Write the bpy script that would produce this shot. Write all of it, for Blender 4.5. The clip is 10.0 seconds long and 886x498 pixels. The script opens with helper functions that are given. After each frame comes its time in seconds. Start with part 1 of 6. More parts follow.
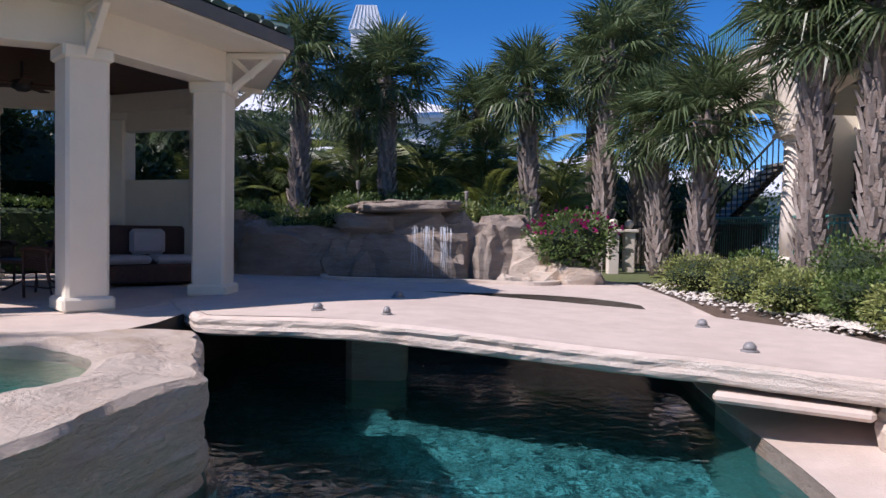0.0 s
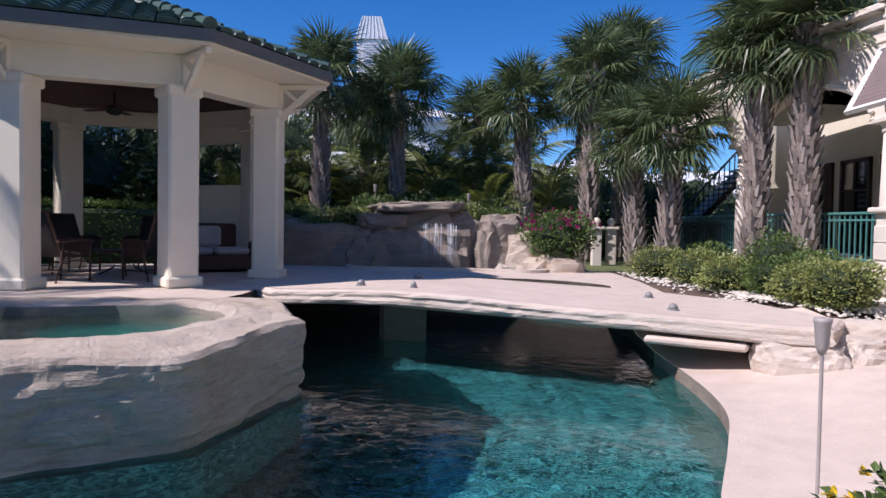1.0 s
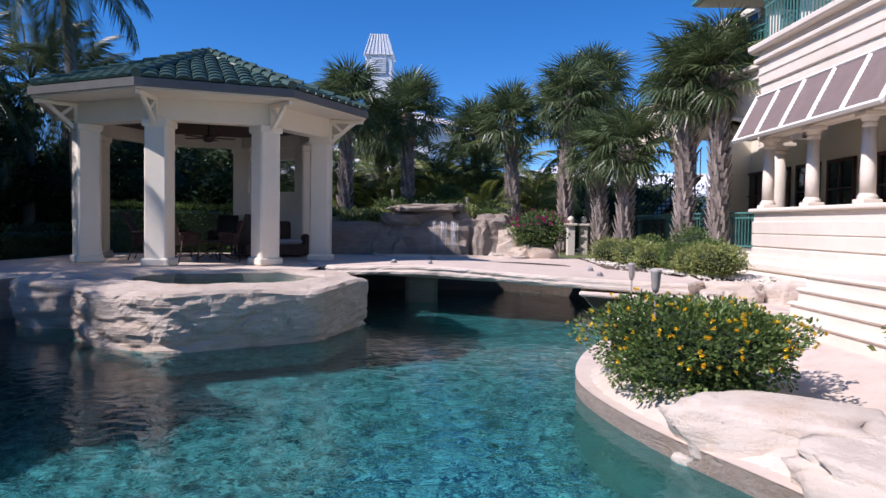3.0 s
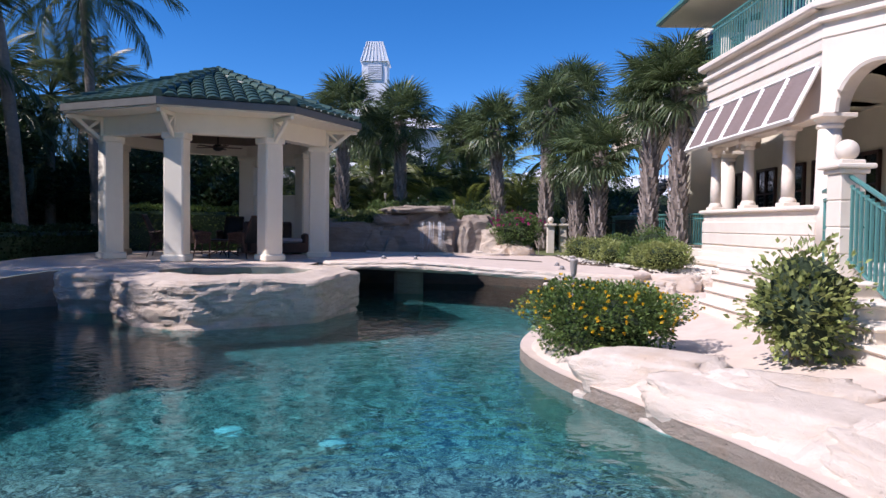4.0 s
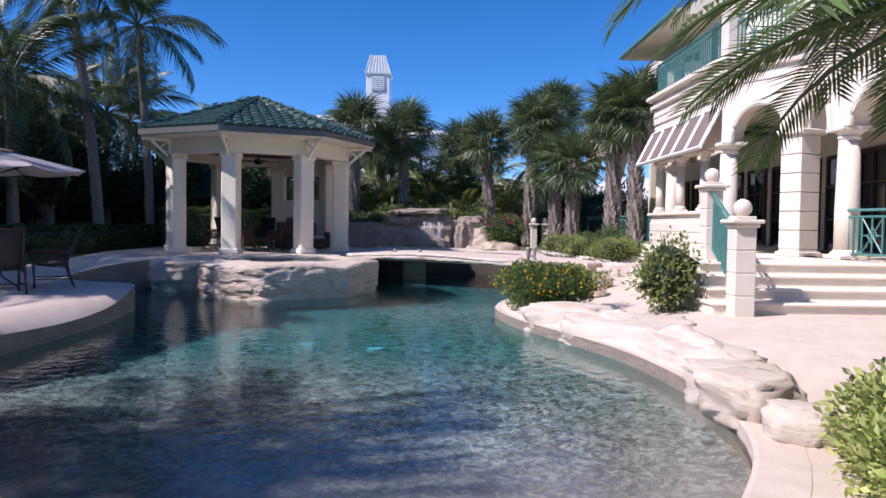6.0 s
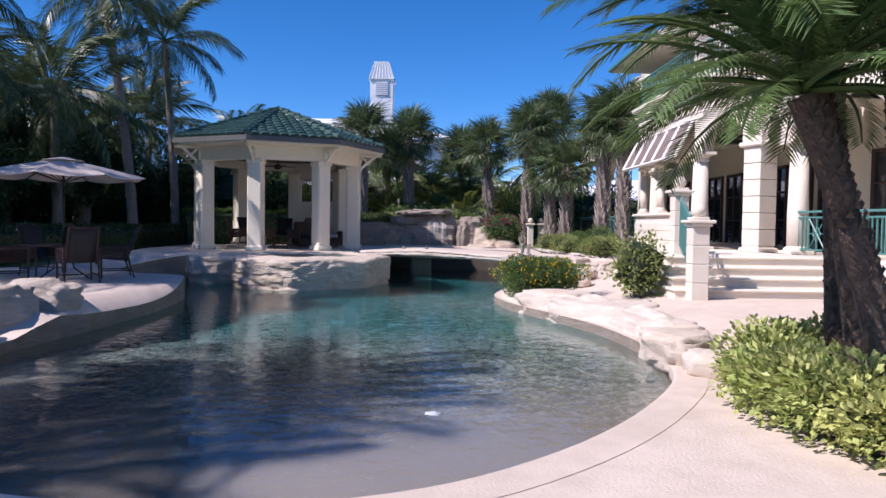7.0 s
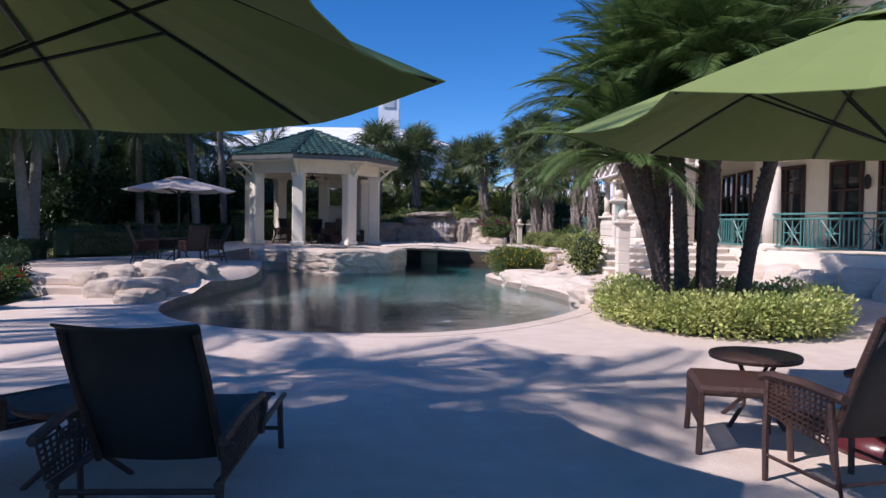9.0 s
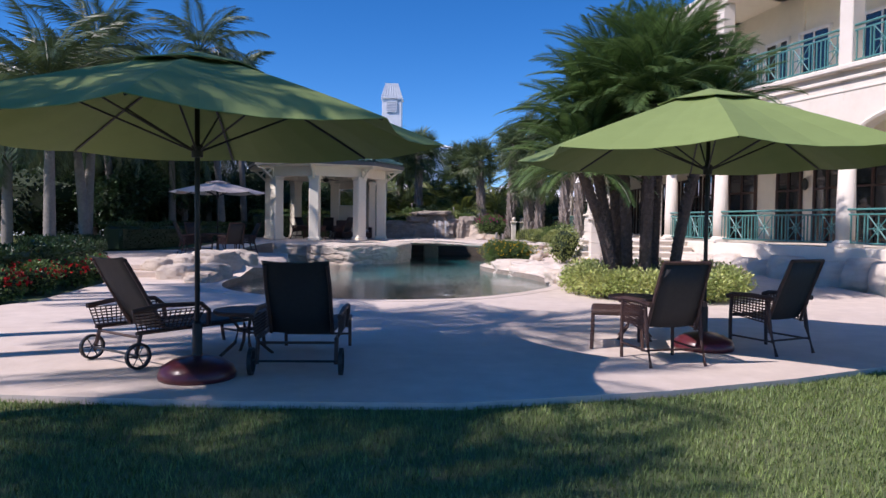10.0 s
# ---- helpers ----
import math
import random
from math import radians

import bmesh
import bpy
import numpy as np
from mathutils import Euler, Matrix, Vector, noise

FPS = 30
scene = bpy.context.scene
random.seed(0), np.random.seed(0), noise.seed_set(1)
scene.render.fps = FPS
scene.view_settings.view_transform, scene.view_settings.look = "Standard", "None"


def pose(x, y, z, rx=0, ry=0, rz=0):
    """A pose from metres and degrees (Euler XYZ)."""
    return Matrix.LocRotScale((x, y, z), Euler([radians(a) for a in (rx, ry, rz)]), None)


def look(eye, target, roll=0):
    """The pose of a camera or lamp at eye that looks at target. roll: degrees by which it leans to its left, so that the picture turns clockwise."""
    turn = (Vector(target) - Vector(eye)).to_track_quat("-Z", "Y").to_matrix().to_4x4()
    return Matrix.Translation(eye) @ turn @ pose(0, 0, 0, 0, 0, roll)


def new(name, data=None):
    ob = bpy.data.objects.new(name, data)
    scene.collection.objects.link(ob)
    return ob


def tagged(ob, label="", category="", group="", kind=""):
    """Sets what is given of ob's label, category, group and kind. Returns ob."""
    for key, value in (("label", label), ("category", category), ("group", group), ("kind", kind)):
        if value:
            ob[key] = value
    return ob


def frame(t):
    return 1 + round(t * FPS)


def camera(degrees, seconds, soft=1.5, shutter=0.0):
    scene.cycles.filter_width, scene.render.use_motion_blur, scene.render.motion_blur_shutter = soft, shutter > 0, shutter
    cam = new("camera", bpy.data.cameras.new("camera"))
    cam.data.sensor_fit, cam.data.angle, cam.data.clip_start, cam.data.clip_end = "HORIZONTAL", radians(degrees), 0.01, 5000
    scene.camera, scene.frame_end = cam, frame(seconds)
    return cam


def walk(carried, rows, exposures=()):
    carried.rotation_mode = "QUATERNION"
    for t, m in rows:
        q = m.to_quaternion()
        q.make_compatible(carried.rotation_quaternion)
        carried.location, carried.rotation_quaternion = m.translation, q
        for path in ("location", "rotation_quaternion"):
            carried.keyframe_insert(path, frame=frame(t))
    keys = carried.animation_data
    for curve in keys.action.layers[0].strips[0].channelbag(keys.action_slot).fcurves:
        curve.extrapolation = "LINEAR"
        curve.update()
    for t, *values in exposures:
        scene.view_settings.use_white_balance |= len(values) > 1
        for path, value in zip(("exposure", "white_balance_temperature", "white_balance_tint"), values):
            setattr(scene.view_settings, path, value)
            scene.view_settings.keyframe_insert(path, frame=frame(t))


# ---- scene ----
cam = camera(64.4, 10.0)
METRES, EYE, TILT, LEAN, TURN = 25.0, 1.125, 1.25, 0.0, 0.0
ROWS = [
    (0.0, 0.0, 0.0, 0.0, 0.05, -3.09, -0.97),
    (0.5, -0.003, -0.0484, 0.0005, -0.02, -3.1, -0.98),
    (1.0, -0.0075, -0.0993, 0.0002, -0.1, -3.13, -0.94),
    (1.5, -0.0135, -0.1518, 0.0003, -0.15, -3.21, -0.95),
    (2.0, -0.0192, -0.2012, 0.0004, -0.17, -3.2, -0.84),
    (2.5, -0.0188, -0.2442, 0.0014, -0.2, -3.25, -0.84),
    (4.0, -0.0018, -0.3605, 0.0043, -0.38, -3.23, -0.78),
    (4.5, 0.0008, -0.4041, 0.0056, -0.46, -3.25, -0.75),
    (5.0, 0.0002, -0.4476, 0.0068, -0.52, -3.27, -0.76),
    (5.5, -0.002, -0.4903, 0.008, -0.56, -3.28, -0.77),
    (7.0, -0.0123, -0.6196, 0.0104, -0.66, -3.29, -0.81),
    (7.5, -0.0166, -0.6709, 0.0118, -0.65, -3.27, -0.81),
    (8.0, -0.0197, -0.7288, 0.0132, -0.67, -3.26, -0.86),
    (8.5, -0.0205, -0.7918, 0.015, -0.72, -3.27, -0.84),
    (9.0, -0.0227, -0.8573, 0.015, -0.72, -3.26, -0.84),
    (9.5, -0.025, -0.9254, 0.0143, -0.7, -3.28, -0.83),
    (10.0, -0.0245, -0.9967, 0.0145, -0.7, -3.31, -0.72),
]
walk(cam, [(t, pose(0, 0, EYE, TILT, LEAN, TURN) @ pose(METRES * x, METRES * y, METRES * z, 90 + pitch, roll, yaw)) for t, x, y, z, yaw, pitch, roll in ROWS], [(0.0, 0.05, 6050, 22.0), (2.0, 0.12, 6050, 22.0), (4.5, 0.24, 6050, 22.0), (7.5, 0.22, 6050, 22.0), (9.0, 0.06, 6050, 22.0), (9.5, 0.12, 6050, 22.0), (10.0, 0.12, 6050, 22.0)])

# ---- world and sun ----
SUN_EL, SUN_DIR = radians(47), Vector((-0.905, -0.425, 0))
to_sun = Vector((SUN_DIR.x * math.cos(SUN_EL) / SUN_DIR.length, SUN_DIR.y * math.cos(SUN_EL) / SUN_DIR.length, math.sin(SUN_EL)))
world = bpy.data.worlds.new("sky")
scene.world = world
world.use_nodes = True
wn, wl = world.node_tree.nodes, world.node_tree.links
sky = wn.new("ShaderNodeTexSky")
sky.sky_type, sky.sun_disc = "NISHITA", False
sky.sun_elevation, sky.sun_rotation = SUN_EL, math.atan2(SUN_DIR.x, SUN_DIR.y)
sky.altitude, sky.air_density, sky.dust_density, sky.ozone_density = 2500, 1.0, 0.0, 6.0
wn["Background"].inputs["Strength"].default_value = 0.105
tone = wn.new("ShaderNodeHueSaturation")
tone.inputs["Saturation"].default_value, tone.inputs["Value"].default_value = 1.24, 1.25
wl.new(sky.outputs[0], tone.inputs["Color"])
wl.new(tone.outputs[0], wn["Background"].inputs["Color"])
sun = new("sun", bpy.data.lights.new("sun", "SUN"))
sun.data.energy, sun.data.angle, sun.data.color = 5.0, radians(0.53), (1.0, 0.925, 0.83)
sun.matrix_world = look(to_sun * 60, (0, 0, 0))
scene.view_settings.exposure = 0.0


# ---- materials ----
def mat(name, c1, c2, scale=6.0, rough=0.7, bump=0.15, bscale=50.0, stain=None, stain_amt=0.35, metal=0.0, leaf=0.0, spec=0.5, wave=None, island=0.0, obrand=0.0):
    m = bpy.data.materials.new(name)
    m.use_nodes = True
    n, l = m.node_tree.nodes, m.node_tree.links
    p = n["Principled BSDF"]
    tc = n.new("ShaderNodeTexCoord")
    a = n.new("ShaderNodeTexNoise")
    a.inputs["Scale"].default_value, a.inputs["Detail"].default_value, a.inputs["Roughness"].default_value = scale, 6, 0.65
    l.new(tc.outputs["Object"], a.inputs["Vector"])
    r = n.new("ShaderNodeMapRange")
    r.inputs[1].default_value, r.inputs[2].default_value = 0.32, 0.68
    l.new(a.outputs["Fac"], r.inputs[0])
    mix = n.new("ShaderNodeMix")
    mix.data_type = "RGBA"
    mix.inputs[6].default_value, mix.inputs[7].default_value = (*c1, 1), (*c2, 1)
    l.new(r.outputs[0], mix.inputs[0])
    out = mix.outputs[2]
    if stain:
        s = n.new("ShaderNodeTexNoise")
        s.inputs["Scale"].default_value, s.inputs["Detail"].default_value = scale * 0.17, 8
        s.inputs["Roughness"].default_value = 0.7
        l.new(tc.outputs["Object"], s.inputs["Vector"])
        sr = n.new("ShaderNodeMapRange")
        sr.inputs[1].default_value, sr.inputs[2].default_value, sr.inputs[4].default_value = 0.47, 0.75, stain_amt
        l.new(s.outputs["Fac"], sr.inputs[0])
        sm = n.new("ShaderNodeMix")
        sm.data_type = "RGBA"
        sm.inputs[7].default_value = (*stain, 1)
        l.new(sr.outputs[0], sm.inputs[0])
        l.new(out, sm.inputs[6])
        out = sm.outputs[2]
    if island or obrand:
        g = n.new("ShaderNodeNewGeometry") if island else n.new("ShaderNodeObjectInfo")
        mr = n.new("ShaderNodeMapRange")
        amt = island or obrand
        mr.inputs[3].default_value, mr.inputs[4].default_value = 1 - amt, 1 + amt
        l.new(g.outputs["Random Per Island" if island else "Random"], mr.inputs[0])
        hv = n.new("ShaderNodeHueSaturation")
        l.new(mr.outputs[0], hv.inputs["Value"])
        l.new(out, hv.inputs["Color"])
        out = hv.outputs[0]
    l.new(out, p.inputs["Base Color"])
    p.inputs["Roughness"].default_value, p.inputs["Metallic"].default_value = rough, metal
    p.inputs["Specular IOR Level"].default_value = spec
    if bump:
        b = n.new("ShaderNodeTexNoise")
        b.inputs["Scale"].default_value, b.inputs["Detail"].default_value = bscale, 5
        l.new(tc.outputs["Object"], b.inputs["Vector"])
        bp = n.new("ShaderNodeBump")
        bp.inputs["Strength"].default_value, bp.inputs["Distance"].default_value = bump, 0.03
        l.new(b.outputs["Fac"], bp.inputs["Height"])
        l.new(bp.outputs[0], p.inputs["Normal"])
    if leaf:
        t = n.new("ShaderNodeBsdfTranslucent")
        l.new(out, t.inputs["Color"])
        mx = n.new("ShaderNodeMixShader")
        mx.inputs[0].default_value = leaf
        l.new(p.outputs[0], mx.inputs[1])
        l.new(t.outputs[0], mx.inputs[2])
        l.new(mx.outputs[0], n["Material Output"].inputs["Surface"])
    return m


M_CONC = mat("patio_concrete", (0.70, 0.585, 0.50), (0.60, 0.495, 0.415), 3.5, 0.85, 0.25, 45, (0.48, 0.385, 0.315), 0.55)


def rock_mat(name, c1, c2, dark, ochre, pit=0.60):
    """Layered limestone: pale and dull beds, ochre stains, dark cracks and pits."""
    m = bpy.data.materials.new(name)
    m.use_nodes = True
    n, l = m.node_tree.nodes, m.node_tree.links
    p = n["Principled BSDF"]
    p.inputs["Roughness"].default_value, p.inputs["Specular IOR Level"].default_value = 0.92, 0.2
    g = n.new("ShaderNodeNewGeometry")
    mp = n.new("ShaderNodeMapping")
    mp.inputs["Scale"].default_value = (1.0, 1.0, 4.5)
    l.new(g.outputs["Position"], mp.inputs["Vector"])

    def noise_tex(src, scale, detail, lo, hi, distort=0.0):
        t = n.new("ShaderNodeTexNoise")
        t.inputs["Scale"].default_value, t.inputs["Detail"].default_value, t.inputs["Distortion"].default_value = scale, detail, distort
        t.inputs["Roughness"].default_value = 0.68
        l.new(src, t.inputs["Vector"])
        r = n.new("ShaderNodeMapRange")
        r.inputs[1].default_value, r.inputs[2].default_value = lo, hi
        l.new(t.outputs["Fac"], r.inputs[0])
        return r.outputs[0], t.outputs["Fac"]

    def mixed(fac, a, b):
        x = n.new("ShaderNodeMix")
        x.data_type = "RGBA"
        l.new(fac, x.inputs[0])
        for k, c in ((6, a), (7, b)):
            if isinstance(c, tuple):
                x.inputs[k].default_value = (*c, 1)
            else:
                l.new(c, x.inputs[k])
        return x.outputs[2]

    beds, beds_raw = noise_tex(mp.outputs[0], 1.6, 8, 0.35, 0.65, 0.4)
    stain, _ = noise_tex(g.outputs["Position"], 1.1, 6, 0.52, 0.74)
    pits, pits_raw = noise_tex(mp.outputs[0], 7.0 if pit < 0.65 else 3.0, 9, pit, pit + 0.12, 0.8)
    fine, fine_raw = noise_tex(g.outputs["Position"], 26.0, 6, 0.3, 0.7)
    c = mixed(beds, c1, c2)
    c = mixed(stain, c, ochre)
    c = mixed(pits, c, dark)
    l.new(c, p.inputs["Base Color"])
    b1 = n.new("ShaderNodeBump")
    b1.inputs["Strength"].default_value, b1.inputs["Distance"].default_value = (0.8, 0.07) if pit < 0.65 else (0.45, 0.08)
    l.new(pits_raw, b1.inputs["Height"])
    b1.invert = True
    b2 = n.new("ShaderNodeBump")
    b2.inputs["Strength"].default_value, b2.inputs["Distance"].default_value = 0.6, 0.025
    l.new(fine_raw, b2.inputs["Height"])
    l.new(b1.outputs[0], b2.inputs["Normal"])
    l.new(b2.outputs[0], p.inputs["Normal"])
    return m


M_ROCK = rock_mat("coral_rock", (0.70, 0.60, 0.50), (0.58, 0.48, 0.39), (0.27, 0.21, 0.165), (0.52, 0.38, 0.26))
M_ROCKD = rock_mat("darker_rock", (0.43, 0.36, 0.30), (0.31, 0.255, 0.21), (0.13, 0.10, 0.085), (0.30, 0.21, 0.14))
# Near-black copy of the rock above: the bridge's shade put into the colour.
M_ROCK_SHADE = rock_mat("shade_toned_rock", (0.13, 0.11, 0.09), (0.09, 0.075, 0.062), (0.04, 0.032, 0.027), (0.12, 0.08, 0.05))
M_PALE = rock_mat("bleached_rock", (0.72, 0.63, 0.54), (0.60, 0.51, 0.43), (0.33, 0.25, 0.20), (0.58, 0.45, 0.34), 0.685)
M_STUCCO = mat("cream_stucco", (0.80, 0.74, 0.61), (0.76, 0.70, 0.57), 2.5, 0.85, 0.15, 120, (0.66, 0.58, 0.46), 0.25)
M_STONE = mat("cast_stone", (0.80, 0.72, 0.62), (0.74, 0.655, 0.555), 2.2, 0.82, 0.2, 70, (0.60, 0.51, 0.42), 0.35)
M_TILE = mat("green_tile", (0.018, 0.052, 0.044), (0.03, 0.075, 0.062), 3.0, 0.5, 0.1, 30, (0.10, 0.14, 0.12), 0.35, obrand=0.3)
M_GUTTER = mat("dark_gutter", (0.10, 0.105, 0.10), (0.13, 0.13, 0.125), 4, 0.5, 0.05)
M_CEIL = mat("dark_wood_ceiling", (0.07, 0.022, 0.014), (0.045, 0.014, 0.01), 5, 0.55, 0.1)
M_TEAL = mat("teal_painted_metal", (0.065, 0.20, 0.185), (0.08, 0.235, 0.215), 8, 0.45, 0.05, 60, (0.15, 0.3, 0.28), 0.3)
M_BLACK = mat("black_iron", (0.012, 0.013, 0.015), (0.02, 0.02, 0.02), 8, 0.5, 0.05)
M_DARK = mat("shaded_interior", (0.06, 0.05, 0.045), (0.045, 0.04, 0.035), 4, 0.9, 0)
M_GLASS = mat("window_glass", (0.02, 0.025, 0.03), (0.02, 0.025, 0.03), 2, 0.05, 0, spec=0.8)
M_WHITE = mat("white_metal_roof", (0.82, 0.83, 0.85), (0.76, 0.77, 0.80), 3, 0.5, 0.05, 20, (0.66, 0.66, 0.68), 0.3)
M_WALLB = mat("blue_grey_wall", (0.50, 0.53, 0.58), (0.46, 0.49, 0.54), 3, 0.85, 0.1)
M_WALLY = mat("buff_wall", (0.66, 0.58, 0.40), (0.61, 0.53, 0.36), 3, 0.85, 0.1)
M_TRUNK = mat("palm_trunk", (0.30, 0.245, 0.21), (0.19, 0.15, 0.125), 9, 0.95, 0.8, 25, (0.10, 0.075, 0.06), 0.5)
M_BOOT = mat("palm_boot", (0.42, 0.36, 0.32), (0.27, 0.22, 0.19), 7, 0.95, 0.5, 30, (0.16, 0.11, 0.08), 0.5, island=0.25)
M_COCO = mat("coconut_trunk", (0.28, 0.25, 0.215), (0.20, 0.175, 0.15), 10, 0.95, 0.6, 18, (0.11, 0.09, 0.07), 0.4)
M_DATE = mat("date_palm_trunk", (0.16, 0.11, 0.085), (0.08, 0.055, 0.045), 14, 0.95, 0.9, 22, (0.05, 0.035, 0.03), 0.5)
M_FAN = mat("fan_palm_leaf", (0.15, 0.20, 0.085), (0.07, 0.105, 0.042), 2, 0.38, 0, leaf=0.3, island=0.35)
M_COCOLEAF = mat("coconut_leaf", (0.10, 0.135, 0.045), (0.045, 0.072, 0.028), 2, 0.4, 0, leaf=0.25, island=0.35)
M_DATELEAF = mat("date_palm_leaf", (0.115, 0.185, 0.05), (0.07, 0.125, 0.038), 2, 0.5, 0, leaf=0.28, island=0.3)
M_ARECA = mat("areca_leaf", (0.26, 0.29, 0.07), (0.14, 0.19, 0.05), 2, 0.45, 0, leaf=0.35, island=0.35)
M_LEAF = mat("shrub_leaf", (0.15, 0.22, 0.055), (0.095, 0.155, 0.045), 2, 0.45, 0, leaf=0.3, island=0.4)
M_LEAFL = mat("light_shrub_leaf", (0.34, 0.37, 0.12), (0.21, 0.26, 0.08), 2, 0.5, 0, leaf=0.3, island=0.35)
M_LEAFY = mat("yellow_green_leaf", (0.56, 0.56, 0.21), (0.27, 0.36, 0.085), 2, 0.45, 0, leaf=0.3, island=0.4)
M_LEAFD = mat("dark_hedge_leaf", (0.045, 0.085, 0.03), (0.03, 0.06, 0.022), 2, 0.45, 0, leaf=0.2, island=0.4)
# Near-black green: the shade between the leaves, put into the colour.
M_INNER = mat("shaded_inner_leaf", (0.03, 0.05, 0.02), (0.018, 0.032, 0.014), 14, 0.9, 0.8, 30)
M_YELLOW = mat("yellow_blossom", (0.95, 0.70, 0.03), (0.90, 0.60, 0.02), 9, 0.6, 0, leaf=0.2, island=0.2)
M_MAGENTA = mat("magenta_bract", (0.52, 0.03, 0.25), (0.42, 0.03, 0.2), 9, 0.6, 0, leaf=0.3, island=0.3)
M_RED = mat("red_blossom", (0.6, 0.025, 0.03), (0.5, 0.02, 0.03), 9, 0.6, 0, leaf=0.2, island=0.3)
M_GRASS = mat("grass_blade", (0.24, 0.31, 0.085), (0.11, 0.165, 0.045), 5, 0.55, 0, leaf=0.25, island=0.55)
M_SOIL = mat("lawn_and_soil", (0.105, 0.14, 0.046), (0.14, 0.16, 0.06), 9, 0.95, 0.5, 60, (0.15, 0.115, 0.08), 0.5)
M_MULCH = mat("garden_mulch", (0.13, 0.09, 0.065), (0.085, 0.06, 0.045), 12, 0.95, 0.8, 40, (0.2, 0.16, 0.12), 0.3)
M_PEBBLE = mat("white_pebble", (0.72, 0.66, 0.58), (0.62, 0.55, 0.47), 5, 0.85, 0.1, 40, island=0.2)
M_UMB = mat("green_canvas", (0.235, 0.305, 0.095), (0.215, 0.28, 0.085), 3, 0.8, 0.1, 300, leaf=0.10)
M_UMBW = mat("white_canvas", (0.72, 0.62, 0.56), (0.68, 0.58, 0.52), 3, 0.8, 0.1, 200, leaf=0.25)
M_WICKER = mat("brown_wicker", (0.075, 0.035, 0.025), (0.045, 0.02, 0.016), 18, 0.5, 0.5, 90)
M_SLING = mat("black_sling_fabric", (0.022, 0.02, 0.02), (0.03, 0.027, 0.026), 30, 0.7, 0.2, 200)
M_MAROON = mat("maroon_enamel", (0.11, 0.02, 0.025), (0.08, 0.016, 0.02), 5, 0.3, 0.05)
M_TORCH = mat("grey_torch_metal", (0.42, 0.37, 0.34), (0.35, 0.31, 0.29), 10, 0.5, 0.1)
M_SHUT = mat("awning_fabric", (0.40, 0.31, 0.29), (0.35, 0.27, 0.25), 4, 0.8, 0.1)
M_AWNW = mat("white_awning_frame", (0.82, 0.79, 0.74), (0.78, 0.75, 0.7), 4, 0.6, 0.05)
M_FALL = mat("falling_water", (0.85, 0.88, 0.9), (0.7, 0.75, 0.8), 20, 0.15, 0.3, 40)
M_CUSHION = mat("grey_cushion", (0.42, 0.43, 0.46), (0.36, 0.37, 0.40), 5, 0.9, 0.1)
M_DOME = mat("grey_light_dome", (0.30, 0.29, 0.28), (0.2, 0.2, 0.2), 12, 0.4, 0.1)


def pool_plaster():
    """Fine grey sand on the beach entry, a coarse two-tone pebble finish where it deepens."""
    # The strong two-tone speckle is part pebble, part caustic light put into colour.
    m = mat("pebble_caustic_finish", (0.66, 0.64, 0.58), (0.035, 0.045, 0.05), 9.0, 0.7, 0.1, 60, (0.10, 0.11, 0.11), 0.2)
    n, l = m.node_tree.nodes, m.node_tree.links
    for node in list(n):
        if node.type == "TEX_NOISE" and abs(node.inputs["Scale"].default_value - 9.0) < 0.01:
            node.inputs["Detail"].default_value = 2.5
            node.inputs["Distortion"].default_value = 1.6
        if node.type == "MAP_RANGE" and abs(node.inputs[1].default_value - 0.32) < 0.001:
            node.inputs[1].default_value, node.inputs[2].default_value = 0.36, 0.56
    p = n["Principled BSDF"]
    pebble = p.inputs["Base Color"].links[0].from_socket
    g = n.new("ShaderNodeNewGeometry")
    sp = n.new("ShaderNodeSeparateXYZ")
    l.new(g.outputs["Position"], sp.inputs[0])
    grade = n.new("ShaderNodeMapRange")
    grade.interpolation_type = "SMOOTHSTEP"
    grade.inputs[1].default_value, grade.inputs[2].default_value = -10.5, -5.0
    l.new(sp.outputs[1], grade.inputs[0])
    fine = n.new("ShaderNodeTexNoise")
    fine.inputs["Scale"].default_value, fine.inputs["Detail"].default_value = 30.0, 4
    l.new(g.outputs["Position"], fine.inputs["Vector"])
    sand = n.new("ShaderNodeMix")
    sand.data_type = "RGBA"
    sand.inputs[6].default_value, sand.inputs[7].default_value = (0.17, 0.145, 0.135, 1), (0.27, 0.235, 0.215, 1)
    l.new(fine.outputs["Fac"], sand.inputs[0])
    mix = n.new("ShaderNodeMix")
    mix.data_type = "RGBA"
    l.new(grade.outputs[0], mix.inputs[0])
    l.new(sand.outputs[2], mix.inputs[6])
    l.new(pebble, mix.inputs[7])
    l.new(mix.outputs[2], p.inputs["Base Color"])
    return m


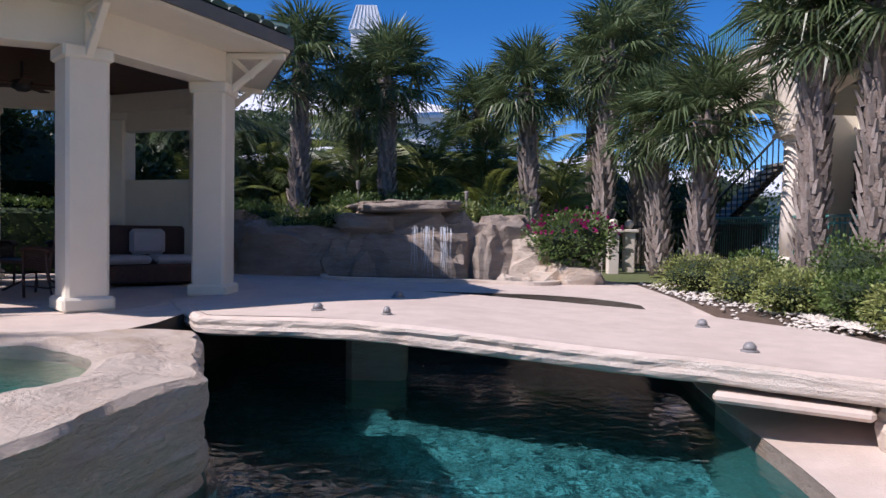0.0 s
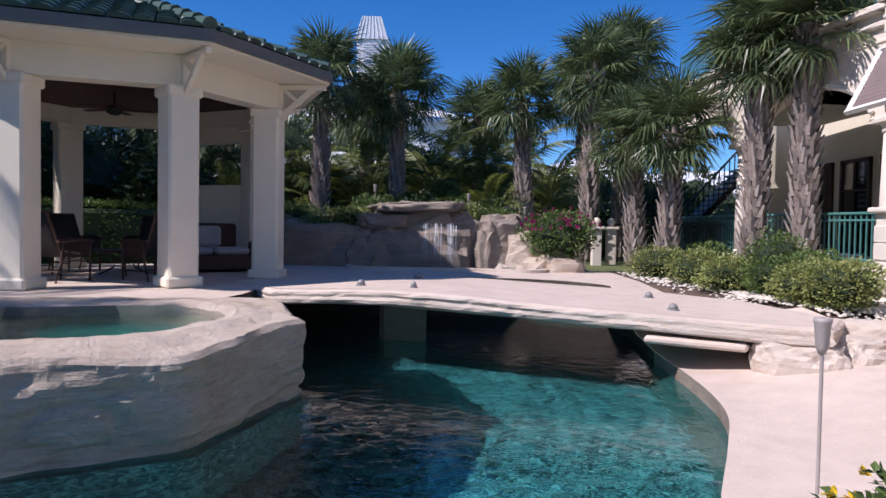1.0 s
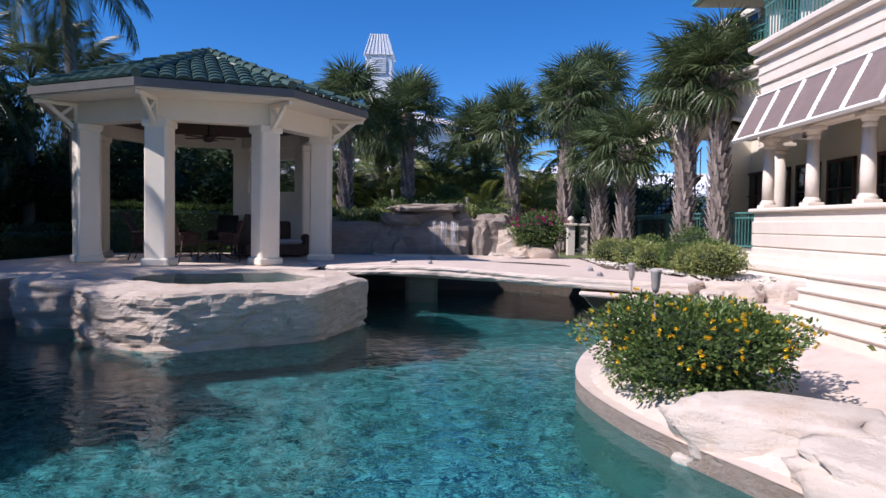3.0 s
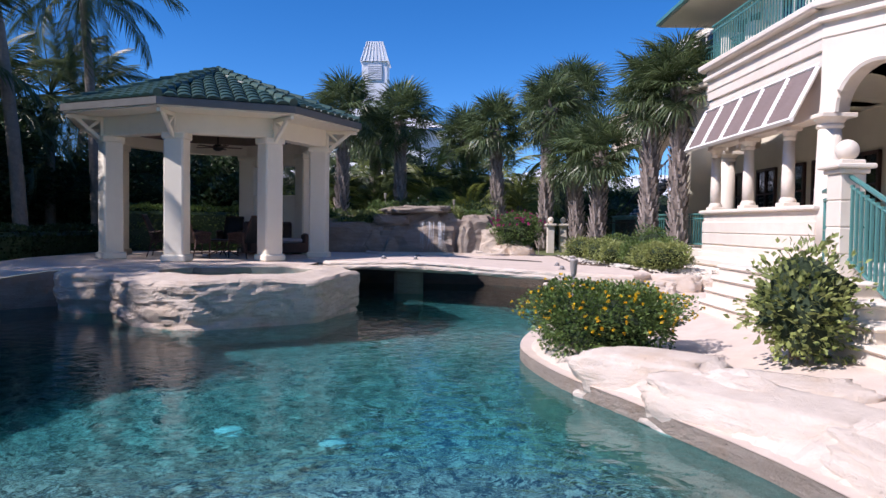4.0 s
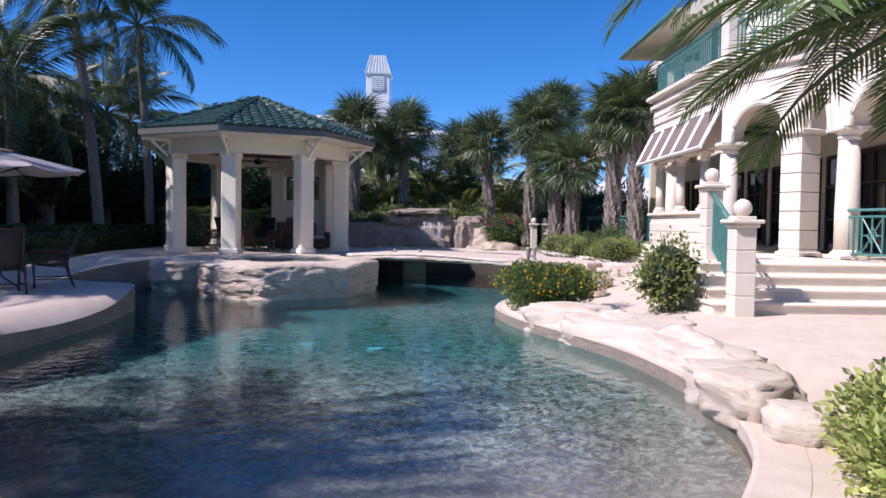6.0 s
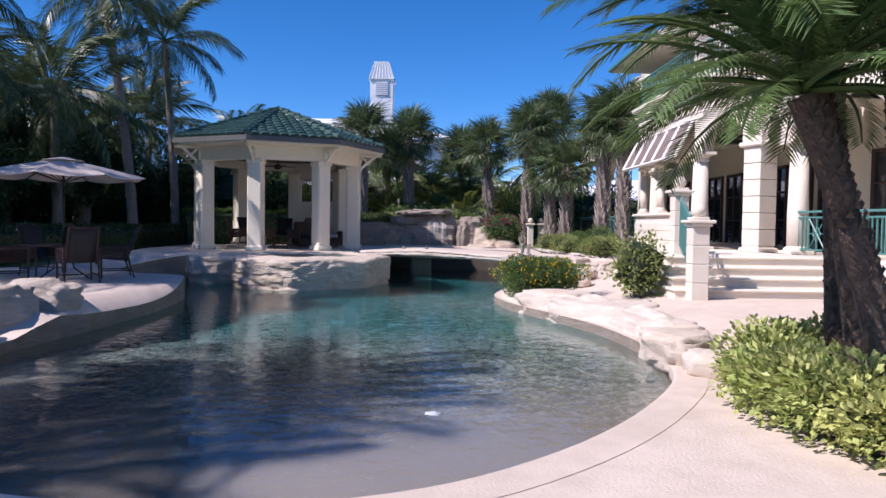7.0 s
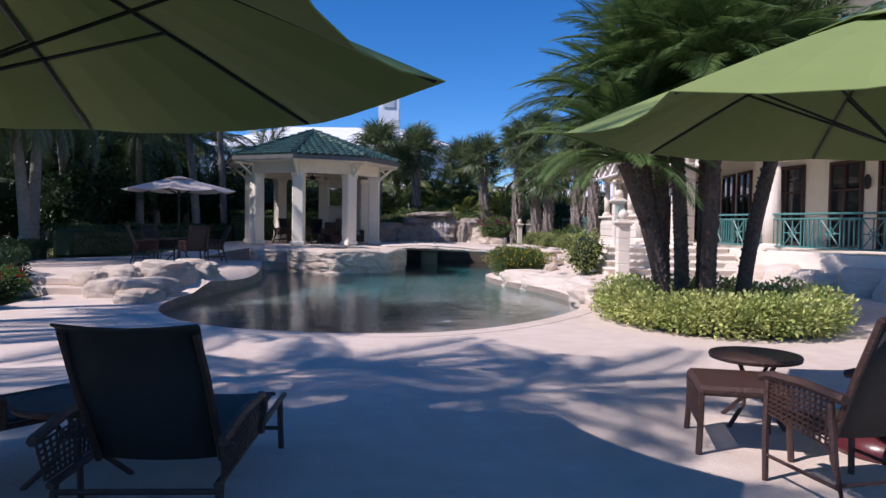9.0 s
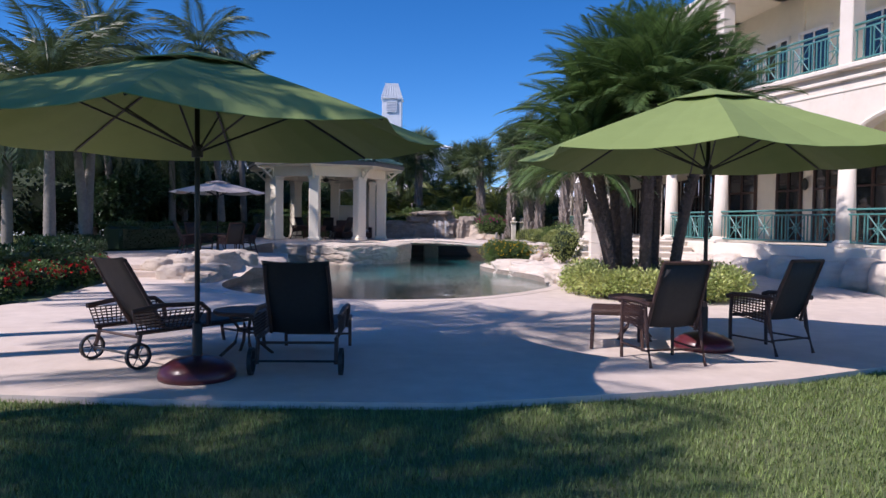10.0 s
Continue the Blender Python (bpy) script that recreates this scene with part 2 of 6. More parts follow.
def water_mat(name, shallow, deep, y0, y1, bump, scale):
    m = bpy.data.materials.new(name)
    m.use_nodes = True
    n, l = m.node_tree.nodes, m.node_tree.links
    p = n["Principled BSDF"]
    g = n.new("ShaderNodeNewGeometry")
    sp = n.new("ShaderNodeSeparateXYZ")
    l.new(g.outputs["Position"], sp.inputs[0])
    mr = n.new("ShaderNodeMapRange")
    mr.interpolation_type = "SMOOTHSTEP"
    mr.inputs[1].default_value, mr.inputs[2].default_value = y0, y1
    l.new(sp.outputs[1], mr.inputs[0])
    mix = n.new("ShaderNodeMix")
    mix.data_type = "RGBA"
    mix.inputs[6].default_value, mix.inputs[7].default_value = (*shallow, 1), (*deep, 1)
    l.new(mr.outputs[0], mix.inputs[0])
    l.new(mix.outputs[2], p.inputs["Base Color"])
    p.inputs["Transmission Weight"].default_value = 1.0
    p.inputs["IOR"].default_value = 1.33
    p.inputs["Roughness"].default_value = 0.03
    b1 = n.new("ShaderNodeTexNoise")
    b1.inputs["Scale"].default_value, b1.inputs["Detail"].default_value = scale, 3
    b1.inputs["Distortion"].default_value = 0.6
    l.new(g.outputs["Position"], b1.inputs["Vector"])
    bp = n.new("ShaderNodeBump")
    bp.inputs["Strength"].default_value, bp.inputs["Distance"].default_value = bump, 0.05
    l.new(b1.outputs["Fac"], bp.inputs["Height"])
    l.new(bp.outputs[0], p.inputs["Normal"])
    return m


M_PLASTER = pool_plaster()
M_WATER = water_mat("pool_water", (0.62, 0.68, 0.66), (0.008, 0.20, 0.28), -11.5, -3.5, 0.24, 5.0)
M_SPAW = water_mat("spa_water", (0.30, 0.50, 0.44), (0.30, 0.50, 0.44), 0, 1, 1.0, 9)


# ---- mesh building ----
class Mesh:
    """Vertices and faces gathered for one mesh."""

    def __init__(self):
        self.v, self.f = [], []

    def add(self, vs, fs):
        o = len(self.v)
        self.v += [tuple(p) for p in vs]
        self.f += [tuple(i + o for i in q) for q in fs]
        return self

    def box(self, x0, y0, z0, x1, y1, z1, c=0.0, m=None):
        """A box with chamfered edges of width c, turned by m."""
        if c <= 0:
            vs = [(x, y, z) for x in (x0, x1) for y in (y0, y1) for z in (z0, z1)]
            fs = [(0, 1, 3, 2), (4, 6, 7, 5), (0, 4, 5, 1), (2, 3, 7, 6), (0, 2, 6, 4), (1, 5, 7, 3)]
        else:
            lo, hi = (x0, y0, z0), (x1, y1, z1)
            vs, ix = [], {}
            for s in ((a, b, d) for a in (0, 1) for b in (0, 1) for d in (0, 1)):
                for ax in range(3):
                    p = [(hi[k] if s[k] else lo[k]) + (0 if k == ax else (-c if s[k] else c)) for k in range(3)]
                    ix[s, ax] = len(vs)
                    vs.append(p)
            fs = []
            for ax in range(3):
                u, w = (ax + 1) % 3, (ax + 2) % 3
                for side in (0, 1):
                    loop = []
                    for a, b in ((0, 0), (1, 0), (1, 1), (0, 1)):
                        s = [0, 0, 0]
                        s[ax], s[u], s[w] = side, a, b
                        loop.append(ix[tuple(s), ax])
                    fs.append(tuple(loop if side else loop[::-1]))
                for a in (0, 1):
                    for b in (0, 1):
                        s0, s1 = [0, 0, 0], [0, 0, 0]
                        s0[u] = s1[u] = a
                        s0[w] = s1[w] = b
                        s0[ax], s1[ax] = 0, 1
                        q = (ix[tuple(s0), u], ix[tuple(s1), u], ix[tuple(s1), w], ix[tuple(s0), w])
                        fs.append(q if a == b else q[::-1])
            for s in ((a, b, d) for a in (0, 1) for b in (0, 1) for d in (0, 1)):
                q = (ix[s, 0], ix[s, 1], ix[s, 2])
                fs.append(q if sum(s) % 2 else q[::-1])
        if m is not None:
            vs = [m @ Vector(p) for p in vs]
        return self.add(vs, fs)

    def lathe(self, prof, n=16, at=(0, 0, 0), m=None, phase=0.0, cap=True):
        vs, fs = [], []
        for r, z in prof:
            for i in range(n):
                a = 2 * math.pi * i / n + phase
                vs.append(Vector((r * math.cos(a), r * math.sin(a), z)))
        for j in range(len(prof) - 1):
            for i in range(n):
                k = (i + 1) % n
                fs.append((j * n + i, j * n + k, (j + 1) * n + k, (j + 1) * n + i))
        if cap:
            fs.append(tuple(range(n))[::-1])
            fs.append(tuple((len(prof) - 1) * n + i for i in range(n)))
        vs = [(m @ p if m is not None else p) + Vector(at) for p in vs]
        return self.add(vs, fs)

    def tube(self, pts, rad, n=8):
        pts = [Vector(p) for p in pts]
        if not isinstance(rad, (list, tuple)):
            rad = [rad] * len(pts)
        vs, fs = [], []
        for i, p in enumerate(pts):
            d = (pts[min(i + 1, len(pts) - 1)] - pts[max(i - 1, 0)]).normalized()
            u = d.orthogonal().normalized() if abs(d.z) > 0.95 else d.cross(Vector((0, 0, 1))).normalized()
            if abs(d.z) > 0.95:
                u = (Vector((1, 0, 0)) - d * d.x).normalized()
            w = d.cross(u)
            for k in range(n):
                a = 2 * math.pi * k / n
                vs.append(p + (u * math.cos(a) + w * math.sin(a)) * rad[i])
        for i in range(len(pts) - 1):
            for k in range(n):
                j = (k + 1) % n
                fs.append((i * n + k, i * n + j, (i + 1) * n + j, (i + 1) * n + k))
        fs.append(tuple(range(n))[::-1])
        fs.append(tuple((len(pts) - 1) * n + k for k in range(n)))
        return self.add(vs, fs)

    def prism(self, outline, z0, z1, m=None):
        n = len(outline)
        vs = [Vector((*p[:2], z0)) for p in outline] + [Vector((*p[:2], z1)) for p in outline]
        fs = [(i, (i + 1) % n, n + (i + 1) % n, n + i) for i in range(n)]
        fs += [tuple(range(n))[::-1], tuple(range(n, 2 * n))]
        if m is not None:
            vs = [m @ p for p in vs]
        return self.add(vs, fs)

    def made(self, name, material, smooth=False):
        d = bpy.data.meshes.new(name)
        d.from_pydata(self.v, [], self.f)
        d.materials.append(material)
        if smooth:
            d.polygons.foreach_set("use_smooth", [True] * len(d.polygons))
        d.update()
        return d


def part(name, mesh, material, parent, label="", smooth=False, kind=""):
    """One mesh object under a thing or a part."""
    ob = new(name, mesh.made(name, material, smooth) if isinstance(mesh, Mesh) else mesh)
    ob.parent = parent
    return tagged(ob, label, kind=kind)


def thing(name, label, category, at=(0, 0, 0), rz=0.0, group="", kind=""):
    ob = new(name)
    ob.empty_display_size = 0.2
    ob.matrix_basis = pose(*at, 0, 0, rz)
    return tagged(ob, label, category, group, kind)


def solid(name, mesh, material, label, category, group="", kind="", smooth=False, at=(0, 0, 0), rz=0.0):
    ob = new(name, mesh.made(name, material, smooth))
    ob.matrix_basis = pose(*at, 0, 0, rz)
    return tagged(ob, label, category, group, kind)


def ss(a, b, x):
    t = min(1.0, max(0.0, (x - a) / (b - a)))
    return t * t * (3 - 2 * t)


def lerp(a, b, t):
    return a + (b - a) * t


def smooth_loop(pts, sub=6):
    """A closed smooth curve through the points."""
    out, n = [], len(pts)
    for i in range(n):
        p0, p1, p2, p3 = (Vector(pts[(i + k - 1) % n]) for k in range(4))
        for s in range(sub):
            t = s / sub
            out.append(0.5 * ((2 * p1) + (p2 - p0) * t + (2 * p0 - 5 * p1 + 4 * p2 - p3) * t * t + (3 * p1 - p0 - 3 * p2 + p3) * t ** 3))
    return out


def inside(p, poly):
    x, y, c = p[0], p[1], False
    for i in range(len(poly)):
        a, b = poly[i], poly[i - 1]
        if (a[1] > y) != (b[1] > y) and x < (b[0] - a[0]) * (y - a[1]) / (b[1] - a[1]) + a[0]:
            c = not c
    return c


def sheet(outline, step, height, holes=(), jitter=0.0):
    """A triangulated sheet inside an outline and outside the holes, at height(x, y)."""
    from mathutils.geometry import delaunay_2d_cdt
    pts, edges = [], []
    for loop in (outline, *holes):
        o = len(pts)
        pts += [Vector(p[:2]) for p in loop]
        edges += [(o + i, o + (i + 1) % len(loop)) for i in range(len(loop))]
    xs, ys = [p[0] for p in outline], [p[1] for p in outline]
    x = min(xs) + step / 2
    while x < max(xs):
        y = min(ys) + step / 2
        while y < max(ys):
            if inside((x, y), outline) and not any(inside((x, y), h) for h in holes):
                pts.append(Vector((x, y)))
            y += step
        x += step
    v, _, f, *_ = delaunay_2d_cdt(pts, edges, [], 0, 1e-4)
    mesh = Mesh()
    faces = []
    for q in f:
        c = sum((v[i] for i in q), Vector((0, 0))) / len(q)
        if inside(c, outline) and not any(inside(c, h) for h in holes):
            faces.append(q)
    return mesh.add([(p.x, p.y, height(p.x, p.y)) for p in v], faces)


# ---- the lie of the land ----
WATER, FLOOR = -0.65, 0.10
POOL = smooth_loop([(-4.7, -10.35), (-4.0, -11.0), (-3.3, -11.4), (-2.6, -11.6), (-1.9, -11.7), (-1.3, -11.68), (-0.7, -11.57), (0.0, -11.22), (0.8, -10.5),
                    (1.56, -9.5), (2.2, -8.3), (2.45, -7.0), (2.42, -5.7), (2.2, -4.4), (1.7, -2.95), (1.25, -1.75), (1.02, -0.5), (1.1, 0.4), (1.4, 1.4),
                    (1.93, 2.6), (2.32, 3.6), (2.5, 4.8), (2.6, 6.6), (2.8, 8.6), (2.6, 9.8), (1.7, 10.7), (0.2, 11.0), (-1.6, 11.0), (-2.7, 10.5),
                    (-2.95, 9.0), (-3.0, 6.6), (-4.4, 5.4), (-6.2, 5.2), (-7.6, 4.6), (-8.4, 3.0), (-7.6, 1.3), (-6.15, 0.65), (-5.65, -0.6), (-5.45, -2.5), (-5.5, -4.5),
                    (-5.65, -6.5), (-5.6, -8.1), (-5.25, -9.4)], 4)


def ground_z(x, y):
    right = lerp(ss(8.2, 9.6, y), ss(5.2, 6.6, y), ss(3.9, 4.4, x))
    z = lerp(-0.5, 0.1, lerp(ss(-0.5, 4.3, y), right, ss(-3, 0, x)))
    z = max(z, lerp(-0.5, -0.25, ss(2.6, 4.2, x) * ss(-9, -3.5, y)))
    left = ss(-5.3, -5.8, x)
    z = lerp(z, lerp(lerp(-0.5, -0.2, ss(-6.3, -5.7, y)), 0.1, ss(2.5, 5.5, y)), left)
    return z


def pool_z(x, y):
    return WATER - lerp(0.05, 1.75, ss(-11.8, 1.5, y)) * (0.75 + 0.25 * ss(-11.8, -9, y))


PATIO = [(-18, -17.0), (-12, -18.6), (-8, -19.1), (-4.2, -19.15), (-2.3, -19.3), (-0.4, -19.3), (1.5, -18.8), (2.9, -18.25), (4.2, -17.6), (6.0, -16.2), (7.6, -14.2),
         (9.0, -11.0), (9.0, -7.5), (8.0, -4.0), (7.6, -1.0), (7.4, 2.0), (6.4, 4.9), (5.2, 5.5), (4.5, 6.6), (4.05, 8.2), (3.5, 10.4), (3.6, 13.0), (2.6, 15.5),
         (0, 15.2), (-3.4, 14.6), (-7, 13.6), (-10.0, 12.5), (-10.0, 8.0), (-9.4, 5.5), (-10.5, 2.8), (-12.5, 0.5), (-12.5, -3.0), (-9.6, -5.6), (-8.3, -7.0), (-8.1, -9.0), (-7.6, -12.5),
         (-8.2, -14.6), (-14, -14.2), (-18, -14.2)]
FAR = [(900 * math.cos(a), 900 * math.sin(a)) for a in (2 * math.pi * i / 24 for i in range(24))]
HOLE = smooth_loop([(-3, -13.4), (1, -12.6), (3.2, -9), (3.3, -4), (2.4, 0), (3.3, 4), (3.8, 9), (3.2, 13.5), (0, 14.6), (-3, 14.4), (-4.2, 10), (-6, 6.6), (-9, 5), (-9.4, 2.5), (-8, 0), (-6.6, -3),
                    (-6.8, -8), (-6, -11)], 2)


def far_z(x, y):
    d = max(0.0, math.hypot(x, y + 4) - 26)
    return ground_z(x, y) - 0.06 - min(0.6, 0.03 * d)


mid = [(34 * math.cos(a), 34 * math.sin(a) - 2) for a in (2 * math.pi * i / 48 for i in range(48))]
g = sheet(FAR, 150, lambda x, y: far_z(x, y), [mid])
g2 = sheet(mid, 1.5, far_z, [HOLE])
g.add(g2.v, g2.f)
ground = solid("ground", g, M_SOIL, "lawn and garden soil round the pool terrace", "ground", kind="structure")
patio = solid("patio", sheet(PATIO, 0.6, ground_z, [POOL]), M_CONC, "pale pinkish brushed concrete pool deck", "pavement", kind="structure", smooth=True)
edge = Mesh()
for i in range(len(PATIO)):
    a, b = PATIO[i - 1], PATIO[i]
    edge.add([(*a, ground_z(*a)), (*b, ground_z(*b)), (*b, ground_z(*b) - 0.3), (*a, ground_z(*a) - 0.3)], [(0, 1, 2, 3)])
part("patio_edge", edge, M_CONC, patio)

# pool basin, coping and water
basin = thing("pool_basin", "free-form swimming pool shell with a speckled pebble finish", "pool", kind="structure")
part("pool_floor", sheet(POOL, 0.5, pool_z), M_PLASTER, basin, smooth=True)
wall, underbridge = Mesh(), Mesh()
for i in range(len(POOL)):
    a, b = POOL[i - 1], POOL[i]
    (underbridge if a.y > 6.2 else wall).add([(a.x, a.y, ground_z(a.x, a.y) - 0.004), (b.x, b.y, ground_z(b.x, b.y) - 0.004), (b.x, b.y, pool_z(b.x, b.y) - 0.05), (a.x, a.y, pool_z(a.x, a.y) - 0.05)], [(3, 2, 1, 0)])
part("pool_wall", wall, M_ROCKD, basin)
# Wall beyond y = 6.2, coloured as if in the bridge's shade.
part("shade_toned_wall", underbridge, M_ROCK_SHADE, basin, "rock wall under the bridge with its shade put into the colour")
water = solid("pool_water", sheet(POOL, 1.0, lambda x, y: WATER), M_WATER, "clear blue-green rippled pool water", "water", kind="structure")
water.visible_shadow = False


# ---- rocks ----
def rock_noise(p, k=1.0):
    v = Vector(p) * k
    return noise.noise(v) * 0.6 + noise.noise(v * 2.3) * 0.3 + noise.noise(v * 5.1) * 0.16


def boulder(size, seed, sub=3, strata=0.10, flat=0.0):
    """A weathered boulder with layered sides, its base at z = 0."""
    bm = bmesh.new()
    bmesh.ops.create_icosphere(bm, subdivisions=sub, radius=1.0)
    off = Vector((seed * 7.3, seed * 3.1, seed * 1.7))
    for v in bm.verts:
        d = v.co.normalized()
        p = Vector([math.copysign(abs(c) ** 0.62, c) for c in d])
        r = 1 + 0.30 * rock_noise(d * 1.3 + off) + 0.13 * rock_noise(d * 4 + off) - 0.06 * ss(0.6, 0.9, 1 - abs(noise.noise(d * 2.6 + off)) * 2.2)
        q = p * r * 0.85
        lay = math.sin((q.z + 0.25 * noise.noise(d * 2 + off)) * 9) * strata
        q.x *= 1 + lay
        q.y *= 1 + lay
        if flat and q.z > 1 - flat:
            q.z = 1 - flat + (q.z - 1 + flat) * 0.2
        v.co = Vector((q.x * size[0], q.y * size[1], (q.z + 0.72) * size[2] * 0.58))
    m = Mesh().add([v.co for v in bm.verts], [[w.index for w in f.verts] for f in bm.faces])
    bm.free()
    return m


def rock_ring(outline, inner, z0, z1, seed, lip=0.16, rough=0.16, top_in=None):
    """A layered rock mass: its outer face follows outline; its top runs in to the inner loop and down to a basin."""
    n = len(outline)
    c = sum(outline, Vector((0, 0))) / n
    rows = []
    zs = [z0, z0 + (z1 - z0) * 0.3] + [lerp(z0 + (z1 - z0) * 0.55, z1, k / 20) for k in range(21)]
    for j, z in enumerate(zs):
        t = j / (len(zs) - 1)
        row = []
        for i, p in enumerate(outline):
            out = (p - c).normalized()
            q = Vector((p.x, p.y, z))
            k = rock_noise(q * 0.8 + Vector((seed, 0, 0))) * rough * 0.9 + rock_noise(Vector((q.x * 2.0, q.y * 2.0, q.z * 7 + seed))) * rough * 0.7
            k += 0.025 * noise.noise(Vector((q.x * 6, q.y * 6, q.z * 12 + seed))) - 0.04 * ss(0.55, 0.8, 1 - abs(noise.noise(Vector((q.x * 1.1 + seed, q.y * 1.1, q.z * 3.5)))) * 2.4)
            lay = math.floor(z * 5.5 + 1.3 * noise.noise(q * 0.9)) % 2 * 0.014
            o = k + lay + lip * ss(0.2, 0.55, t) - (0.06 if t > 0.97 else 0)
            row.append(Vector((p.x + out.x * o, p.y + out.y * o, z + (0.05 * noise.noise(q * 1.1) if t > 0.9 else 0))))
        rows.append(row)
    steps = (0.3, 0.6, 0.85, 1.0)
    for s in steps:
        row = []
        for i, p in enumerate(rows[-1] if s == steps[0] else rows[len(zs) - 1]):
            w = inner[int(i * len(inner) / n) % len(inner)]
            q = Vector((lerp(p.x, w.x, s), lerp(p.y, w.y, s), 0))
            row.append(Vector((q.x, q.y, z1 + 0.05 * rock_noise(q * 1.7) + (0.05 if 0.5 < s < 0.95 else 0.0))))
        rows.append(row)
    rows.append([Vector((lerp(p.x, c.x, -0.02), lerp(p.y, c.y, -0.02), z1 - 0.10)) for p in rows[-1]])
    rows.append([Vector((lerp(p.x, c.x, 0.05), lerp(p.y, c.y, 0.05), z1 - 0.9)) for p in rows[-1]])
    m = Mesh()
    fs = []
    for j in range(len(rows) - 1):
        for i in range(n):
            k = (i + 1) % n
            fs.append((j * n + i, j * n + k, (j + 1) * n + k, (j + 1) * n + i))
    fs.append(tuple((len(rows) - 1) * n + i for i in range(n)))
    return m.add([p for r in rows for p in r], fs)


def facets(corners, step=0.05, soft=0.12):
    """A closed outline of straight runs with slightly eased corners."""
    pts, n = [], len(corners)
    for i in range(n):
        a, b, c = Vector(corners[i - 1]), Vector(corners[i]), Vector(corners[(i + 1) % n])
        p, q = b + (a - b).normalized() * soft, b + (c - b).normalized() * soft
        pts += [p.lerp(b, t).lerp(b.lerp(q, t), t) for t in (0.0, 0.33, 0.67)]
        r = c + (b - c).normalized() * soft
        k = max(2, int((r - q).length / step))
        pts += [q.lerp(r, s / k) for s in range(k)]
    return pts


SPA = facets([(-5.5, 2.75), (-4.85, 2.12), (-3.83, 1.78), (-2.08, 2.72), (-1.56, 4.65), (-2.35, 6.75), (-4.0, 6.7), (-5.6, 6.1), (-6.05, 4.9)])
spa_c = Vector((-3.85, 4.35))
ang = [math.atan2(p.y - spa_c.y, p.x - spa_c.x) for p in SPA]
SPA_IN = [spa_c + Vector((1.45 * math.cos(a), 1.35 * math.sin(a))) * (1 + 0.05 * math.sin(3 * a)) for a in ang]
spa = thing("spa", "raised hot tub in a mass of pale layered coral rock", "hot tub")
# Added ring: its darker finish stands in for shade on the submerged wall.
shell = Mesh()
for i in range(len(SPA)):
    a, b = (spa_c + (SPA[k] - spa_c) * 1.035 for k in (i - 1, i))
    shell.add([(a.x, a.y, -1.9), (b.x, b.y, -1.9), (b.x, b.y, -0.72), (a.x, a.y, -0.72)], [(0, 1, 2, 3)])
part("shade_shell", shell, M_PLASTER, spa, "added pebble-finish ring that darkens the shaded spa wall under water")
part("rock_surround", rock_ring(SPA, SPA_IN, -1.9, 0.10, 3.0, 0.02, 0.055), M_ROCK, spa)
sw = Mesh().add([(p.x, p.y, 0.0) for p in [spa_c + (q - spa_c) * 1.08 for q in SPA_IN]], [tuple(range(len(SPA_IN)))])
spa_water = part("spa_water", sw, M_SPAW, spa, "bubbling green spa water")
spa_water.visible_shadow = False
SHORE = smooth_loop([(-5.6, 4.2), (-6.1, 3.7), (-6.8, 3.75), (-7.2, 4.4), (-7.2, 5.6), (-6.2, 6.0), (-5.4, 5.6)], 10)
solid("shore_rock", rock_ring(SHORE, [Vector((-6.3, 4.9))] * 8, -1.9, 0.08, 8.0, 0.1, 0.14), M_ROCK, "pale layered rock ledge beside the gazebo floor", "rock", smooth=True)

# ---- bridge slab over the pool ----
BRIDGE = [(-2.55, 7.3), (-1.4, 6.75), (-0.3, 6.3), (0.85, 5.95), (2.1, 5.5), (3.2, 4.8), (3.75, 4.5), (4.3, 5.3), (4.0, 7.2), (3.0, 8.7), (1.7, 9.5), (-0.6, 10.5), (-2.8, 10.9), (-3.5, 9)]


def deck_z(x, y):
    """The height of the bridge's gently arched deck."""
    rise = math.exp(-((x + 0.75) / 1.6) ** 2) * 0.11 * ss(12.0, 8.0, y)
    return 0.115 - 0.02 * ss(0.5, 3.5, x) + rise


def bridge_mesh():
    pts = []
    for i in range(len(BRIDGE)):
        a, b = Vector(BRIDGE[i]), Vector(BRIDGE[(i + 1) % len(BRIDGE)])
        k = max(2, int((b - a).length / 0.12))
        pts += [a + (b - a) * (s / k) for s in range(k)]
    c = sum(pts, Vector((0, 0))) / len(pts)
    rows = []
    for z, o in ((-0.19, -0.10), (-0.165, 0.0), (-0.125, 0.02), (-0.085, 0.0), (-0.05, 0.02), (-0.02, 0.01), (0.0, -0.03), (0.0, -0.10)):
        row = []
        for p in pts:
            d = (p - c).normalized()
            q = Vector((p.x, p.y, z * 3))
            k = o + (0.04 * rock_noise(q * 2.3) + 0.025 * noise.noise(Vector((q.x * 6, q.y * 6, q.z * 4))) if z < -0.005 else 0.02 * noise.noise(q * 2))
            top = deck_z(p.x, p.y)
            row.append((p.x + d.x * k, p.y + d.y * k, top + z + (0.012 * noise.noise(q * 4) if z < 0 else 0.012)))
        rows.append(row)
    n = len(pts)

    def band(rs, caps):
        fs = [(j * n + i, j * n + (i + 1) % n, (j + 1) * n + (i + 1) % n, (j + 1) * n + i) for j in range(len(rs) - 1) for i in range(n)]
        return Mesh().add([p for r in rs for p in r], fs + [tuple(range(n))[::-1] if caps < 0 else tuple((len(rs) - 1) * n + i for i in range(n))])

    rim = [Vector(p) for p in rows[-1]]
    top = band(rows[5:], 1)
    top.f.pop()
    deck = sheet([p.xy for p in rim], 0.35, lambda x, y: deck_z(x, y) + 0.012)
    top.add(deck.v, deck.f)
    return band(rows[:6], -1), top


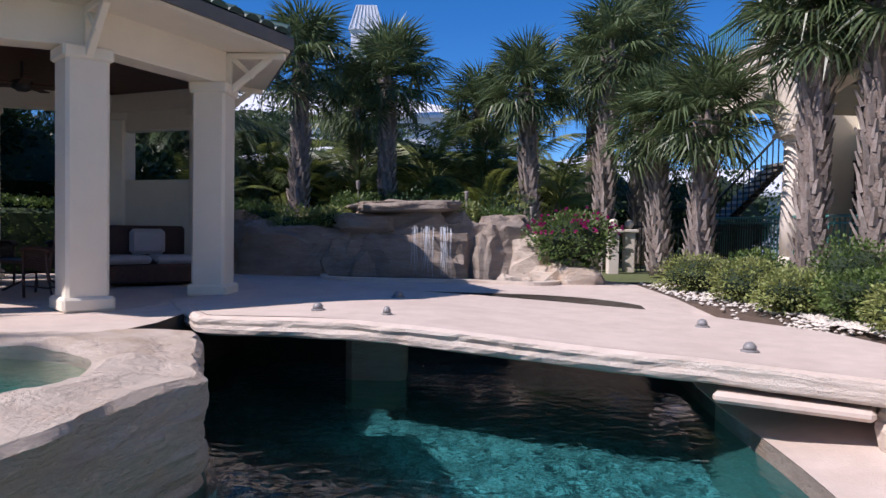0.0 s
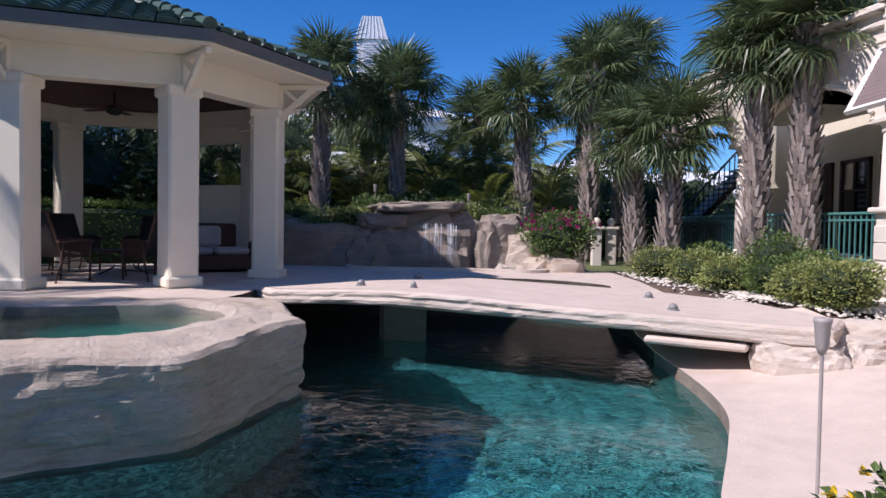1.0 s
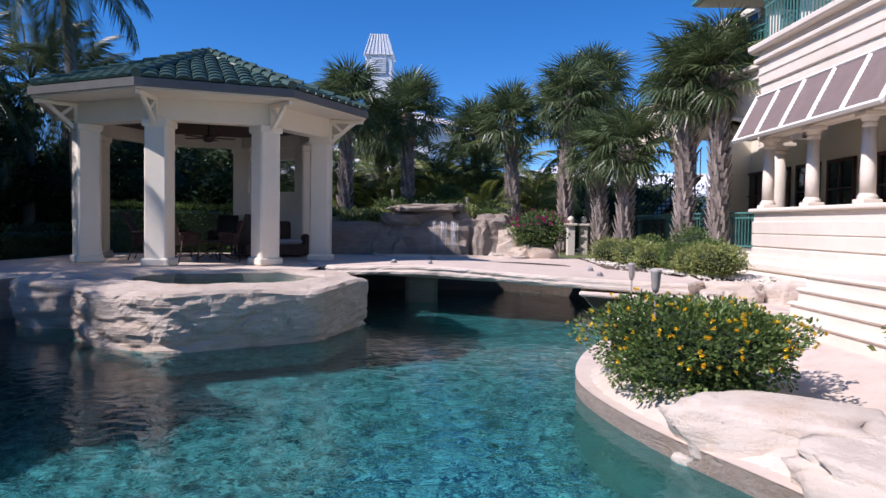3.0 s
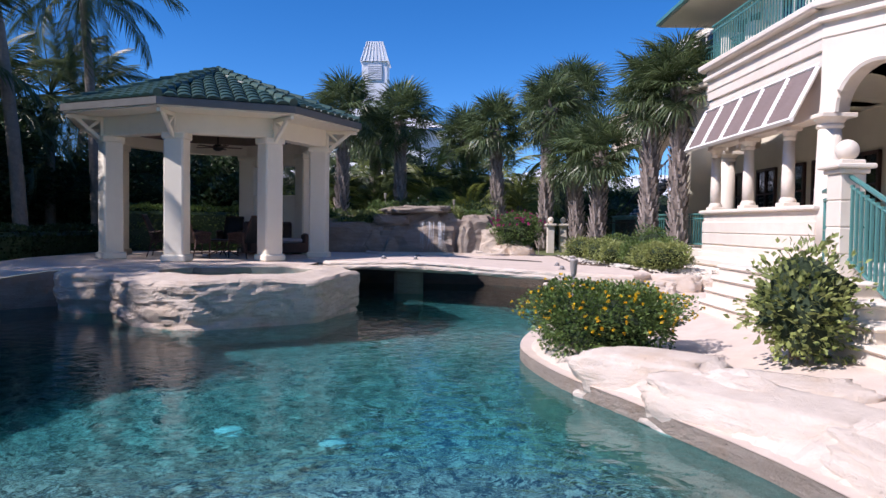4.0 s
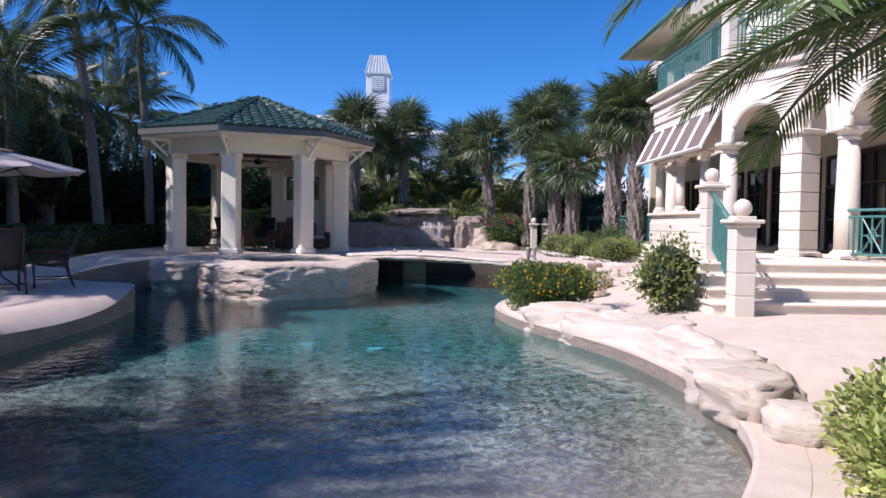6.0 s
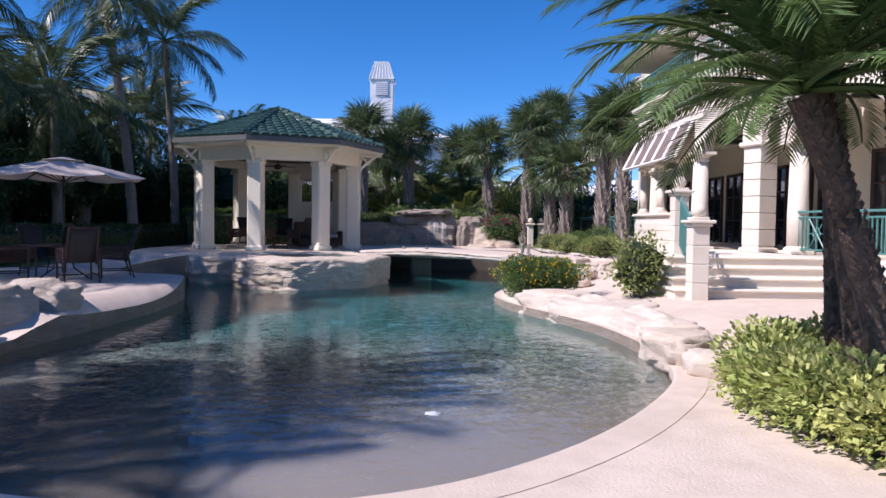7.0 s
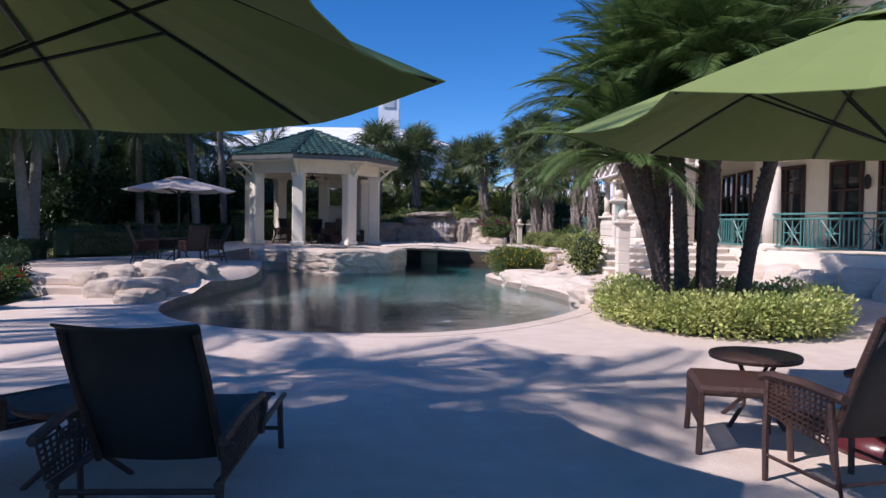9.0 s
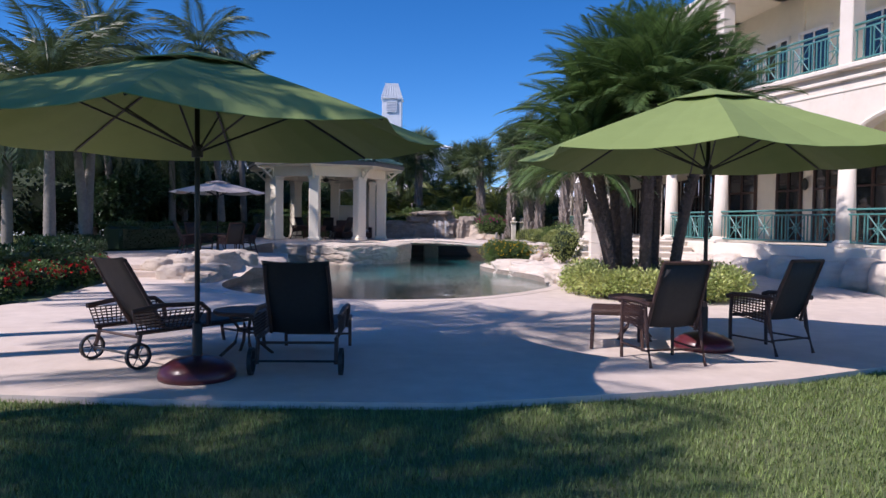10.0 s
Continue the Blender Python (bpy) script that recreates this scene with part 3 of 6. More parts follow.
edge_mesh, top_mesh = bridge_mesh()
bridge = thing("footbridge", "pale concrete slab bridge with a rough chiselled stone edge", "bridge")
part("chiselled_edge", edge_mesh, M_PALE, bridge, "rough chiselled pale stone edge")
part("deck_slab", top_mesh, M_CONC, bridge)
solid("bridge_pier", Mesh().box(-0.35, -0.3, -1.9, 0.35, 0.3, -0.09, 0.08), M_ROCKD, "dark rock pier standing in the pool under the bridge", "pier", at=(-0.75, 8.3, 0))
solid("bridge_abutment", boulder((0.55, 0.4, 0.78), 4, 4, 0.03, 0.3), M_PALE, "pale layered stone block under the end of the bridge", "rock", at=(3.62, 4.85, -0.72), rz=-30)
solid("bridge_abutment", boulder((0.45, 0.5, 0.82), 5, 4, 0.03, 0.3), M_PALE, "pale layered stone block under the end of the bridge", "rock", at=(4.25, 5.0, -0.72), rz=10)
solid("bridge_ledge", Mesh().box(-0.55, -0.3, -0.09, 0.55, 0.5, 0.0, 0.03), M_CONC, "pale concrete ledge under the end of the bridge", "ledge", at=(2.75, 5.45, -0.13), rz=-30)
for i, (x, y, s) in enumerate([(-0.55, 8.8, 0.9), (-1.3, 7.35, 0.75), (-0.55, 7.0, 0.55), (2.6, 5.9, 0.75), (2.75, 7.4, 0.75)]):
    z = deck_z(x, y) + 0.012
    d = thing("deck_light", "small domed grey light fitting set on the deck", "light fitting", (x, y, z), group="deck lights")
    part("flange", Mesh().lathe([(0.10 * s, 0), (0.10 * s, 0.012), (0.07 * s, 0.02)], 16), M_DOME, d)
    part("dome", Mesh().lathe([(0.075 * s, 0.02), (0.07 * s, 0.05), (0.045 * s, 0.075), (0.01, 0.085)], 16), M_DOME, d, smooth=True)

# ---- waterfall ----
fall = thing("waterfall_rock", "grey layered rock waterfall with a flat overhanging cap stone", "waterfall", (-0.6, 14.1, 0))
for i, (x, y, z, sx, sy, sz, rz, fl) in enumerate([(-0.1, 0.5, -1.6, 2.1, 1.1, 3.5, 3, 0.1), (-2.5, 0.5, -1.5, 1.8, 0.9, 3.1, -8, 0.15), (-4.1, 0.7, -1.5, 1.3, 0.9, 3.2, 5, 0.15),
                                                   (1.75, 0.2, -1.5, 0.85, 0.8, 3.2, 20, 0.1), (2.45, 0.0, -1.4, 0.8, 0.8, 2.6, -25, 0.1), (2.9, -0.6, -1.4, 0.75, 0.7, 2.1, 40, 0.1),
                                                   (2.0, -0.7, -1.5, 0.55, 0.5, 1.9, 0, 0.1)]):
    b = boulder((sx, sy, sz), 11 + i, 4, 0.02, fl)
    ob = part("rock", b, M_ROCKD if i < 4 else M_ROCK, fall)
    ob.matrix_basis = pose(x, y, z, 0, 0, rz)
ob = part("cap_stone", boulder((1.3, 0.85, 0.26), 31, 4, 0.02, 0.3), M_ROCKD, fall, smooth=True)
ob.matrix_basis = pose(-0.15, 0.25, 1.42, 2, -2, 4)
ob = part("ledge_stone", boulder((0.8, 0.7, 0.42), 32, 4, 0.02, 0.3), M_ROCKD, fall, smooth=True)
ob.matrix_basis = pose(-0.95, 0.2, 1.0, 0, 3, 0)
tub = smooth_loop([(-1.5, -1.0), (-0.2, -1.25), (1.2, -1.3), (2.1, -1.6), (2.6, -1.2), (2.4, -0.4), (0.5, 0.2), (-1.4, 0.1)], 6)
rim = Mesh()
for i in range(len(tub)):
    a, b = tub[i - 1], tub[i]
    p, q = a * 1.06, b * 1.06
    rim.add([(a.x, a.y, 0.08), (b.x, b.y, 0.08), (b.x, b.y, 0.17), (a.x, a.y, 0.17), (p.x, p.y, 0.165), (q.x, q.y, 0.165), (p.x, p.y, 0.08), (q.x, q.y, 0.08)], [(0, 1, 2, 3), (3, 2, 5, 4), (4, 5, 7, 6)])
part("basin_rim", rim, M_PALE, fall, "low pale stone rim of the plunge basin")
part("basin_water", Mesh().add([(p.x, p.y, 0.135) for p in tub], [tuple(range(len(tub)))]), M_GLASS, fall, "dark still water under the fall")
rnd = random.Random(5)
for k in range(40):
    x = rnd.choice((rnd.gauss(0.22, 0.12), rnd.gauss(0.62, 0.08)))
    zt = 1.12 + rnd.uniform(-0.04, 0.02)
    zb = rnd.uniform(0.14, 0.6)
    part("water_strand", Mesh().tube([(x, -0.45, zt), (x + rnd.uniform(-0.01, 0.01), -0.62, zt - 0.12), (x + rnd.uniform(-0.03, 0.03), -0.72, lerp(zt, zb, 0.5)), (x + rnd.uniform(-0.04, 0.04), -0.76, zb)],
                                     [0.003, rnd.uniform(0.002, 0.006), 0.003, 0.0015], 5), M_FALL, fall)

# ---- gazebo ----
GC, GR, GT = Vector((-5.98, 9.996)), 2.74, -1.602
gaz = thing("gazebo", "octagonal cream stucco gazebo with a green tiled roof", "gazebo", (GC.x, GC.y, FLOOR))


def octo(r, k=0.0):
    return [Vector((r * math.cos(GT + (i + k) * math.pi / 4), r * math.sin(GT + (i + k) * math.pi / 4))) for i in range(8)]


def ring(r0, r1, z0, z1):
    """An octagonal ring between two radii."""
    a, b = octo(r0), octo(r1)
    vs = [(*p, z) for z in (z0, z1) for p in a] + [(*p, z) for z in (z0, z1) for p in b]
    fs = []
    for i in range(8):
        k = (i + 1) % 8
        fs += [(8 + i, 8 + k, k, i), (16 + i, 16 + k, 24 + k, 24 + i), (i, k, 16 + k, 16 + i), (24 + i, 24 + k, 8 + k, 8 + i)]
    return Mesh().add(vs, fs)


part("floor_slab", Mesh().prism(octo(3.15), -0.25, 0.004), M_CONC, gaz)
for i, p in enumerate(octo(GR)):
    m = Matrix.Translation((p.x, p.y, 0)) @ Matrix.Rotation(GT + i * math.pi / 4, 4, "Z")
    col = part("column", Mesh().box(-0.23, -0.23, 0, 0.23, 0.23, 2.96, 0.035, m), M_STUCCO, gaz)
    part("column_base", Mesh().box(-0.28, -0.28, 0.004, 0.28, 0.28, 0.17, 0.03, m), M_STUCCO, col)
    part("column_cap", Mesh().box(-0.265, -0.265, 2.80, 0.265, 0.265, 2.955, 0.025, m), M_STUCCO, col)
    # bracket under the eave
    br = Mesh().box(0.18, -0.045, 3.30, 1.0, 0.045, 3.39, 0.01, m)
    br.box(0.16, -0.045, 2.80, 0.25, 0.045, 3.34, 0.01, m)
    br.box(-0.05, -0.04, -0.04, 0.80, 0.04, 0.05, 0.01, m @ pose(0.24, 0, 2.86, 0, -40, 0))
    br.box(-0.04, -0.035, -0.035, 0.34, 0.035, 0.035, 0.01, m @ pose(0.30, 0, 3.28, 0, 42, 0))
    part("bracket", br, M_STUCCO, gaz)
part("beam", ring(GR - 0.20, GR + 0.20, 2.95, 3.42), M_STUCCO, gaz)
part("ceiling", Mesh().prism(octo(GR - 0.15), 3.25, 3.30), M_CEIL, gaz, "dark red-brown wooden ceiling")
part("soffit", ring(GR + 0.1, 3.80, 3.40, 3.46), M_STUCCO, gaz)
part("gutter", ring(3.74, 3.86, 3.44, 3.60), M_GUTTER, gaz, "dark grey gutter")
roof = part("roof", Mesh().prism(octo(3.74), 3.52, 3.58), M_GUTTER, gaz)
APEX_Z, EAVE_Z, RE, RT = 4.92, 3.60, 3.80, 0.10
for i in range(8):
    a, b = octo(RE)[i], octo(RE)[(i + 1) % 8]
    tipz = APEX_Z
    roof_face = Mesh().add([(*a, EAVE_Z), (*b, EAVE_Z), (0, 0, tipz)], [(0, 1, 2)])
    part("roof_face", roof_face, M_TILE, roof)
TILE = Mesh()
tw, tl = 0.30, 0.42
for s in range(6):
    a0, a1 = math.pi * s / 6, math.pi * (s + 1) / 6
    q = [(-math.cos(a) * tw * 0.48, y, math.sin(a) * 0.075 + z) for y, z in ((0, 0.035), (tl, 0.0)) for a in (a0, a1)]
    TILE.add(q, [(0, 1, 3, 2)])
TILE.add([(-tw * 0.48 * math.cos(math.pi * s / 6), 0, math.sin(math.pi * s / 6) * 0.075 + 0.035) for s in range(7)], [tuple(range(7))])
tile_data = TILE.made("roof_tile", M_TILE, True)
cnt = 0
rest = Mesh()
slope = math.atan2(APEX_Z - EAVE_Z, RE * math.cos(math.pi / 8))
flen = RE * math.cos(math.pi / 8) / math.cos(slope)
for i in (6, 7, 0, 1, 2, 3, 4, 5):
    am = GT + (i + 0.5) * math.pi / 4
    base = Matrix.Rotation(am + math.pi / 2, 4, "Z") @ Matrix.Translation((0, -RE * math.cos(math.pi / 8), EAVE_Z)) @ Matrix.Rotation(slope, 4, "X")
    j = 0
    while j * 0.34 < flen - 0.2:
        half = RE * math.sin(math.pi / 8) * (1 - j * 0.34 / flen)
        k = int((half - 0.05) / tw)
        for c in range(-k, k + 1):
            m = base @ Matrix.Translation((c * tw, j * 0.34 - 0.05, 0.005)) @ Matrix.Rotation(radians(rnd.uniform(-1.5, 1.5)), 4, "Z")
            if cnt < 300 and i in (6, 7, 0, 1):
                t = new("roof_tile", tile_data)
                t.parent, t.matrix_basis = roof, m
                cnt += 1
            else:
                rest.add([m @ Vector(p) for p in TILE.v], TILE.f)
        j += 1
part("roof_tiles", rest, M_TILE, roof, kind="stuff")
for i, p in enumerate(octo(RE - 0.02)):
    hip = Mesh()
    for s in range(10):
        t0, t1 = s / 10, (s + 1) / 10 + 0.02
        q0, q1 = Vector((*p, EAVE_Z + 0.05)).lerp(Vector((0, 0, APEX_Z + 0.06)), t0), Vector((*p, EAVE_Z + 0.05)).lerp(Vector((0, 0, APEX_Z + 0.06)), min(1, t1))
        hip.tube([q0 + Vector((0, 0, 0.03)), q1], [0.11, 0.085], 8)
    part("hip_tile", hip, M_TILE, roof, smooth=False)
part("finial", Mesh().lathe([(0.16, 4.94), (0.14, 5.02), (0.06, 5.07), (0.01, 5.1)], 12), M_TILE, roof)
# rear wall panel with its opening, and low seat wall
for i in (3,):
    a, b = octo(GR)[i], octo(GR)[(i + 1) % 8]
    d = (b - a).normalized()
    m = Matrix.Translation((a.x, a.y, 0)) @ Matrix.Rotation(math.atan2(d.y, d.x), 4, "Z")
    L = (b - a).length
    part("rear_wall", Mesh().box(0.2, -0.09, 0.0, L - 0.2, 0.09, 1.75, 0.02, m).box(0.2, -0.09, 2.6, L - 0.2, 0.09, 2.96, 0.02, m), M_STUCCO, gaz)
fan = thing("ceiling_fan", "dark ceiling fan hanging under the gazebo roof", "fan", (GC.x, GC.y, FLOOR + 3.25))
part("rod", Mesh().lathe([(0.02, -0.25), (0.02, 0.0)], 8), M_BLACK, fan)
part("motor", Mesh().lathe([(0.06, -0.42), (0.13, -0.38), (0.14, -0.28), (0.05, -0.24)], 16), M_BLACK, fan, smooth=True)
for i in range(5):
    part("blade", Mesh().box(0.12, -0.07, -0.33, 0.62, 0.07, -0.315, 0.004, pose(0, 0, 0, 0, 0, 72 * i + 20)), M_CEIL, fan)


# ---- house ----
TER = 0.47
EDGE = [(6.5, 17.8), (6.6, 13.7), (7.4, 9.6), (7.6, 8.5), (6.55, 8.4), (6.6, 3.3), (7.6, 1.6), (7.75, 0.4), (8.25, -2.8), (9.6, -7.3), (11.2, -12.5)]
house = thing("house", "two-storey cast stone villa with columned terraces and balconies", "house", (0, 0, 0))


def seg(a, b):
    a, b = Vector(a), Vector(b)
    d = b - a
    return Matrix.Translation((a.x, a.y, 0)) @ Matrix.Rotation(math.atan2(d.y, d.x), 4, "Z"), d.length


def along(a, b, z0, z1, t0, t1, c=0.015, ext=0.0):
    """A wall piece from a to b, t0 to t1 metres to the house side."""
    m, L = seg(a, b)
    return Mesh().box(-ext, t0, z0, L + ext, t1, z1, c, m)


def arch_wall(a, b, spring, rise, top, margin=0.3, thick=0.4):
    """A wall over an arched opening between two supports."""
    m, L = seg(a, b)
    n, prof = 20, [(0, spring)]
    for i in range(n + 1):
        t = math.pi * (1 - i / n)
        prof.append((L / 2 + (L / 2 - margin) * math.cos(t), spring + rise * math.sin(t)))
    prof.append((L, spring))
    vs, fs = [], []
    for y in (0.0, thick):
        vs += [m @ Vector((x, y, z)) for x, z in prof] + [m @ Vector((x, y, top)) for x, z in prof]
    k = len(prof)
    for i in range(k - 1):
        fs += [(i, i + 1, k + i + 1, k + i), (2 * k + i + 1, 2 * k + i, 3 * k + i, 3 * k + i + 1), (i + 1, i, 2 * k + i, 2 * k + i + 1)]
    return Mesh().add(vs, fs), [m @ Vector((x, -0.03, z)) for x, z in prof[1:-1]]


def column(parent, x, y, z0, z1, r=0.2):
    h = z1 - z0
    col = part("column", Mesh().lathe([(r, z0 + 0.16), (r * 1.02, z0 + h * 0.35), (r * 0.86, z1 - 0.24)], 24, (x, y, 0)), M_STONE, parent, smooth=True)
    part("column_base", Mesh().box(x - r * 1.35, y - r * 1.35, z0, x + r * 1.35, y + r * 1.35, z0 + 0.08, 0.01).lathe([(r * 1.3, z0 + 0.08), (r * 1.32, z0 + 0.12), (r * 1.1, z0 + 0.16), (r * 1.02, z0 + 0.18)], 24, (x, y, 0)), M_STONE, col)
    part("capital", Mesh().lathe([(r * 0.86, z1 - 0.26), (r * 1.0, z1 - 0.22), (r * 1.0, z1 - 0.19), (r * 0.9, z1 - 0.17), (r * 1.25, z1 - 0.08)], 24, (x, y, 0)).box(x - r * 1.4, y - r * 1.4, z1 - 0.08, x + r * 1.4, y + r * 1.4, z1, 0.01), M_STONE, col)
    return col


def balustrade(name, label, a, b, z, h=0.95, group="", off=0.12, plain=False):
    """A teal railing of spindles and crossed panels from a to b."""
    m, L = seg(a, b)
    m = m @ Matrix.Translation((0, off, 0))
    ob = thing(name, label, "railing", (0, 0, 0), group=group)
    part("top_rail", Mesh().box(0, -0.04, z + h - 0.05, L, 0.04, z + h, 0.012, m), M_TEAL, ob)
    part("middle_rail", Mesh().box(0, -0.02, z + h - 0.17, L, 0.02, z + h - 0.13, 0.006, m), M_TEAL, ob)
    part("bottom_rail", Mesh().box(0, -0.02, z + 0.10, L, 0.02, z + 0.14, 0.006, m), M_TEAL, ob)
    if plain:
        for k in range(int(L / 0.13)):
            part("spindle", Mesh().box(0.06 + k * 0.13, -0.012, z + 0.14, 0.084 + k * 0.13, 0.012, z + h - 0.05, 0, m), M_TEAL, ob)
        return ob
    n = max(1, round(L / 1.25))
    w = L / n
    for i in range(n):
        x0 = i * w
        pw = min(0.72, w * 0.6)
        zb, zt = z + 0.14, z + h - 0.17
        for s in range(4):
            x = x0 + 0.06 + s * (w - pw - 0.06) / 3
            part("spindle", Mesh().box(x - 0.014, -0.014, zb, x + 0.014, 0.014, zt, 0, m), M_TEAL, ob)
        cx, cz, hx, hz = x0 + w - pw / 2 + 0.02, (zb + zt) / 2, pw / 2 - 0.07, (zt - zb) / 2
        p = part("cross_panel", Mesh().box(cx - hx - 0.014, -0.014, zb, cx - hx + 0.014, 0.014, zt, 0, m), M_TEAL, ob)
        part("stile", Mesh().box(cx + hx - 0.014, -0.014, zb, cx + hx + 0.014, 0.014, zt, 0, m), M_TEAL, p)
        for sx in (-1, 1):
            part("brace", Mesh().tube([m @ Vector((cx - hx * sx, 0, cz - hz)), m @ Vector((cx + hx * sx, 0, cz + hz))], 0.017, 4), M_TEAL, p)
        part("upright", Mesh().box(cx - 0.012, -0.012, zb, cx + 0.012, 0.012, zt, 0, m), M_TEAL, p)
        part("crossbar", Mesh().box(cx - hx, -0.012, cz - 0.012, cx + hx, 0.012, cz + 0.012, 0, m), M_TEAL, p)
        q = [Vector((cx + dx * hx * 0.5, 0, cz + dz * hz * 0.5)) for dx, dz in ((-1, 0), (0, 1), (1, 0), (0, -1))]
        part("diamond", Mesh().tube([m @ q[0], m @ q[1], m @ q[2], m @ q[3], m @ q[0]], 0.013, 4), M_TEAL, p)
    return ob


SUP = 3.05
for i in range(len(EDGE) - 1):
    a, b = EDGE[i], EDGE[i + 1]
    part("plinth", along(a, b, -0.6, TER, -0.12, 4.4 if i != 3 else 0.3, 0.02, 0.05), M_STONE, house)
    part("fascia", along(a, b, 4.15, 4.62, 0.0, 0.5, 0.01), M_STONE, house)
    part("fascia_band", along(a, b, 4.36, 4.42, -0.025, 0.3, 0.01), M_STONE, house)
    part("cornice", along(a, b, 4.62, 4.72, -0.10, 0.5, 0.02, 0.06), M_STONE, house)
    part("cornice", along(a, b, 4.86, 5.0, -0.22, 0.5, 0.03, 0.1), M_STONE, house)
    part("frieze", along(a, b, 4.72, 4.86, -0.03, 0.5, 0.01), M_STONE, house)
    if i != 3:
        part("porch_ceiling", along(a, b, 4.2, 4.3, 0.45, 4.4, 0.0, 0.6), M_STUCCO, house)
    if i != 3:
        part("balcony_floor", along(a, b, 4.9, 5.0, 0.5, 3.5, 0.0), M_STONE, house)
    if i not in (3, 4):
        w, curve = arch_wall(a, b, SUP, 0.85 if i not in (5, 6) else 0.8, 4.16, 0.28, 0.4)
        part("arch", w, M_STONE, house)
        arc = Mesh()
        arc.tube(curve, 0.06, 6)
        part("archivolt", arc, M_STONE, house)
REAR = [(11.2, 19.6), (11.2, 8.6), (10.6, 3.0), (11.6, 0.4), (12.1, -3.6), (13.4, -8.2), (15.2, -13.4)]
for i in range(len(REAR) - 1):
    a, b = REAR[i], REAR[i + 1]
    m, L = seg(a, b)
    part("rear_wall", along(a, b, TER, 5.0, 0.0, 0.3, 0.0, 0.05), M_STUCCO, house)
    n = max(1, round(L / 1.9))
    for k in range(n):
        x0 = L * (k + 0.5) / n
        win = part("window", Mesh().box(x0 - 0.62, -0.05, TER + 0.05, x0 + 0.62, 0.02, 3.0, 0.01, m), M_GLASS, house)
        part("window_frame", Mesh().box(x0 - 0.7, -0.1, TER, x0 - 0.6, -0.005, 3.1, 0.01, m).box(x0 + 0.6, -0.1, TER, x0 + 0.7, -0.005, 3.1, 0.01, m).box(x0 - 0.7, -0.1, 3.0, x0 + 0.7, -0.005, 3.1, 0.01, m)
             .box(x0 - 0.03, -0.11, TER, x0 + 0.03, -0.05, 3.0, 0.0, m).box(x0 - 0.6, -0.11, 1.3, x0 + 0.6, -0.05, 1.36, 0.0, m).box(x0 - 0.6, -0.11, 2.2, x0 + 0.6, -0.05, 2.26, 0.0, m), M_WICKER, win)
        if i > 2:
            part("wall_lantern", Mesh().lathe([(0.03, 2.2), (0.09, 2.28), (0.10, 2.5), (0.03, 2.62)], 8, m @ Vector((x0 + 0.95, -0.12, 0))), M_BLACK, house)
part("end_wall", along((9.8, 19.2), (11.3, 19.2), -0.5, 7.2, 0.0, 0.3, 0.0), M_STUCCO, house)
for i, (x, y) in enumerate(EDGE):
    if i in (1, 2, 5, 7, 8, 9):
        d = (Vector(EDGE[min(i + 1, 10)]) - Vector(EDGE[i - 1])).normalized()
        column(house, x - d.y * 0.2, y + d.x * 0.2, TER, SUP, 0.22)
m5 = pose(7.6, 1.6, 0, 0, 0, -70)
pier = part("stone_pier", Mesh().box(-0.27, -0.27, TER, 0.27, 0.27, 0.62, 0.02, m5).box(-0.32, -0.32, TER, 0.32, 0.32, TER + 0.1, 0.02, m5), M_STONE, house)
z = 0.62
while z < 3.0:
    part("block", Mesh().box(-0.27, -0.27, z + 0.006, 0.27, 0.27, min(3.02, z + 0.40) - 0.006, 0.015, m5), M_STONE, pier)
    z += 0.4
part("pier_cap", Mesh().box(-0.36, -0.36, 3.02, 0.36, 0.36, 3.14, 0.03, m5).box(-0.30, -0.30, 3.14, 0.30, 0.30, 4.15, 0.02, m5), M_STONE, pier)

# porch half wall with its columns, lintel and awning
half = part("half_wall", along(EDGE[4], EDGE[5], TER - 0.1, 1.38, -0.02, 0.34, 0.015), M_STONE, house)
for zc in (0.64, 0.93, 1.2):
    part("stone_course", along(EDGE[4], EDGE[5], zc - 0.27, zc - 0.012, -0.05, 0.2, 0.012), M_STONE, half)
part("sill", along(EDGE[4], EDGE[5], 1.38, 1.47, -0.12, 0.42, 0.025, 0.08), M_STONE, house)
part("base_step", along(EDGE[4], EDGE[5], 0.16, 0.34, -0.30, 0.1, 0.04, 0.1), M_STONE, house)
part("base_step", along(EDGE[4], EDGE[5], -0.4, 0.14, -0.42, 0.1, 0.04, 0.15), M_STONE, house)
part("lintel", along(EDGE[4], EDGE[5], 3.0, 4.15, 0.05, 0.4, 0.01), M_STONE, house)
for y in (8.15, 6.35, 4.6):
    column(house, 6.72, y, 1.47, 3.0, 0.12)
awn = thing("bahama_awning", "white-framed louvred awning propped out over the porch", "awning")
NP = 5
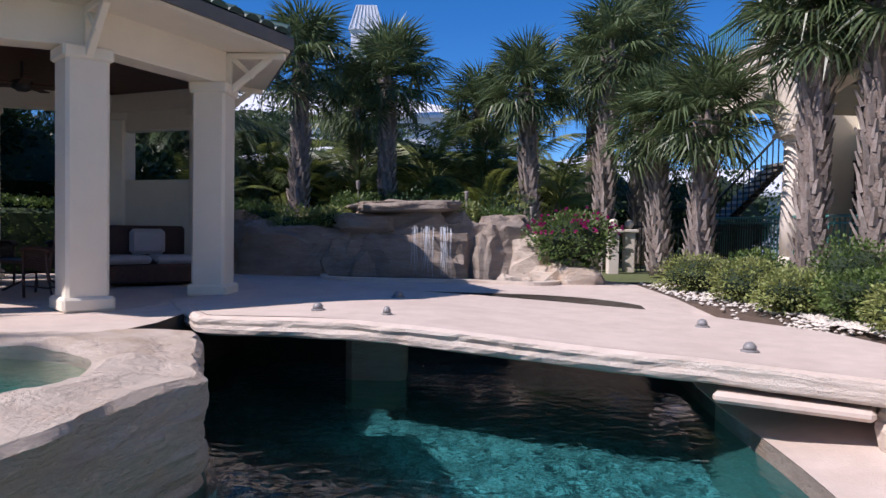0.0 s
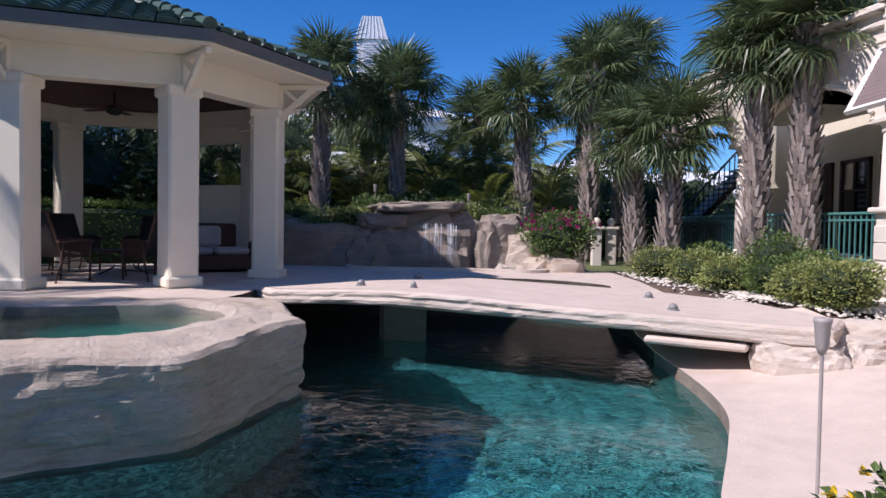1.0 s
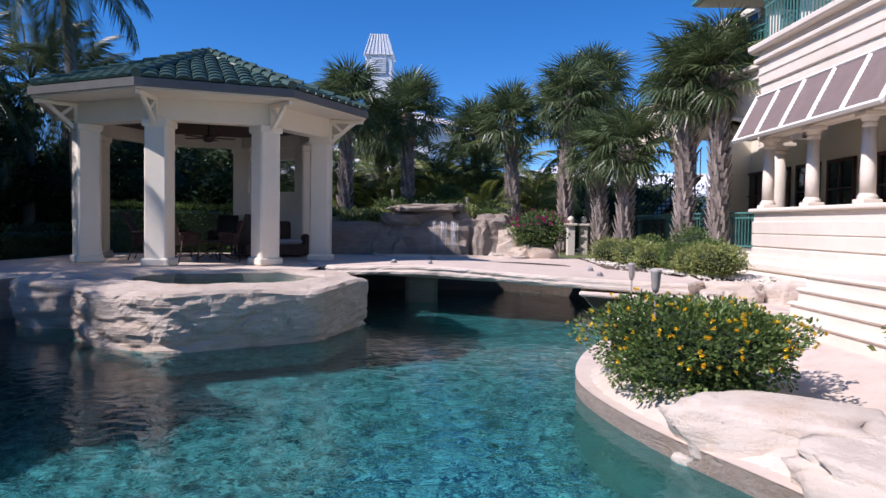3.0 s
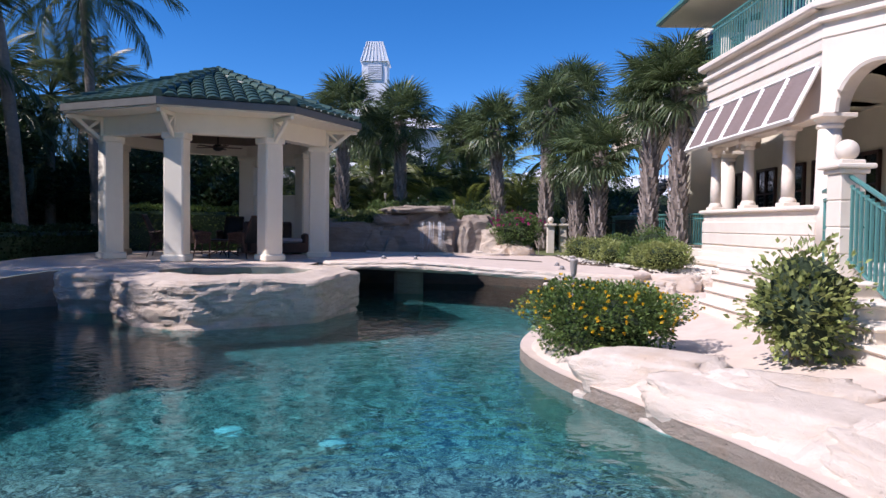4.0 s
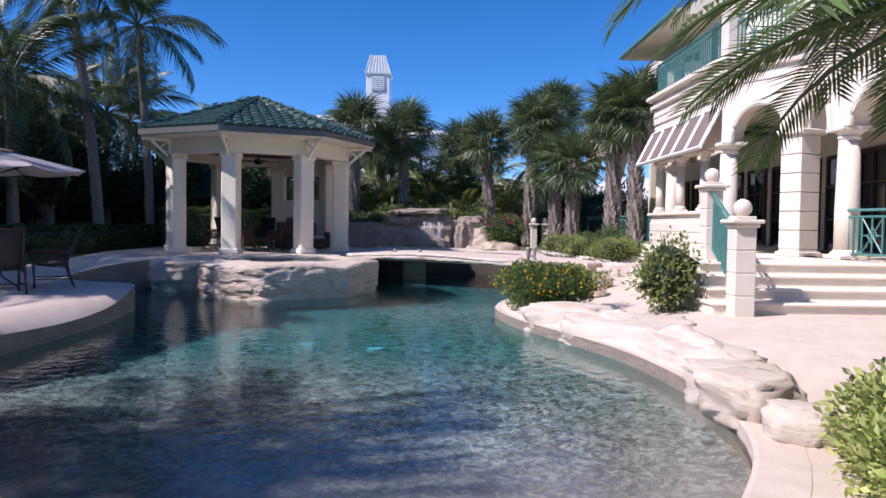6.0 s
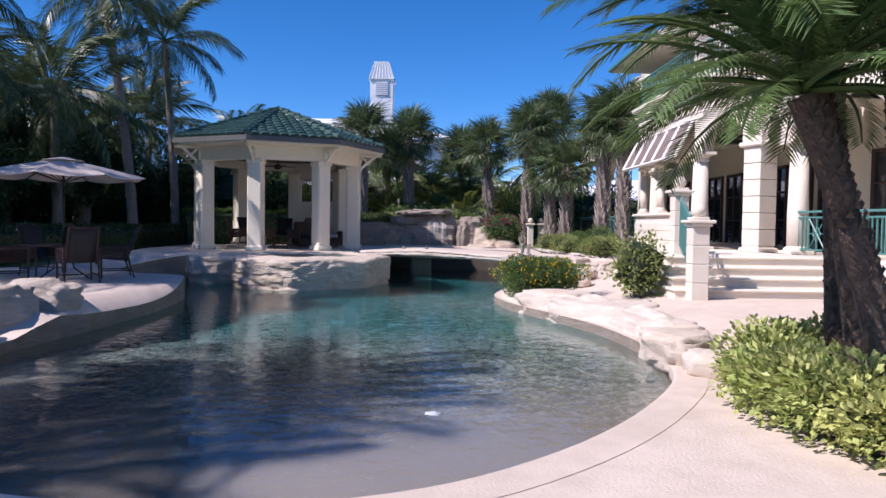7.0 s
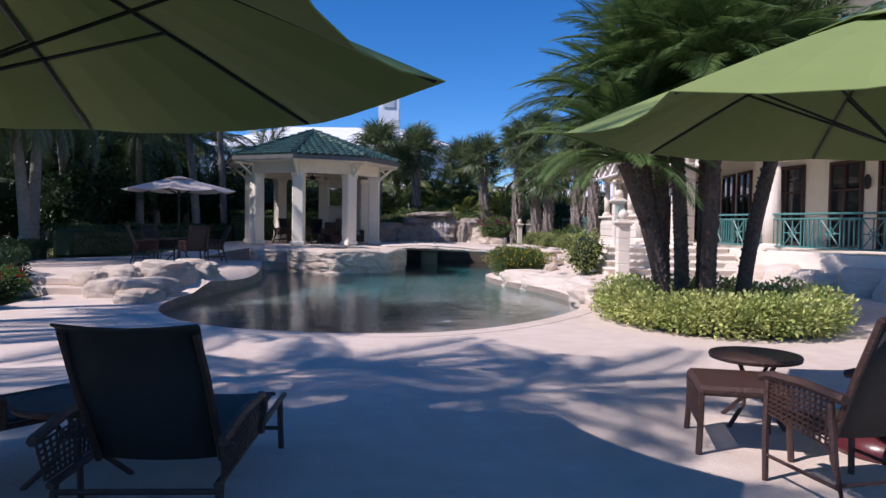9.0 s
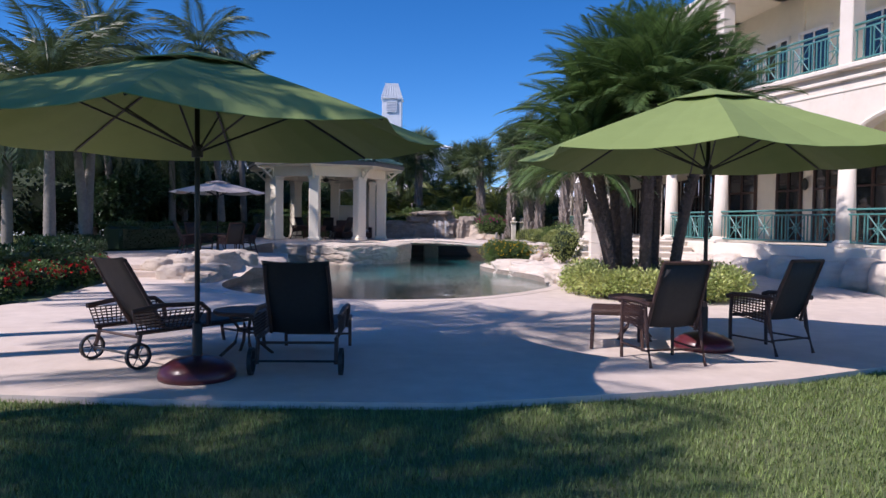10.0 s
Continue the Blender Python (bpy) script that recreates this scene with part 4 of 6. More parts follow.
for k in range(NP):
    y0, y1 = lerp(8.5, 3.35, k / NP), lerp(8.5, 3.35, (k + 1) / NP)
    top, bot = Vector((6.60, 0, 3.90)), Vector((6.12, 0, 2.95))
    pan = part("louvre_panel", Mesh().add([(top.x + 0.02, y0, top.z), (top.x + 0.02, y1, top.z), (bot.x + 0.02, y1, bot.z), (bot.x + 0.02, y0, bot.z)], [(0, 1, 2, 3)]), M_SHUT, awn)
    for s in range(14):
        t = (s + 0.5) / 14
        c = top.lerp(bot, t)
        part("slat", Mesh().box(-0.012, y1 + 0.05, -0.026, 0.012, y0 - 0.05, 0.026, 0.0, pose(c.x - 0.005, 0, c.z, 0, -12, 0)), M_SHUT, pan)
    for yy in ((y0, y1) if k == NP - 1 else (y0,)):
        part("frame_bar", Mesh().tube([(top.x - 0.02, yy, top.z), (bot.x - 0.02, yy, bot.z)], 0.05, 4), M_AWNW, awn)
part("bottom_bar", Mesh().tube([(6.10, 8.55, 2.95), (6.10, 3.3, 2.95)], 0.05, 4), M_AWNW, awn)
part("top_bar", Mesh().tube([(6.58, 8.55, 3.91), (6.58, 3.3, 3.91)], 0.045, 4), M_AWNW, awn)

# upper storey
for i in range(len(EDGE) - 1):
    a, b = EDGE[i], EDGE[i + 1]
    up = 2.6 if i > 5 else 1.5
    m, L = seg(a, b)
    if i == 3:
        continue
    part("upper_wall", along(a, b, 5.0, 9.0 if i > 5 else 7.3, up, up + 0.3, 0.0, 0.4), M_STUCCO, house)
    n = 1 if L < 3 else 2
    for k in range(n):
        x0 = L * (k + 0.5) / n
        win = part("upper_window", Mesh().box(x0 - 0.55, up - 0.06, 5.1, x0 + 0.55, up + 0.02, 7.0, 0.01, m), M_GLASS, house)
        part("window_frame", Mesh().box(x0 - 0.63, up - 0.09, 5.0, x0 - 0.53, up, 7.1, 0.01, m).box(x0 + 0.53, up - 0.09, 5.0, x0 + 0.63, up, 7.1, 0.01, m).box(x0 - 0.63, up - 0.09, 7.0, x0 + 0.63, up, 7.1, 0.01, m)
             .box(x0 - 0.025, up - 0.085, 5.1, x0 + 0.025, up, 7.0, 0.0, m), M_AWNW, win)
    if i > 4:
        part("upper_beam", along(a, b, 7.9, 8.5, 0.0, 0.5, 0.02), M_STONE, house)
        part("upper_ceiling", along(a, b, 8.3, 8.4, 0.4, 3.2, 0.0, 0.2), M_STUCCO, house)
    x, y = b
    part("balcony_post", Mesh().box(-0.2, 0.0, 5.0, 0.2, 0.4, 7.9 if i > 4 else 6.15, 0.02, Matrix.Translation((x, y, 0)) @ seg(a, b)[0].to_3x3().to_4x4()), M_STONE, house)
    balustrade("balcony_railing", "teal metal balcony railing with upright bars" if i < 5 else "teal metal balcony railing with crossed square panels", a, b, 5.0, 1.0, "balcony railings", 0.1, i < 5)
    if i in (0, 1, 2, 7, 8, 9):
        balustrade("terrace_railing", "teal metal terrace railing with upright bars" if i < 3 else "teal metal terrace railing with crossed square panels", a, b, TER, 0.98, "terrace railings", 0.1, i < 3)
part("eave", Mesh().add([(6.6, 6.8, 7.2), (6.6, 12.5, 7.2), (12, 12.5, 9.6), (12, 6.8, 9.6), (6.6, 6.8, 7.1), (6.6, 12.5, 7.1), (12, 12.5, 7.1), (12, 6.8, 7.1)], [(0, 3, 2, 1), (4, 5, 6, 7), (0, 1, 5, 4), (0, 4, 7, 3), (1, 2, 6, 5)]), M_STUCCO, house)
part("gutter", Mesh().box(6.48, 6.7, 7.12, 6.61, 12.5, 7.26, 0.02), M_TEAL, house)

# stairs with their piers and rail
stair = thing("terrace_stairs", "pale cast stone steps up to the terrace", "stairs", (0, 0, 0))
for k in range(4):
    z1 = -0.25 + 0.18 * (k + 1)
    y0 = -2.75 + 0.46 * k
    part("step", Mesh().box(4.08 + 0.1 * k, y0, -0.5, 7.9, 2.0, z1 - 0.06, 0.01).box(4.04 + 0.1 * k, y0 - 0.05, z1 - 0.06, 7.9, 2.0, z1, 0.025), M_STONE, stair)


def ball_pier(x, y, z0, z1, label):
    ob = thing("ball_pier", label, "stone pier", (x, y, z0), group="stair piers")
    z, h = 0.0, z1 - z0
    n = max(2, round((h - 0.14) / 0.32))
    for k in range(n):
        e = (h - 0.14) / n
        part("block", Mesh().box(-0.155, -0.155, k * e + 0.004, 0.155, 0.155, (k + 1) * e - 0.004, 0.012), M_STONE, ob)
    part("core", Mesh().box(-0.14, -0.14, 0, 0.14, 0.14, h - 0.14), M_STONE, ob)
    part("cap", Mesh().box(-0.19, -0.19, h - 0.14, 0.19, 0.19, h - 0.08, 0.015).box(-0.24, -0.24, h - 0.08, 0.24, 0.24, h - 0.02, 0.015).box(-0.15, -0.15, h - 0.02, 0.15, 0.15, h + 0.03, 0.01), M_STONE, ob)
    part("ball", Mesh().lathe([(0.07, h + 0.02)] + [(0.135 * math.sin(t), h + 0.15 - 0.135 * math.cos(t)) for t in (0.55, 0.8, 1.1, 1.4, 1.7, 2.0, 2.3, 2.6, 2.9, 3.1)], 20), M_STONE, ob, smooth=True)
    return ob


ball_pier(4.43, -2.9, -0.28, 1.20, "square stone stair pier with a ball finial")
ball_pier(4.95, -0.4, 0.42, 1.86, "upper stone stair pier with a ball finial")
rail = thing("stair_rail", "sloping teal painted metal stair railing", "railing")
for z0, z1, r in ((0.98, 1.68, 0.03), (0.86, 1.56, 0.015), (-0.02, 0.68, 0.02)):
    part("rail_bar", Mesh().tube([(4.46, -2.75, z0), (4.92, -0.55, z1)], r, 6), M_TEAL, rail)
for k in range(15):
    t = (k + 0.5) / 15
    x, y = lerp(4.46, 4.92, t), lerp(-2.75, -0.55, t)
    part("spindle", Mesh().box(x - 0.016, y - 0.016, lerp(-0.02, 0.68, t), x + 0.016, y + 0.016, lerp(0.9, 1.6, t)), M_TEAL, rail)
balustrade("landing_rail", "teal metal railing along the top landing", (4.98, -0.2), (5.65, 1.35), TER, 1.15, off=0)

# rough stone bank under the terrace railing
rnd = random.Random(77)
for i in (7, 8, 9):
    a, b = Vector(EDGE[i]), Vector(EDGE[i + 1])
    k = int((b - a).length / 0.75)
    for s in range(k):
        p = a.lerp(b, (s + 0.5) / k)
        n = Vector((b - a)).normalized()
        p = p - Vector((-n.y, n.x)) * 0.42
        solid("bank_rock", boulder((rnd.uniform(0.5, 0.65), rnd.uniform(0.4, 0.55), rnd.uniform(0.75, 1.0)), 40 + s + 9 * i, 3, 0.03, 0.2), M_PALE, "rough pale stone in the bank below the terrace", "rock", "terrace bank rocks", at=(p.x, p.y, -0.62), rz=rnd.uniform(0, 180), smooth=True)


# ---- palms ----
def rot_to(az, el, roll=0.0):
    return Matrix.Rotation(az, 4, "Z") @ Matrix.Rotation(-el, 4, "Y") @ Matrix.Rotation(roll, 4, "X")


def fan_frond(b, m, rnd, lp=0.95, R=0.95, n=30):
    sag = rnd.uniform(0.05, 0.22)
    pts = [Vector((lp * t, 0, -sag * t * t)) for t in (0, 0.35, 0.7, 1.0)]
    b.tube([m @ p for p in pts], [0.022, 0.016, 0.012, 0.008], 4)
    hub = pts[-1]
    droop = rnd.uniform(0.2, 0.75)
    for k in range(n):
        a = radians(lerp(-135, 135, k / (n - 1)) + rnd.uniform(-3, 3))
        L = R * (0.72 + 0.28 * math.cos(a * 0.55)) * rnd.uniform(0.86, 1.08)
        d = Vector((math.cos(a), math.sin(a), 0.25 * abs(math.sin(a))))
        w = Vector((-math.sin(a), math.cos(a), 0)) * (0.026 * R)
        mid = hub + d * L * 0.55 + Vector((0, 0, -droop * 0.12))
        tip = hub + d * L + Vector((0, 0, -droop * L * rnd.uniform(0.6, 1.3)))
        up = Vector((0, 0, 0.012 if k % 2 else -0.012))
        b.add([m @ hub, m @ (mid + w + up), m @ (mid - w - up), m @ tip], [(0, 2, 1), (1, 2, 3)])


def feather_frond(b, m, rnd, L=3.2, n=38, leaf=0.62, arch=0.9, width=0.02, vee=0.35, hang=0.45):
    """A pinnate frond that leaves along x and arches down."""
    def at(t):
        return Vector((L * (t - 0.18 * arch * t ** 3), 0, L * (0.10 * arch * t - 0.52 * arch * t ** 2.3)))
    pts = [at(t / 7) for t in range(8)]
    b.tube([m @ p for p in pts], [0.028 * (1 - 0.85 * i / 7) + 0.003 for i in range(8)], 4)
    for k in range(n):
        t = 0.16 + 0.84 * (k / (n - 1)) ** 0.95
        p, q = at(t), at(min(1, t + 0.02))
        d = (q - p).normalized() if t < 0.99 else (at(1) - at(0.97)).normalized()
        size = leaf * (0.35 + 0.65 * math.sin(math.pi * min(1, 0.12 + t * 0.86)) ** 0.8) * rnd.uniform(0.85, 1.1)
        for s in (-1, 1):
            out = (Vector((0, s, vee)) + d * (0.55 + 0.5 * t)).normalized()
            mid = p + out * size * 0.5 + Vector((0, 0, -0.04 * hang))
            tip = p + out * size + Vector((0, 0, -hang * size * rnd.uniform(0.5, 1.2)))
            w = d * (width * (1.0 + 0.3 * rnd.random()))
            b.add([m @ p, m @ (mid + w), m @ (mid - w), m @ tip], [(0, 2, 1), (1, 2, 3)])


def trunk_curve(h, lean, az, rnd, n=10, bow=0.3):
    out = []
    for i in range(n + 1):
        t = i / n
        out.append(Vector((math.cos(az) * lean * (t ** 1.6), math.sin(az) * lean * (t ** 1.6), h * t)))
    return out


def sabal(at, h, seed, size=1.0, r=0.25, fronds=56, dead=3):
    """A cabbage palm: trunk in old leaf boots under a round head of fan leaves."""
    rnd = random.Random(seed)
    ob = thing("sabal_palm", "cabbage palm with a boot-covered grey trunk and fan-leaf crown", "palm tree", at, group="cabbage palms")
    pts = trunk_curve(h, rnd.uniform(-0.15, 0.25), rnd.uniform(0, 6.28), rnd)
    part("trunk", Mesh().tube(pts, [r * (0.92 - 0.2 * i / 10) for i in range(11)], 12), M_TRUNK, ob, smooth=True)
    boots = Mesh()
    rows = int(h / 0.105)
    for j in range(rows):
        z = 0.1 + j * 0.105
        p = pts[0].lerp(pts[-1], z / h)
        for k in range(4):
            a = k * math.pi / 2 + j * 0.72 + rnd.uniform(-0.1, 0.1)
            rr = r * (0.86 - 0.2 * z / h)
            o, s = Vector((math.cos(a), math.sin(a), 0)), Vector((-math.sin(a), math.cos(a), 0))
            L = rnd.uniform(0.20, 0.34)
            c = p + Vector((0, 0, z - p.z)) + o * rr
            w = rnd.uniform(0.055, 0.085)
            tip = c + o * rnd.uniform(0.07, 0.14) + Vector((0, 0, L)) + s * rnd.uniform(-0.05, 0.05)
            boots.add([c - s * w, c + s * w, c + o * 0.05 + Vector((0, 0, -0.01)), tip + s * w * 0.45, tip - s * w * 0.45, tip + o * 0.025], [(0, 2, 5, 4), (2, 1, 3, 5), (1, 0, 4, 3), (3, 4, 5)])
    part("bark_sheath", boots, M_BOOT, ob)
    crown = Mesh()
    top = pts[-1]
    for k in range(fronds):
        f = (k + 0.5) / fronds
        el = radians(lerp(86, -48, f) + rnd.uniform(-10, 10))
        m = Matrix.Translation(top + Vector((0, 0, rnd.uniform(-0.1, 0.2)))) @ rot_to(k * 2.399 + rnd.uniform(-0.2, 0.2), el, rnd.uniform(-0.5, 0.5)) @ Matrix.Scale(size * rnd.uniform(0.88, 1.1), 4)
        fan_frond(crown, m, rnd)
    part("crown", crown, M_FAN, ob)
    return ob


for i, (x, y, z0, h, s) in enumerate([(-3.85, 18.6, 0.4, 4.9, 0.92), (-1.65, 20.0, 0.4, 4.8, 0.98), (1.15, 24.0, 0.2, 4.9, 0.9), (2.4, 19.0, 0.2, 4.6, 0.84), (4.0, 17.9, 0.1, 5.4, 0.82),
                                      (4.9, 15.9, 0.1, 3.3, 0.8), (5.25, 14.5, 0.1, 3.3, 0.84), (6.2, 11.9, 0.1, 4.8, 0.84), (6.83, 11.1, 0.1, 5.0, 0.88), (5.4, 19.6, 0.1, 6.2, 0.9), (4.9, 22.5, 0.1, 5.6, 0.95), (-3.0, 23.5, 0.2, 4.8, 0.9)]):
    sabal((x, y, z0), h, 100 + i, s)


def coconut(at, h, seed, lean=0.6, az=0.0, size=1.0, fronds=24, leafm=None, label="tall coconut palm with a slender ringed grey trunk"):
    rnd = random.Random(seed)
    ob = thing("coconut_palm", label, "palm tree", at, group="coconut palms")
    pts = trunk_curve(h, lean, az, rnd, 14)
    part("trunk", Mesh().tube(pts, [0.19 - 0.08 * i / 14 + (0.006 if i % 2 else 0) for i in range(15)], 10), M_COCO, ob, smooth=True)
    crown = Mesh()
    for k in range(fronds):
        f = (k + 0.5) / fronds
        el = radians(lerp(78, -45, f) + rnd.uniform(-8, 8))
        m = Matrix.Translation(pts[-1]) @ rot_to(k * 2.399 + rnd.uniform(-0.2, 0.2), el, rnd.uniform(-0.4, 0.4)) @ Matrix.Scale(size * rnd.uniform(0.85, 1.1), 4)
        feather_frond(crown, m, rnd, 2.9, 40, 0.75, rnd.uniform(0.6, 1.0), 0.024, 0.2, 0.75)
    part("crown", crown, leafm or M_COCOLEAF, ob)
    return ob


# Entries with y below -11 are unseen palms, placed for their shadows.
for i, (x, y, h, lean, az, s) in enumerate([(-11.0, 13.7, 8.4, 0.5, 3.0, 1.1), (-10.9, 9.4, 9.1, 1.1, 3.1, 1.12), (-11.7, -11.3, 9.0, 0.9, 0.3, 1.0), (-13.4, -15.1, 10.0, 0.8, 0.2, 1.0), (-11.1, -12.9, 9.2, 0.4, 0.6, 1.0), (-9.6, -17.9, 8.2, 0.4, 0.3, 0.95), (-9.3, -19.4, 10.8, 0.4, 0.3, 0.9), (-14.9, -1.2, 5.2, 0.6, 2, 1.1),
                                            (-13.6, 1.6, 7.6, 0.5, 1, 1.1), (-12.4, -3.2, 5.4, 0.4, 2, 1.1), (-13.0, 0.2, 5.7, 0.5, 4, 1.15), (-12.8, 8.0, 5.0, 0.5, 5, 1.15), (-13.5, 15.5, 5.4, 0.5, 2, 1.2), (-17.5, 13.0, 5.8, 0.5, 0, 1.2), (-13.9, 4.5, 5.3, 0.5, 4, 1.1), (-17.0, 9.0, 5.0, 0.6, 5, 1.1), (-14.5, 12.5, 4.2, 0.6, 0, 1.1), (-19.0, 15.0, 4.8, 0.8, 2, 1.1),
                                            (-14.5, 19.0, 5.6, 0.5, 1, 1.1), (-10.5, 21.0, 4.6, 0.5, 2, 1.0), (-20.5, 6.0, 4.8, 0.5, 1, 1.1), (-18.5, 11.5, 5.0, 0.9, 3, 1.1), (-7.5, 20.0, 3.8, 0.4, 1, 1.0), (-24, 18, 6.5, 0.5, 2, 1.2)]):
    coconut((x, y, ground_z(x, y) - 0.1), h, 200 + i, lean, az, s)
for i, (x, y, h, s) in enumerate([(-2.9, 21.4, 2.0, 0.9), (-0.4, 21.8, 2.4, 0.95), (1.5, 21.6, 2.3, 0.95), (3.3, 21.2, 1.9, 0.85), (0.5, 25.6, 3.6, 1.0), (3.1, 25.2, 3.3, 1.0), (-5.2, 21.4, 2.3, 0.9), (-4.2, 27.5, 4.2, 1.0)]):
    coconut((x, y, ground_z(x, y) - 0.1), h, 240 + i, 0.3, i * 1.7, s, 20, M_ARECA if i % 2 else M_COCOLEAF, "young coconut palm with yellowing fronds behind the waterfall")


def leaf_quad(b, p, d, up, L, w):
    s = d.cross(up)
    s = s.normalized() if s.length > 1e-4 else Vector((1, 0, 0))
    n = s.cross(d).normalized()
    b.add([p, p + d * L * 0.5 + s * w + n * L * 0.08, p + d * L, p + d * L * 0.5 - s * w + n * L * 0.08], [(0, 1, 2, 3)])


def foliage(b, c, r, count, leaf, rnd, lump=0.28, fill=0.35, aspect=0.3, seed=0.0, floor=None):
    """Leaves through the outer part of a lumpy mound."""
    c, r = Vector(c), Vector(r)
    made = 0
    while made < count:
        d = Vector((rnd.gauss(0, 1), rnd.gauss(0, 1), rnd.gauss(0, 1))).normalized()
        k = 1 + lump * 1.6 * rock_noise(d * 1.7 + Vector((seed, seed * 2, 0))) + 0.1 * noise.noise(d * 6 + Vector((seed, 0, 0)))
        t = 1 - fill * rnd.random() ** 1.6
        p = Vector((c.x + d.x * r.x * k * t, c.y + d.y * r.y * k * t, c.z + d.z * r.z * k * t))
        made += 1
        if floor is not None and p.z < floor:
            continue
        v = (d + Vector((rnd.uniform(-1, 1), rnd.uniform(-1, 1), rnd.uniform(-0.5, 0.9))) * 0.9).normalized()
        leaf_quad(b, p, v, Vector((rnd.uniform(-1, 1), rnd.uniform(-1, 1), 1)), leaf * rnd.uniform(0.7, 1.3), leaf * aspect * rnd.uniform(0.8, 1.2))


def shrub(name, label, at, r, count, leaf, material, seed, lump=0.28, aspect=0.3, flowers=None, category="shrub", group=""):
    """A shrub: stems, leaves and blossoms. at: the middle of its base."""
    rnd = random.Random(seed)
    ob = thing(name, label, category, at, group=group)
    stems = Mesh()
    for k in range(7):
        a = k * 0.9 + rnd.random()
        stems.tube([(0.06 * math.cos(a), 0.06 * math.sin(a), 0), (r[0] * 0.3 * math.cos(a), r[1] * 0.3 * math.sin(a), r[2] * 0.8), (r[0] * 0.6 * math.cos(a), r[1] * 0.6 * math.sin(a), r[2] * 1.4)], [0.018, 0.012, 0.005], 5)
    part("stem", stems, M_DATE, ob)
    # Added opaque core; its dark colour stands in for shade inside the shrub.
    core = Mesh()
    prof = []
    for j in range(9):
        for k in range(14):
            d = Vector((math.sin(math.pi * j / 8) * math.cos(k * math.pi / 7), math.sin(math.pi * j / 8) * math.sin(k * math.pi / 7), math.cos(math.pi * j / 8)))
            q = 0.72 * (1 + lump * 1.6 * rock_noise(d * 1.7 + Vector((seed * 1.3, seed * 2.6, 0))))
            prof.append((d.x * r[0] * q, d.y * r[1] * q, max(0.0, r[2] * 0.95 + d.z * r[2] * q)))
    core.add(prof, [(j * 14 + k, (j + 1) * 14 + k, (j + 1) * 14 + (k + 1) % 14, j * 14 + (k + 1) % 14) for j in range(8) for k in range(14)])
    part("shade_core", core, M_INNER, ob)
    b = Mesh()
    foliage(b, (0, 0, r[2] * 0.95), r, count, leaf, rnd, lump, 0.55, aspect, seed * 1.3, 0.02)
    part("foliage", b, material, ob)
    if flowers:
        fm, num, fs, zmin = flowers
        fb = Mesh()
        for k in range(num):
            d = Vector((rnd.gauss(0, 1), rnd.gauss(0, 1), rnd.uniform(zmin, 1.1))).normalized()
            kk = 1.04 + lump * 1.6 * rock_noise(d * 1.7 + Vector((seed * 1.3, seed * 2.6, 0)))
            p = Vector((d.x * r[0] * kk, d.y * r[1] * kk, r[2] * 0.95 + d.z * r[2] * kk))
            if p.z > 0.03:
                for q in range(9):
                    e = (d + Vector((rnd.uniform(-1, 1), rnd.uniform(-1, 1), rnd.uniform(-1, 1)))).normalized()
                    leaf_quad(fb, p, e, Vector((0.3, 0.2, 1)), fs, fs * 0.45)
        part("bloom", fb, fm, ob, kind="stuff")
    return ob


# ---- garden ----
def date_palm(at, h, lean, az, seed, size=1.0):
    rnd = random.Random(seed)
    ob = thing("date_palm", "leaning dark-trunked date palm with arching feathery fronds", "palm tree", at, group="date palms")
    pts = trunk_curve(h, lean, az, rnd, 10)
    tr = Mesh().tube(pts, [0.125 - 0.02 * i / 10 for i in range(11)], 10)
    for j in range(int(h / 0.07)):
        z = j * 0.07
        t = z / h
        p = Vector((math.cos(az) * lean * t ** 1.6, math.sin(az) * lean * t ** 1.6, z))
        for k in range(5):
            a = k * 1.2566 + j * 0.6 + rnd.uniform(-0.2, 0.2)
            o, s = Vector((math.cos(a), math.sin(a), 0)), Vector((-math.sin(a), math.cos(a), 0))
            c = p + o * 0.105
            tr.add([c - s * 0.035, c + s * 0.035, c + o * 0.03 + Vector((0, 0, 0.05)), c + Vector((0, 0, 0.08))], [(0, 1, 2), (1, 3, 2), (3, 0, 2)])
    part("trunk", tr, M_DATE, ob)
    crown = Mesh()
    n = 46
    for k in range(n):
        f = (k + 0.5) / n
        el = radians(lerp(85, -4, f ** 0.9) + rnd.uniform(-9, 9))
        m = Matrix.Translation(pts[-1] + Vector((0, 0, 0.05))) @ rot_to(k * 2.399 + rnd.uniform(-0.2, 0.2), el, rnd.uniform(-0.4, 0.4)) @ Matrix.Scale(size * rnd.uniform(0.85, 1.1), 4)
        feather_frond(crown, m, rnd, 1.8, 46, 0.38, rnd.uniform(0.55, 0.9), 0.013, 0.3, 0.35)
    part("crown", crown, M_DATELEAF, ob)


for i, (x, y, h, lean, az, s) in enumerate([(3.15, -10.3, 2.6, 0.7, 2.9, 1.0), (3.3, -9.7, 3.4, 0.6, 2.7, 1.2), (3.55, -9.9, 3.9, 0.25, 2.5, 1.15), (3.8, -10.3, 4.0, 0.15, 5.0, 1.2), (4.0, -9.6, 4.5, 0.25, 1.2, 1.2), (4.5, -9.95, 3.8, 0.8, 0.1, 1.15), (4.5, -8.6, 4.9, 0.5, 1.0, 1.3), (3.6, -8.8, 4.5, 0.3, 2.2, 1.25)]):
    date_palm((x, y, ground_z(x, y) - 0.05), h, lean, az, 300 + i, s)

